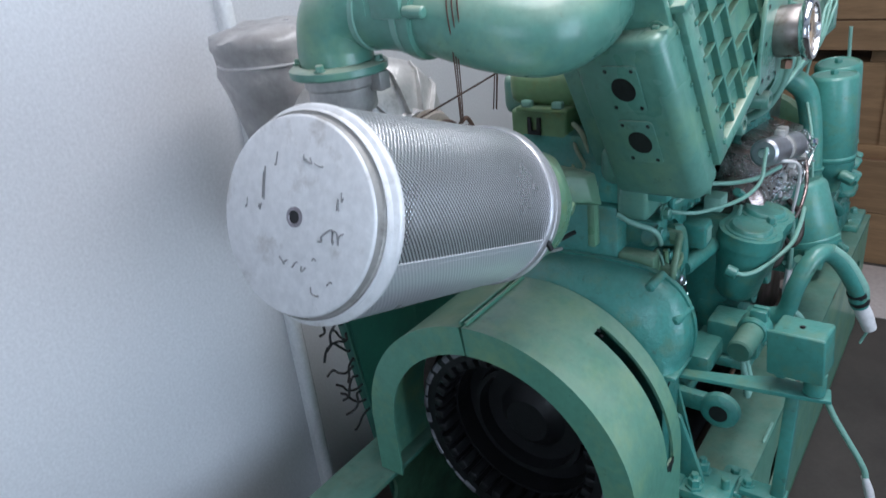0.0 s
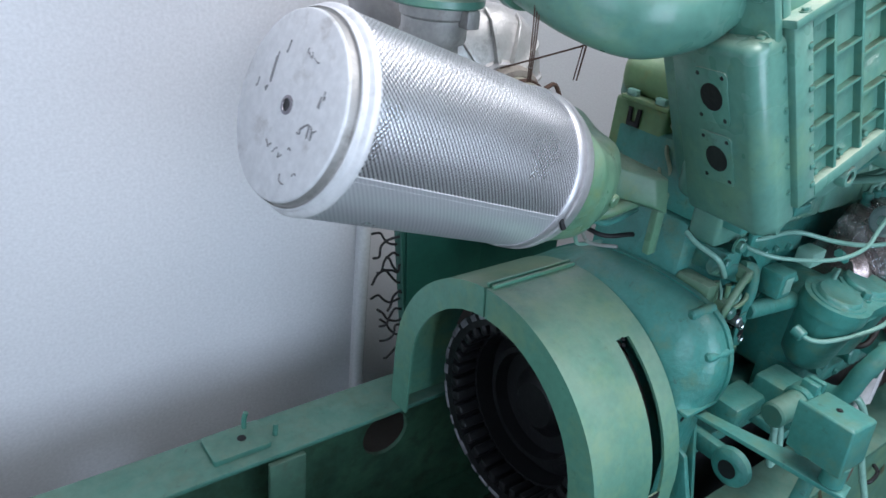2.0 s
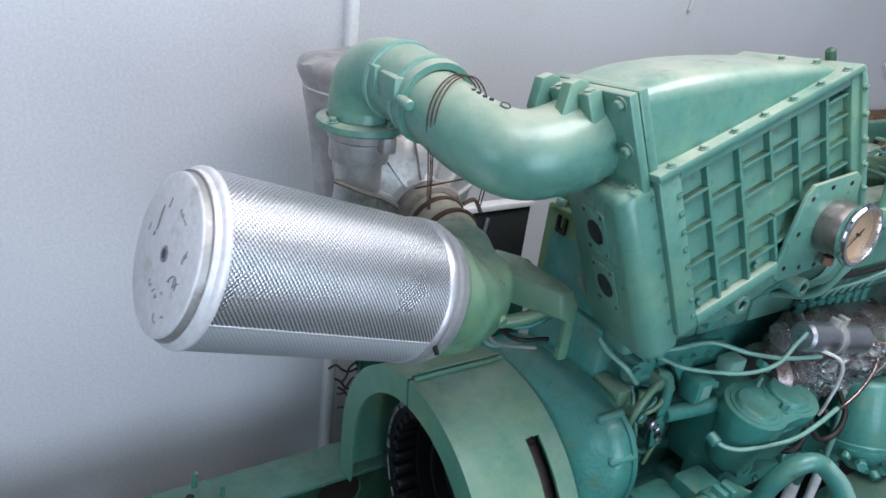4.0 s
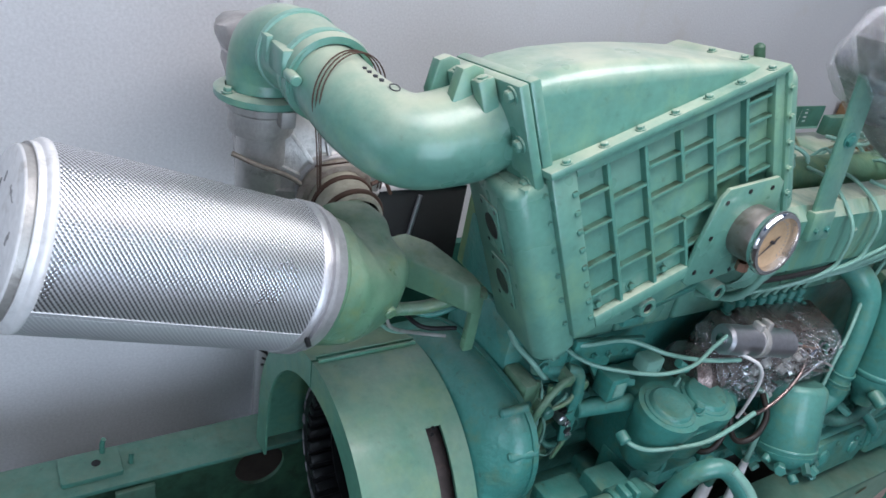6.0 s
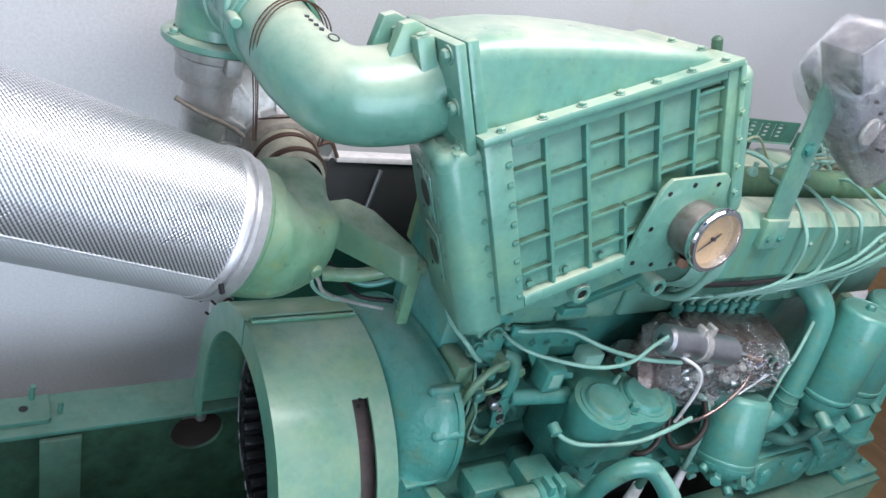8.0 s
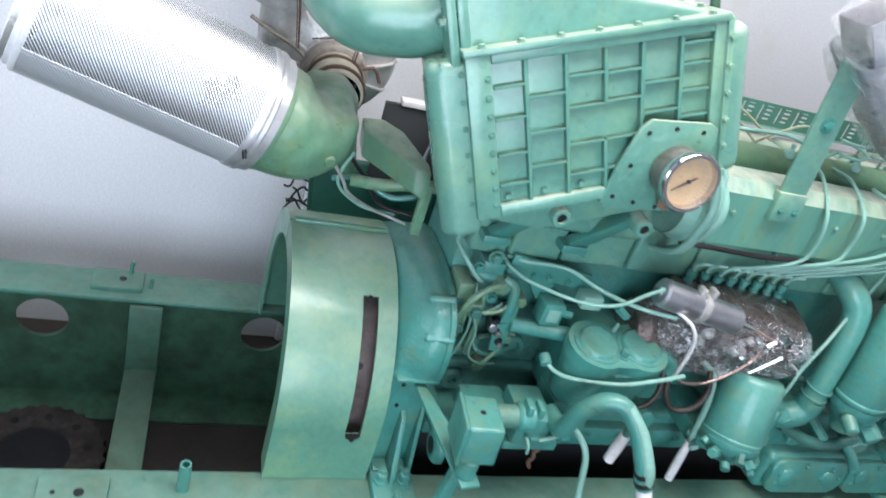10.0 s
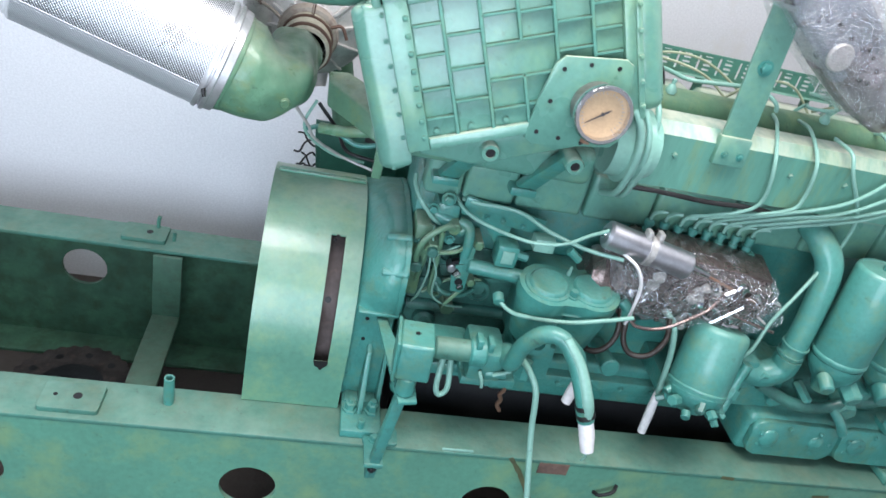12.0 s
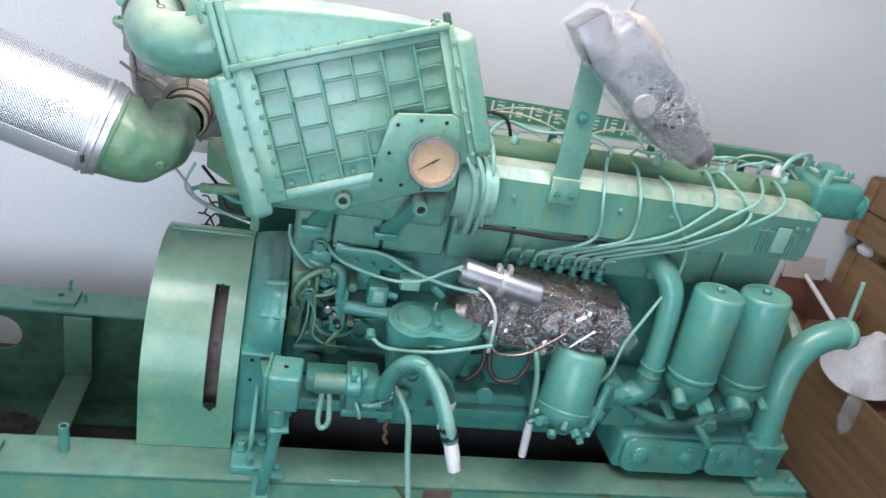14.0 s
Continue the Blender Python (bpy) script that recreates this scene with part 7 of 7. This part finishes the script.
# clutter of leads on the heads near the front
for k, (x, y) in enumerate(((1.80, -0.02), (1.90, -0.03), (2.00, 0.0))):
    pts = [(x, y, 0.83), (x + 0.01, y, 0.885), (x + 0.05, y - 0.03, 0.915), (x + 0.10, y - 0.01, 0.908), (x + 0.08, y + 0.03, 0.89), (x + 0.02, y + 0.02, 0.90), (x - 0.03, y - 0.05, 0.885)]
    solid("coiled_lead", tube(B(), pts, 0.0045, seg=8), GREEN_PIPE, "loosely coiled painted lead above the heads", "lead", "coiled leads on the heads")
solid("valve_cap", lathe(B(), [(0, 0), (0.016, 0), (0.018, 0.008), (0.015, 0.026), (0.010, 0.031), (0, 0.032)], pose(2.02, -0.06, 0.885), 20), TAPE, "small pale plastic cap on the heads", "cap")

for k, (x, y, z) in enumerate(((1.60, -0.09, 0.905), (1.72, -0.06, 0.908))):
    pts = [(x - 0.06, y + 0.05, 0.84)] + [(x + 0.035 * math.cos(a), y + 0.03 * math.sin(a), z + 0.004 * i) for i, a in enumerate(np.linspace(2.6, 13.0, 14))] + [(x + 0.07, y + 0.05, 0.85)]
    solid("coiled_lead", tube(B(), pts, 0.0042, seg=8, steps=4), GREEN_PIPE, "loosely coiled painted lead above the heads", "lead", "coiled leads on the heads")
solid("black_cable", tube(B(), [(1.10, -0.03, 0.83), (1.115, -0.03, 0.90), (1.15, -0.03, 0.93), (1.20, -0.03, 0.925), (1.225, -0.03, 0.89), (1.24, -0.03, 0.835)], 0.005, seg=8), WIRE, "short arched black cable on the heads", "cable")

solid("black_cable", tube(B(), [(1.12, -0.262, 0.708), (1.20, -0.272, 0.712), (1.32, -0.270, 0.706), (1.42, -0.272, 0.710), (1.50, -0.25, 0.695)], 0.0060, seg=8), WIRE, "black cable clipped under the intake manifold", "cable")

for pts in ([(1.08, 0.04, 0.845), (1.14, 0.03, 0.900), (1.24, 0.06, 0.915), (1.36, 0.05, 0.898), (1.44, 0.02, 0.85)], [(1.12, 0.08, 0.85), (1.20, 0.09, 0.905), (1.30, 0.08, 0.930), (1.40, 0.09, 0.912), (1.50, 0.06, 0.86)],
            [(1.42, 0.03, 0.85), (1.46, 0.0, 0.905), (1.54, 0.02, 0.925), (1.62, 0.05, 0.905), (1.68, 0.04, 0.85)], [(1.62, -0.04, 0.885), (1.66, -0.07, 0.915), (1.74, -0.08, 0.925), (1.80, -0.05, 0.905), (1.83, -0.03, 0.845)],
            [(1.86, 0.0, 0.845), (1.90, -0.04, 0.92), (1.98, -0.05, 0.935), (2.05, -0.04, 0.915), (2.09, -0.06, 0.885)]):
    solid("loose_lead", tube(B(), pts, 0.0034, seg=8), LEAD_PALE, "thin yellowed lead looped over the cylinder heads", "lead", "loose leads over the heads")

# ---- far side: control cabinet, wires, dark board ----
cab = thing("control_cabinet", "green steel control cabinet behind the flywheel, shade in its colour", "control cabinet", at=(0.6, 0.48, FLOOR_Z))
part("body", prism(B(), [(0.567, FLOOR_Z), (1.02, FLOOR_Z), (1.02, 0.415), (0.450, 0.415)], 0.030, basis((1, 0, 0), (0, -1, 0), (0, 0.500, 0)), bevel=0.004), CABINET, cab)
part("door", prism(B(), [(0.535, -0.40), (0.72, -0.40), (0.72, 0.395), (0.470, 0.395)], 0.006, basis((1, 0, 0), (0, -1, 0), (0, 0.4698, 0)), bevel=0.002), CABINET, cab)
# lighter strip paints the light along the cabinet's edge
part("lit_edge", tube(B(), [(0.566, 0.469, FLOOR_Z + 0.004), (0.451, 0.469, 0.412)], 0.0022, seg=6, steps=2), GREEN_DULL, cab)
rng = random.Random(21)
for k in range(13):
    z = 0.03 + 0.027 * k
    x, y = 0.505 - 0.133 * z, 0.474 + 0.007 * (k % 3)
    pts = [(x + 0.012, y, z)]
    turn = rng.uniform(-0.5, 0.9)
    for i in range(5):
        pts.append((x - 0.004, y, z))
        x -= rng.uniform(0.009, 0.021)
        y += rng.uniform(-0.012, 0.012)
        z += 0.022 * math.sin(turn)
        turn += rng.uniform(0.4, 1.6) * (1 if k % 2 else -1)
    solid("loose_wire", tube(B(), pts, 0.0032, seg=6, steps=5), WIRE, "loose black wire end out of the cabinet", "wire", "loose wires at the cabinet")
board = thing("dark_panel", "black panel with a pale top edge behind the engine", "panel", at=(0.72, 0.40, 0.41))
part("board", box(B(), (0.60, 0.385, 0.415), (0.90, 0.40, 0.645), bevel=0.002), DARK, board)
part("top_edge", box(B(), (0.640, 0.375, 0.645), (0.905, 0.41, 0.661), bevel=0.003), TAPE, board, "pale painted top edge")
part("rod", rod(B(), (0.74, 0.375, 0.50), (0.755, 0.37, 0.63), 0.006, seg=8), ALU, board)
clip = thing("rear_bracket_box", "yellowish green bracket box behind the filter", "bracket", at=(0.70, 0.05, 0.6))
part("box", box(B(), (0.712, -0.012, 0.60), (0.80, 0.118, 0.785), bevel=0.008, seg=3), BRACKET_GREEN, clip)
part("clip", prism(B(), [(0, 0), (0.030, 0), (0.030, 0.036), (0.022, 0.036), (0.022, 0.008), (0.008, 0.008), (0.008, 0.036), (0, 0.036)], 0.006, basis((0, -1, 0), (-1, 0, 0), (0.711, 0.075, 0.735)), bevel=0.001), BLACK, clip)
part("ledge", box(B(), (0.704, -0.018, 0.782), (0.81, 0.10, 0.792), bevel=0.003), BRACKET_GREEN, clip)
part("top_cover", box(B(), (0.716, -0.03, 0.79), (0.86, 0.128, 0.868), bevel=0.028, seg=4), BRACKET_GREEN, clip)
for y in (0.005, 0.075):
    part("tab", box(B(), (0.704, y - 0.012, 0.792), (0.718, y + 0.012, 0.806), bevel=0.003), GREEN_PIPE, clip)

for pts, r in (([(0.725, -0.02, 0.76), (0.712, -0.045, 0.745), (0.716, -0.060, 0.70), (0.735, -0.050, 0.66)], 0.005), ([(0.73, -0.02, 0.73), (0.705, -0.035, 0.715), (0.712, -0.050, 0.675), (0.73, -0.03, 0.64)], 0.004),
               ([(0.74, -0.03, 0.80), (0.715, -0.055, 0.785), (0.722, -0.070, 0.745), (0.75, -0.065, 0.715)], 0.0045), ([(0.73, -0.015, 0.69), (0.708, -0.028, 0.67), (0.715, -0.045, 0.64), (0.74, -0.05, 0.62)], 0.0035)):
    solid("short_lead", tube(B(), pts, r, seg=8), LEAD_PALE, "short yellowed lead beside the bracket box", "lead", "leads beside the bracket box")

# pins standing on the rail along the wall, and the flanged disc on the floor
solid("rail_pin", tube(B(), [(0.02, 0.385, 0.0), (0.02, 0.385, 0.035), (0.024, 0.383, 0.055)], 0.006, seg=8), GREEN_DULL, "short bent pin standing on the rail", "pin", "pins on the rail")
solid("rail_pin", tube(B(), [(0.075, 0.345, 0.0), (0.077, 0.346, 0.03)], 0.006, seg=8, steps=2), GREEN_DULL, "short bent pin standing on the rail", "pin", "pins on the rail")
plate = thing("coupling_disc", "rusty toothed coupling disc lying on the floor", "coupling disc", at=(-0.175, 0.13, FLOOR_Z))
out = [((0.185 if (k // 2) % 2 else 0.178) * math.cos(2 * math.pi * k / 120), (0.185 if (k // 2) % 2 else 0.178) * math.sin(2 * math.pi * k / 120)) for k in range(120)]
part("disc", prism(B(), out, 0.03, pose(-0.175, 0.13, FLOOR_Z), bevel=0.0), RUST_DARK, plate)
part("centre_bore", lathe(B(), [(0.095, 0.031), (0.0, 0.031)], pose(-0.175, 0.13, FLOOR_Z), 40), BLACK, plate)
for k in range(10):
    a = 2 * math.pi * k / 10 + 0.2
    part("bolt_hole", lathe(B(), [(0.012, 0.031), (0.0, 0.031)], pose(-0.175 + 0.138 * math.cos(a), 0.13 + 0.138 * math.sin(a), FLOOR_Z), 14), BLACK, plate)

# label remains and stains on the side rail
solid("torn_label", box(B(), (1.115, -0.4135, -0.045), (1.195, -0.4121, -0.008)), RUST, "faded torn label on the side rail", "label")
solid("weld_strip", box(B(), (0.86, -0.408, 0.0), (0.94, -0.402, 0.006), bevel=0.002), GREEN_PIPE, "small welded strip on the rail edge", "strip")
part("rail_handle", tube(B(), [(1.29, -0.412, -0.10), (1.30, -0.43, -0.09), (1.33, -0.43, -0.075), (1.345, -0.412, -0.07)], 0.005, seg=8), BLACK, frame_ob, "small dark handle")

for pts, r in (([(1.035, 0.0), (1.068, -0.045), (1.105, -0.11), (1.135, -0.17), (1.15, -0.25)], 0.006), ([(1.43, -0.115), (1.44, -0.135), (1.452, -0.142)], 0.009), ([(1.62, -0.004), (1.66, -0.008)], 0.006), ([(1.92, -0.05), (1.97, -0.045)], 0.006)):
    flat = tube(B(), [(x, 0, z) for x, z in pts], r, seg=8)
    for v in flat.verts:
        v.co = Vector((v.co.x + 0.003 * noise.noise(v.co * 60), -0.4125 + 0.03 * v.co.y, v.co.z))
    solid("oil_stain", flat, STAIN, "dried brown oil run on the side rail", "stain", "oil stains on the rail")

# ---- crates and packing at the end of the room ----
def crate(name, lo, hi, label, boards=4, mat=None):
    ob = thing(name, label, "crate", at=((lo[0] + hi[0]) / 2, (lo[1] + hi[1]) / 2, lo[2]))
    part("inside", box(B(), (lo[0] + 0.02, lo[1] + 0.02, lo[2] + 0.01), (hi[0] - 0.02, hi[1] - 0.02, hi[2] - 0.012)), CARD, ob)
    step = (hi[2] - lo[2]) / boards
    for k in range(boards):
        z0, z1 = lo[2] + step * k + 0.003, lo[2] + step * (k + 1) - 0.003
        part("board", box(B(), (lo[0], lo[1], z0), (lo[0] + 0.018, hi[1], z1), bevel=0.002, seg=1), WOOD, ob)
        part("board", box(B(), (lo[0] + 0.02, lo[1], z0), (hi[0], lo[1] + 0.018, z1), bevel=0.002, seg=1), WOOD, ob)
    for k in range(3):
        x0 = lo[0] + (hi[0] - lo[0]) * k / 3
        part("lid_board", box(B(), (x0 + 0.002, lo[1], hi[2] - 0.01), (x0 + (hi[0] - lo[0]) / 3 - 0.002, hi[1], hi[2] + 0.008), bevel=0.002, seg=1), WOOD, ob)
    for y in (lo[1] + 0.03, hi[1] - 0.06):
        part("batten", box(B(), (lo[0] - 0.016, y, lo[2]), (lo[0] - 0.001, y + 0.05, hi[2]), bevel=0.002, seg=1), WOOD, ob)
    return ob


def open_crate(lo, hi, label):
    """Crate without its lid, packing a little below the rim."""
    ob = thing("open_crate", label, "crate", at=((lo[0] + hi[0]) / 2, (lo[1] + hi[1]) / 2, lo[2]))
    part("packing", box(B(), (lo[0] + 0.025, lo[1] + 0.025, lo[2] + 0.01), (hi[0] - 0.025, hi[1] - 0.025, hi[2] - 0.06)), CARD, ob, "dark packing inside")
    step = (hi[2] - lo[2]) / 2
    for k in range(2):
        z0, z1 = lo[2] + step * k + 0.0015, lo[2] + step * (k + 1) - 0.0015
        for a, b in (((lo[0], lo[1]), (lo[0] + 0.02, hi[1])), ((hi[0] - 0.02, lo[1]), (hi[0], hi[1])), ((lo[0] + 0.022, lo[1]), (hi[0] - 0.022, lo[1] + 0.02)), ((lo[0] + 0.022, hi[1] - 0.02), (hi[0] - 0.022, hi[1]))):
            part("board", box(B(), (*a, z0), (*b, z1), bevel=0.002, seg=1), WOOD, ob)
    return ob


open_crate((2.90, -0.62, FLOOR_Z), (3.13, 0.50, 0.015), "open rough brown wooden crate on the floor")
crate("wooden_crate", (3.16, -0.40, FLOOR_Z), (3.75, 0.77, 0.37), "tall brown wooden crate against the wall", 2)
crate("wooden_crate", (3.12, -0.40, 0.436), (3.75, 0.785, 0.70), "brown wooden crate stacked on another", 2)
for y in (-0.3, 0.15, 0.62):
    solid("crate_skid", box(B(), (3.18, y, 0.3785), (3.7, y + 0.06, 0.4355), bevel=0.002), WOOD, "short wooden skid under a stacked crate", "skid", "skids between the crates")
bx = thing("cardboard_box", "open dark red cardboard box beside the crates", "box", at=(3.0, 0.65, FLOOR_Z))
for lo, hi in (((2.88, 0.515, FLOOR_Z), (2.884, 0.78, 0.10)), ((3.12, 0.515, FLOOR_Z), (3.124, 0.78, 0.20)), ((2.886, 0.515, FLOOR_Z), (3.118, 0.519, 0.12)), ((2.886, 0.776, FLOOR_Z), (3.118, 0.78, 0.20))):
    part("side", box(B(), lo, hi), CARD, bx)
part("flap", prism(B(), [(0, 0), (0.22, 0.0), (0.21, 0.11), (0.01, 0.11)], 0.004, basis((1, 0, 0), (0, -0.9, 0.3), (2.89, 0.772, 0.19))), PAPER, bx, "pale inside of a folded flap")
part("flap", prism(B(), [(0, 0), (0.25, 0.0), (0.24, 0.05), (0.01, 0.05)], 0.004, basis((0, 1, 0), (0.5, 0, 0.8), (2.882, 0.52, 0.098))), CARD, bx)
solid("packing_sheet", prism(B(), [(0, 0), (0.46, 0.04), (0.44, 0.62), (0.1, 0.74), (-0.03, 0.5)], 0.006, pose(2.42, -0.80, FLOOR_Z), bevel=0.0015), PAPER, "pale cardboard packing sheet on the floor", "packing sheet")
funnel = thing("bagged_funnel", "white funnel in a clear bag on the crate", "funnel", at=(3.0, 0.28, -0.04))
part("cone", lathe(B(), [(0.0, 0.27), (0.024, 0.27), (0.036, 0.24), (0.145, 0.085), (0.152, 0.07), (0.146, 0.065), (0.11, 0.03), (0.09, 0.0), (0, 0.0)], pose(3.0, 0.27, -0.012, 12, -12, 0), 36), TAPE, funnel)
part("bag", tube(B(), [(2.92, 0.16, 0.055), (2.885, 0.125, 0.045), (2.872, 0.11, -0.01), (2.868, 0.10, -0.08), (2.87, 0.095, -0.14)], [0.03, 0.03, 0.028, 0.03, 0.012], seg=14), FILM, funnel, "clear plastic bag hanging over the rim")
solid("white_rag", lathe(B(), [(0, 0), (0.04, 0.0), (0.05, 0.02), (0.03, 0.05), (0, 0.055)], pose(3.19, 0.70, 0.3785), 10), TAPE, "crumpled white rag on the crate", "rag")
solid("white_stick", rod(B(), (3.0, 0.76, 0.212), (3.0, 0.50, 0.135), 0.011, seg=10), TAPE, "thin white rod lying across the box", "rod")
solid("wall_cord", tube(B(), [(1.80, 0.792, 1.10), (1.82, 0.792, 1.20), (1.86, 0.792, 1.34), (1.90, 0.792, 1.5), (1.96, 0.792, 1.8), (2.0, 0.792, 2.5)], 0.006, seg=8), TAPE, "white cord hanging on the wall", "cord")
